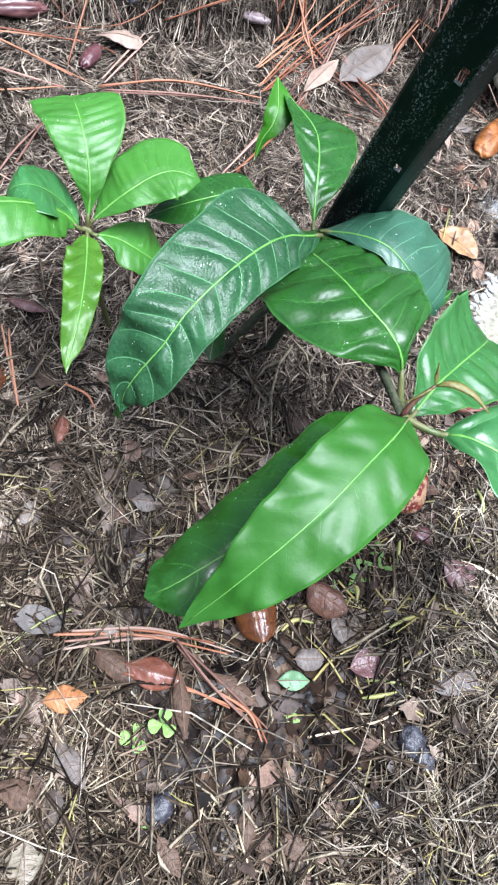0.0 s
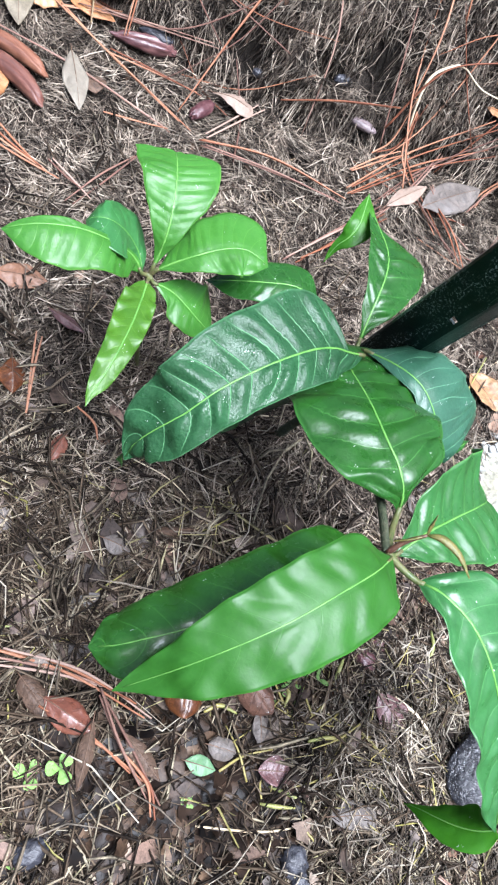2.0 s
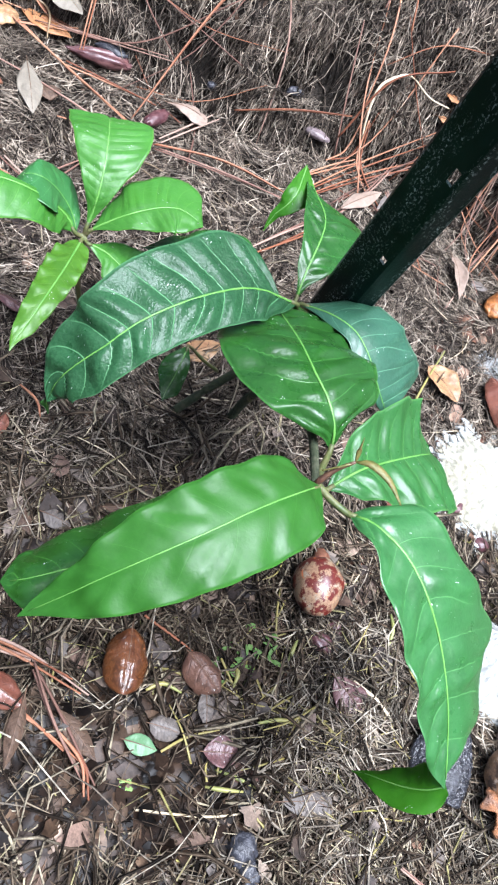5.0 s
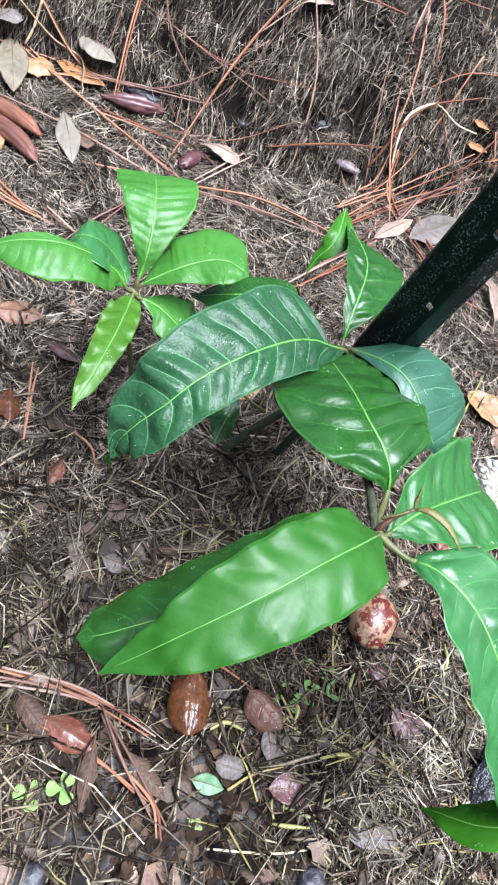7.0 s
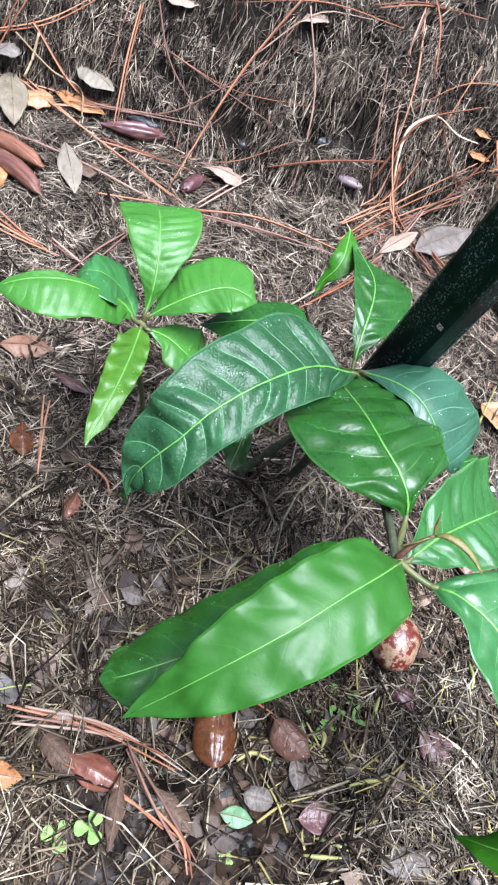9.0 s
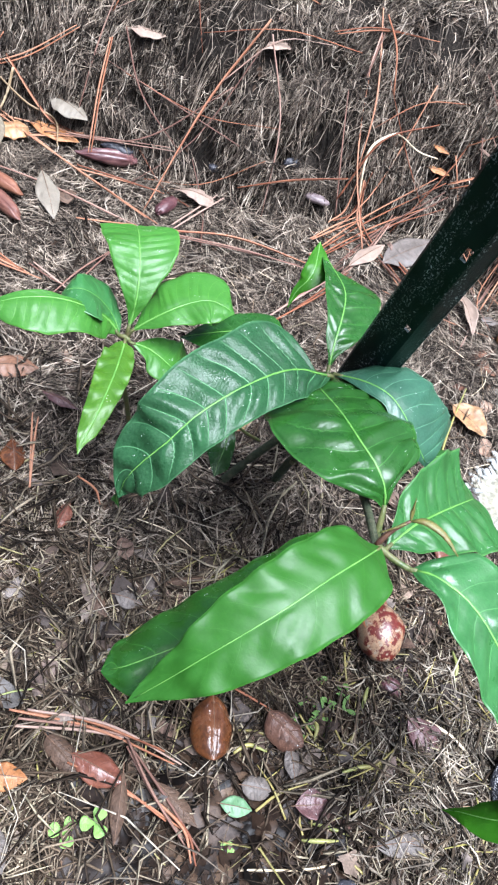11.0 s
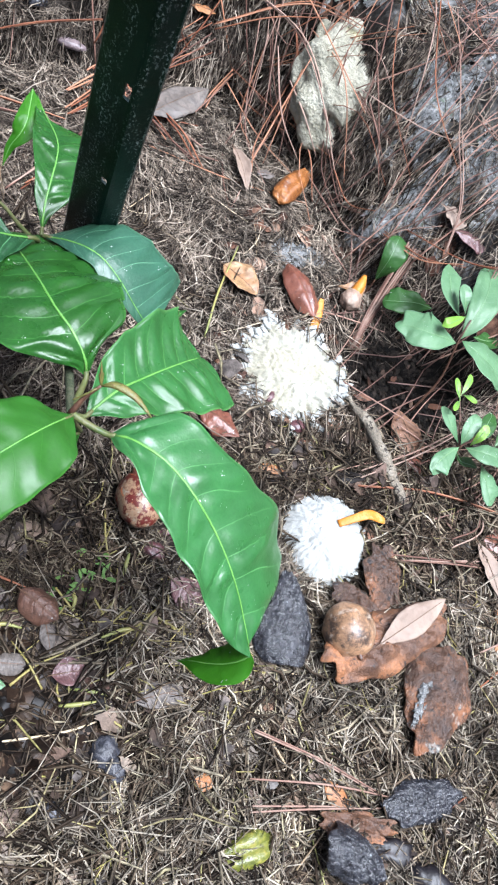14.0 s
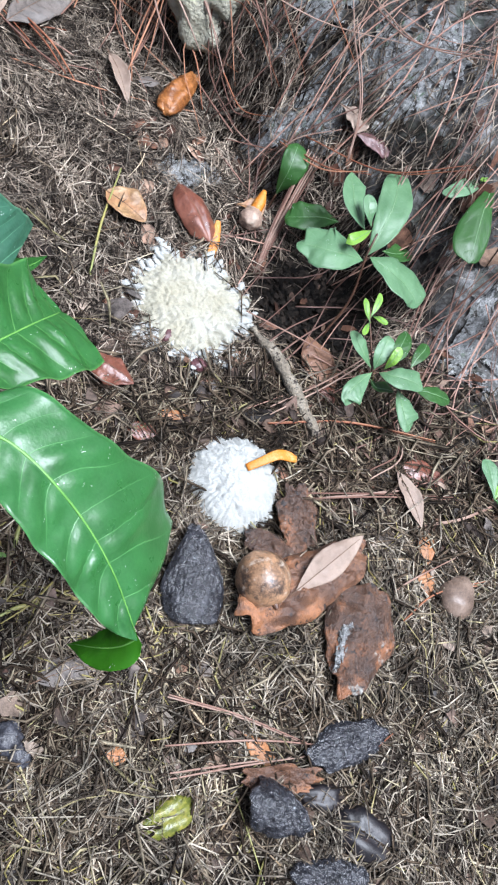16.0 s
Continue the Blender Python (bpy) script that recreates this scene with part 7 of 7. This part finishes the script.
# ---- oak seedlings ----
def oak_leaf(plant, material, stations, seed):
    """A leathery oblong oak leaf with a wavy, shallowly lobed rim."""
    young = material is OAK_NEW
    last, tip = stations[-2], stations[-1]
    round_off = [tuple(a + (b - a) * k for a, b in zip(last[:3], tip[:3])) + (last[3] * w, last[4] * w) + tuple(last[5:]) for k, w in ((0.5, 0.88), (0.85, 0.50))]
    stations = [list(row) for row in list(stations[:-1]) + round_off + [tip]]
    for k in (3, 4):
        soft = [0.25 * a[k] + 0.5 * b[k] + 0.25 * c[k] for a, b, c in zip(stations, stations[1:], stations[2:])]
        for row, w in zip(stations[1:-1], soft):
            row[k] = 1.06 * w
    me, mid = blade(stations, material, "young_leaf" if young else "leaf", 20 if young else 40, 5 if young else 8, 6, 2.2, 0.0006, 0.0012, 2.4, 0.0006, swellings=0.0016, seed=seed)
    leaf = part("young_leaf" if young else "leaf", me, plant, "small yellow-green new leaf" if young else "")
    part("midrib", rib_mesh(mid, 0.0006, 0.0003, RIB_OAK), leaf)
    return leaf


seedling = tagged(new("oak_seedling"), "oak seedling with lobed grey-green leaves and a red stem", "seedling")
rod("stem", [(0.600, 0.560, 0.0), (0.612, 0.590, 0.05), (0.606, 0.621, 0.100), (0.609, 0.640, 0.118)], [0.0018, 0.0014, 0.0010], BUD, seedling, 14, 7)
oak_leaf(seedling, OAK_LEAF, [(0.607, 0.620, 0.100, 0.0000, 0.0000, -10, 10), (0.610, 0.633, 0.112, 0.0072, 0.0130, -10, 10), (0.615, 0.652, 0.122, 0.0125, 0.0188, -10, 10), (0.623, 0.682, 0.128, 0.0195, 0.0220, -10, 10), (0.628, 0.714, 0.126, 0.0202, 0.0208, -10, 10), (0.630, 0.737, 0.122, 0.0112, 0.0125, -10, 10), (0.630, 0.749, 0.118, 0.0000, 0.0000, -10, 10)], 300)
oak_leaf(seedling, OAK_LEAF, [(0.600, 0.646, 0.118, 0.0000, 0.0000, 8, 8), (0.591, 0.652, 0.130, 0.0088, 0.0108, 8, 8), (0.586, 0.663, 0.136, 0.0080, 0.0090, 8, 8), (0.585, 0.674, 0.138, 0.0000, 0.0000, 8, 8)], 301)
oak_leaf(seedling, OAK_LEAF, [(0.596, 0.647, 0.110, 0.0000, 0.0000, 12, -8), (0.585, 0.656, 0.116, 0.0128, 0.0112, 12, -8), (0.574, 0.675, 0.120, 0.0192, 0.0135, 12, -8), (0.571, 0.697, 0.120, 0.0135, 0.0175, 12, -8), (0.569, 0.708, 0.118, 0.0050, 0.0215, 12, -8), (0.571, 0.724, 0.115, 0.0000, 0.0000, 12, -8)], 302)
oak_leaf(seedling, OAK_LEAF, [(0.602, 0.611, 0.098, 0.0000, 0.0000, -10, -4), (0.582, 0.606, 0.104, 0.0148, 0.0288, -10, -4), (0.562, 0.601, 0.106, 0.0225, 0.0382, -10, -4), (0.546, 0.603, 0.102, 0.0280, 0.0402, -10, -4), (0.535, 0.606, 0.097, 0.0205, 0.0258, -10, -4), (0.524, 0.606, 0.094, 0.0082, 0.0202, -10, -4), (0.519, 0.609, 0.090, 0.0000, 0.0000, -10, -4)], 303)
oak_leaf(seedling, OAK_NEW, [(0.602, 0.644, 0.116, 0.0000, 0.0000, 10, 10), (0.585, 0.621, 0.124, 0.0082, 0.0078, 10, 10), (0.573, 0.607, 0.124, 0.0042, 0.0100, 10, 10), (0.568, 0.606, 0.120, 0.0000, 0.0000, 10, 10)], 304)
oak_leaf(seedling, OAK_DARK, [(0.587, 0.704, 0.050, 0.0000, 0.0000, -6, 6), (0.561, 0.696, 0.055, 0.0162, 0.0205, -6, 6), (0.539, 0.689, 0.052, 0.0200, 0.0220, -6, 6), (0.522, 0.687, 0.045, 0.0115, 0.0185, -6, 6), (0.516, 0.688, 0.040, 0.0000, 0.0000, -6, 6)], 305)
oak_leaf(seedling, OAK_LEAF, [(0.611, 0.620, 0.098, 0.0000, 0.0000, -8, 8), (0.625, 0.614, 0.100, 0.0165, 0.0162, -8, 8), (0.647, 0.608, 0.096, 0.0300, 0.0265, -8, 8), (0.668, 0.605, 0.088, 0.0365, 0.0288, -8, 8), (0.684, 0.599, 0.080, 0.0275, 0.0175, -8, 8), (0.692, 0.591, 0.074, 0.0000, 0.0000, -8, 8)], 306)
oak_leaf(seedling, OAK_DARK, [(0.634, 0.649, 0.085, 0.0000, 0.0000, -6, 6), (0.654, 0.655, 0.082, 0.0130, 0.0175, -6, 6), (0.672, 0.670, 0.075, 0.0182, 0.0098, -6, 6), (0.687, 0.684, 0.068, 0.0000, 0.0000, -6, 6)], 307)
rosette = tagged(new("oak_seedling"), "low oak seedling with a rosette of glossy green leaves", "seedling")
rod("stem", [(0.650, 0.492, 0.0), (0.648, 0.490, 0.03), (0.645, 0.489, 0.062)], [0.0017, 0.0012], BUD, rosette, 10, 7)
rod("shoot", [(0.645, 0.489, 0.055), (0.632, 0.515, 0.074), (0.621, 0.543, 0.088), (0.619, 0.552, 0.093)], [0.0011, 0.0008], BUD, rosette, 12, 6, "thin reddish shoot")
oak_leaf(rosette, OAK_LEAF, [(0.640, 0.491, 0.062, 0.0000, 0.0000, 6, -8), (0.624, 0.498, 0.074, 0.0068, 0.0148, 6, -8), (0.612, 0.508, 0.080, 0.0115, 0.0120, 6, -8), (0.608, 0.518, 0.080, 0.0060, 0.0072, 6, -8), (0.607, 0.523, 0.078, 0.0000, 0.0000, 6, -8)], 340)
oak_leaf(rosette, OAK_LEAF, [(0.644, 0.490, 0.062, 0.0000, 0.0000, 10, 6), (0.644, 0.499, 0.074, 0.0110, 0.0102, 10, 6), (0.647, 0.513, 0.080, 0.0100, 0.0110, 10, 6), (0.650, 0.523, 0.082, 0.0042, 0.0078, 10, 6), (0.653, 0.530, 0.080, 0.0000, 0.0000, 10, 6)], 341)
oak_leaf(rosette, OAK_DARK, [(0.671, 0.510, 0.050, 0.0000, 0.0000, -6, 6), (0.678, 0.530, 0.056, 0.0085, 0.0150, -6, 6), (0.684, 0.547, 0.058, 0.0098, 0.0118, -6, 6), (0.689, 0.560, 0.056, 0.0050, 0.0050, -6, 6), (0.689, 0.567, 0.054, 0.0000, 0.0000, -6, 6)], 342)
oak_leaf(rosette, OAK_DARK, [(0.703, 0.522, 0.045, 0.0000, 0.0000, -6, 6), (0.710, 0.537, 0.050, 0.0080, 0.0102, -6, 6), (0.719, 0.551, 0.050, 0.0090, 0.0072, -6, 6), (0.725, 0.564, 0.047, 0.0000, 0.0000, -6, 6)], 343)
oak_leaf(rosette, OAK_LEAF, [(0.650, 0.487, 0.064, 0.0000, 0.0000, -8, 4), (0.663, 0.483, 0.072, 0.0100, 0.0170, -8, 4), (0.680, 0.482, 0.076, 0.0178, 0.0173, -8, 4), (0.697, 0.481, 0.074, 0.0180, 0.0082, -8, 4), (0.706, 0.480, 0.070, 0.0000, 0.0000, -8, 4)], 344)
oak_leaf(rosette, OAK_DARK, [(0.709, 0.493, 0.045, 0.0000, 0.0000, -6, 6), (0.727, 0.492, 0.050, 0.0110, 0.0170, -6, 6), (0.745, 0.493, 0.048, 0.0138, 0.0105, -6, 6), (0.762, 0.496, 0.042, 0.0000, 0.0000, -6, 6)], 345)
oak_leaf(rosette, OAK_LEAF, [(0.683, 0.483, 0.050, 0.0000, 0.0000, -6, -8), (0.685, 0.464, 0.056, 0.0158, 0.0062, -6, -8), (0.691, 0.447, 0.055, 0.0202, 0.0108, -6, -8), (0.699, 0.436, 0.050, 0.0215, 0.0075, -6, -8), (0.704, 0.433, 0.046, 0.0000, 0.0000, -6, -8)], 346)
oak_leaf(rosette, OAK_LEAF, [(0.643, 0.487, 0.060, 0.0000, 0.0000, -4, -8), (0.627, 0.468, 0.064, 0.0100, 0.0088, -4, -8), (0.615, 0.451, 0.064, 0.0188, 0.0115, -4, -8), (0.611, 0.440, 0.060, 0.0178, 0.0030, -4, -8), (0.614, 0.434, 0.056, 0.0000, 0.0000, -4, -8)], 347)
oak_leaf(rosette, OAK_NEW, [(0.655, 0.492, 0.066, 0.0000, 0.0000, 8, 8), (0.657, 0.496, 0.080, 0.0062, 0.0085, 8, 8), (0.661, 0.505, 0.088, 0.0060, 0.0048, 8, 8), (0.663, 0.512, 0.090, 0.0000, 0.0000, 8, 8)], 348)
oak_leaf(rosette, OAK_DARK, [(0.648, 0.489, 0.045, 0.0000, 0.0000, -6, 6), (0.656, 0.479, 0.045, 0.0108, 0.0062, -6, 6), (0.674, 0.484, 0.040, 0.0105, 0.0032, -6, 6), (0.686, 0.487, 0.036, 0.0000, 0.0000, -6, 6)], 349)
oak_leaf(rosette, OAK_NEW, [(0.622, 0.533, 0.088, 0.0000, 0.0000, 8, 8), (0.614, 0.542, 0.094, 0.0042, 0.0050, 8, 8), (0.611, 0.551, 0.096, 0.0032, 0.0038, 8, 8), (0.610, 0.559, 0.096, 0.0000, 0.0000, 8, 8)], 380)
oak_leaf(rosette, OAK_NEW, [(0.622, 0.541, 0.088, 0.0000, 0.0000, 8, 8), (0.626, 0.553, 0.094, 0.0060, 0.0038, 8, 8), (0.629, 0.565, 0.096, 0.0042, 0.0035, 8, 8), (0.629, 0.574, 0.096, 0.0000, 0.0000, 8, 8)], 381)
oak_leaf(rosette, OAK_NEW, [(0.625, 0.544, 0.088, 0.0000, 0.0000, 8, 8), (0.629, 0.539, 0.094, 0.0045, 0.0058, 8, 8), (0.635, 0.535, 0.096, 0.0040, 0.0042, 8, 8), (0.641, 0.534, 0.096, 0.0000, 0.0000, 8, 8)], 382)
oak_leaf(rosette, OAK_NEW, [(0.621, 0.533, 0.088, 0.0000, 0.0000, 8, 8), (0.615, 0.520, 0.094, 0.0045, 0.0040, 8, 8), (0.612, 0.512, 0.096, 0.0028, 0.0035, 8, 8), (0.610, 0.507, 0.096, 0.0000, 0.0000, 8, 8)], 383)
broad = tagged(new("oak_seedling"), "oak seedling with broad dark green leaves on the bank", "seedling")
rod("stem", [(0.770, 0.830, 0.10), (0.764, 0.806, 0.13), (0.758, 0.789, 0.150)], [0.0018, 0.0013], BUD, broad, 10, 7)
oak_leaf(broad, OAK_LEAF, [(0.756, 0.804, 0.155, 0.0000, 0.0000, -6, 6), (0.730, 0.809, 0.165, 0.0185, 0.0142, -6, 6), (0.713, 0.813, 0.165, 0.0238, 0.0195, -6, 6), (0.703, 0.822, 0.158, 0.0110, 0.0202, -6, 6), (0.698, 0.826, 0.152, 0.0000, 0.0000, -6, 6)], 420)
oak_leaf(broad, OAK_DARK, [(0.756, 0.783, 0.150, 0.0000, 0.0000, -6, -12), (0.743, 0.738, 0.155, 0.0075, 0.0062, -6, -12), (0.734, 0.706, 0.155, 0.0125, 0.0130, -6, -12), (0.729, 0.676, 0.150, 0.0170, 0.0272, -6, -12), (0.726, 0.651, 0.145, 0.0168, 0.0275, -6, -12), (0.725, 0.639, 0.140, 0.0118, 0.0213, -6, -12), (0.724, 0.630, 0.136, 0.0000, 0.0000, -6, -12)], 421)
oak_leaf(broad, OAK_LEAF, [(0.751, 0.774, 0.150, 0.0000, 0.0000, -6, 6), (0.730, 0.752, 0.152, 0.0068, 0.0112, -6, 6), (0.711, 0.734, 0.150, 0.0108, 0.0138, -6, 6), (0.693, 0.722, 0.146, 0.0068, 0.0070, -6, 6), (0.682, 0.719, 0.142, 0.0000, 0.0000, -6, 6)], 422)
oak_leaf(broad, OAK_DARK, [(0.761, 0.828, 0.152, 0.0000, 0.0000, -6, 6), (0.745, 0.843, 0.160, 0.0135, 0.0173, -6, 6), (0.740, 0.859, 0.160, 0.0132, 0.0175, -6, 6), (0.740, 0.875, 0.155, 0.0000, 0.0000, -6, 6)], 423)
oak_leaf(broad, OAK_NEW, [(0.750, 0.770, 0.154, 0.0000, 0.0000, -6, 6), (0.735, 0.751, 0.160, 0.0032, 0.0038, -6, 6), (0.725, 0.746, 0.160, 0.0000, 0.0000, -6, 6)], 424)
tiny = tagged(new("oak_seedling"), "tiny oak seedling at the edge of the litter", "seedling")
rod("stem", [(0.835, 0.385, 0.0), (0.841, 0.390, 0.022)], [0.0012, 0.0009], BUD, tiny, 8, 6)
for tip, width, material in (((0.826, 0.439, 0.030), 0.022, OAK_LEAF), ((0.847, 0.408, 0.030), 0.016, OAK_NEW), ((0.863, 0.377, 0.020), 0.020, OAK_DARK)):
    d = Vector(tip) - Vector((0.841, 0.390, 0.022))
    oak_leaf(tiny, material, outline((0.841, 0.390, 0.022), math.degrees(math.atan2(d.y, d.x)), math.hypot(d.x, d.y), width, 5, 0.06, 8, OAKISH), 420)
lone = tagged(new("oak_seedling"), "single dark green oak leaf on a short stalk", "seedling")
rod("stem", [(0.500, 0.720, 0.0), (0.503, 0.729, 0.032)], [0.0014, 0.0010], BUD, lone, 8, 6)
oak_leaf(lone, OAK_DARK, [(0.503, 0.729, 0.030, 0.0000, 0.0000, -8, -8), (0.503, 0.731, 0.050, 0.0065, 0.0135, -8, -8), (0.504, 0.738, 0.070, 0.0118, 0.0208, -8, -8), (0.505, 0.754, 0.080, 0.0150, 0.0228, -8, -8), (0.507, 0.767, 0.082, 0.0082, 0.0182, -8, -8), (0.508, 0.776, 0.080, 0.0000, 0.0000, -8, -8)], 460)


# ---- small weeds ----
def clover(x, y, heads, label, seed):
    r = random.Random(seed)
    plant = new("clover")
    tagged(plant, label, "weed")
    z = level(x, y)
    for hx, hy, hz, size in heads:
        size *= 1.15
        head = Vector((hx, hy, z + hz))
        rod("stalk", [(x, y, z), ((x + hx) / 2, (y + hy) / 2, z + hz * 0.7), head], [0.0005, 0.0004], RIB, plant, 8, 5)
        turn = r.random() * 120
        for k in range(3):
            st = outline(head, turn + 120 * k, size, size * 0.95, 8, 0.06, 10, ((0, 0.1), (0.25, 0.5), (0.55, 0.95), (0.8, 1.0), (0.95, 0.7), (1.0, 0.4)))
            me, mid = blade(st, WEED, "leaflet", 12, 4, 3, 2, 0.0001, 0.0003, 2, 0.0003, seed=seed + k)
            part("leaflet", me, plant)
    return plant


clover(0.098, -0.020, [(0.090, -0.025, 0.014, 0.011), (0.110, -0.009, 0.020, 0.011)], "tiny yellow-green clover plant", 5)
clover(0.120, -0.078, [(0.116, -0.080, 0.010, 0.009), (0.126, -0.074, 0.012, 0.008)], "tiny yellow-green clover plant", 9)
clover(0.222, 0.028, [(0.220, 0.030, 0.010, 0.008), (0.225, 0.026, 0.012, 0.006)], "tiny bright green sprout", 13)
clover(0.345, 0.215, [(0.343, 0.213, 0.010, 0.009)], "tiny green sprout among the litter", 17)
clover(0.375, 0.185, [(0.373, 0.186, 0.010, 0.008)], "tiny green sprout among the litter", 18)
clover(0.770, 0.160, [(0.768, 0.158, 0.010, 0.013), (0.750, 0.150, 0.008, 0.010)], "tiny green sprout among the litter", 19)
clover(0.574, 0.085, [(0.572, 0.088, 0.010, 0.011), (0.570, 0.075, 0.008, 0.011)], "tiny pale green sprout", 20)


def moss_tuft(x, y, label, seed):
    r = random.Random(seed)
    plant = new("moss_tuft")
    tagged(plant, label, "moss")
    z = level(x, y)
    for i in range(16):
        a, d = r.random() * 6.283, r.random() ** 0.6 * 0.020
        px, py = x + 0.8 * d * math.cos(a), y + 1.5 * d * math.sin(a)
        st = outline(Vector((px, py, z + r.uniform(0.012, 0.022))), r.uniform(0, 360), r.uniform(0.006, 0.012), r.uniform(0.003, 0.006), r.uniform(-15, 30), 0.1, 10)
        me, mid = blade(st, MOSS, "leaflet", 10, 3, 3, 2, 0.0001, 0.0006, 2, 0.0003, seed=seed + i)
        part("leaflet", me, plant)
    return plant


moss_tuft(0.271, 0.191, "small tuft of green moss in the litter", 51)
moss_tuft(0.250, 0.160, "few green moss leaves in the litter", 77)
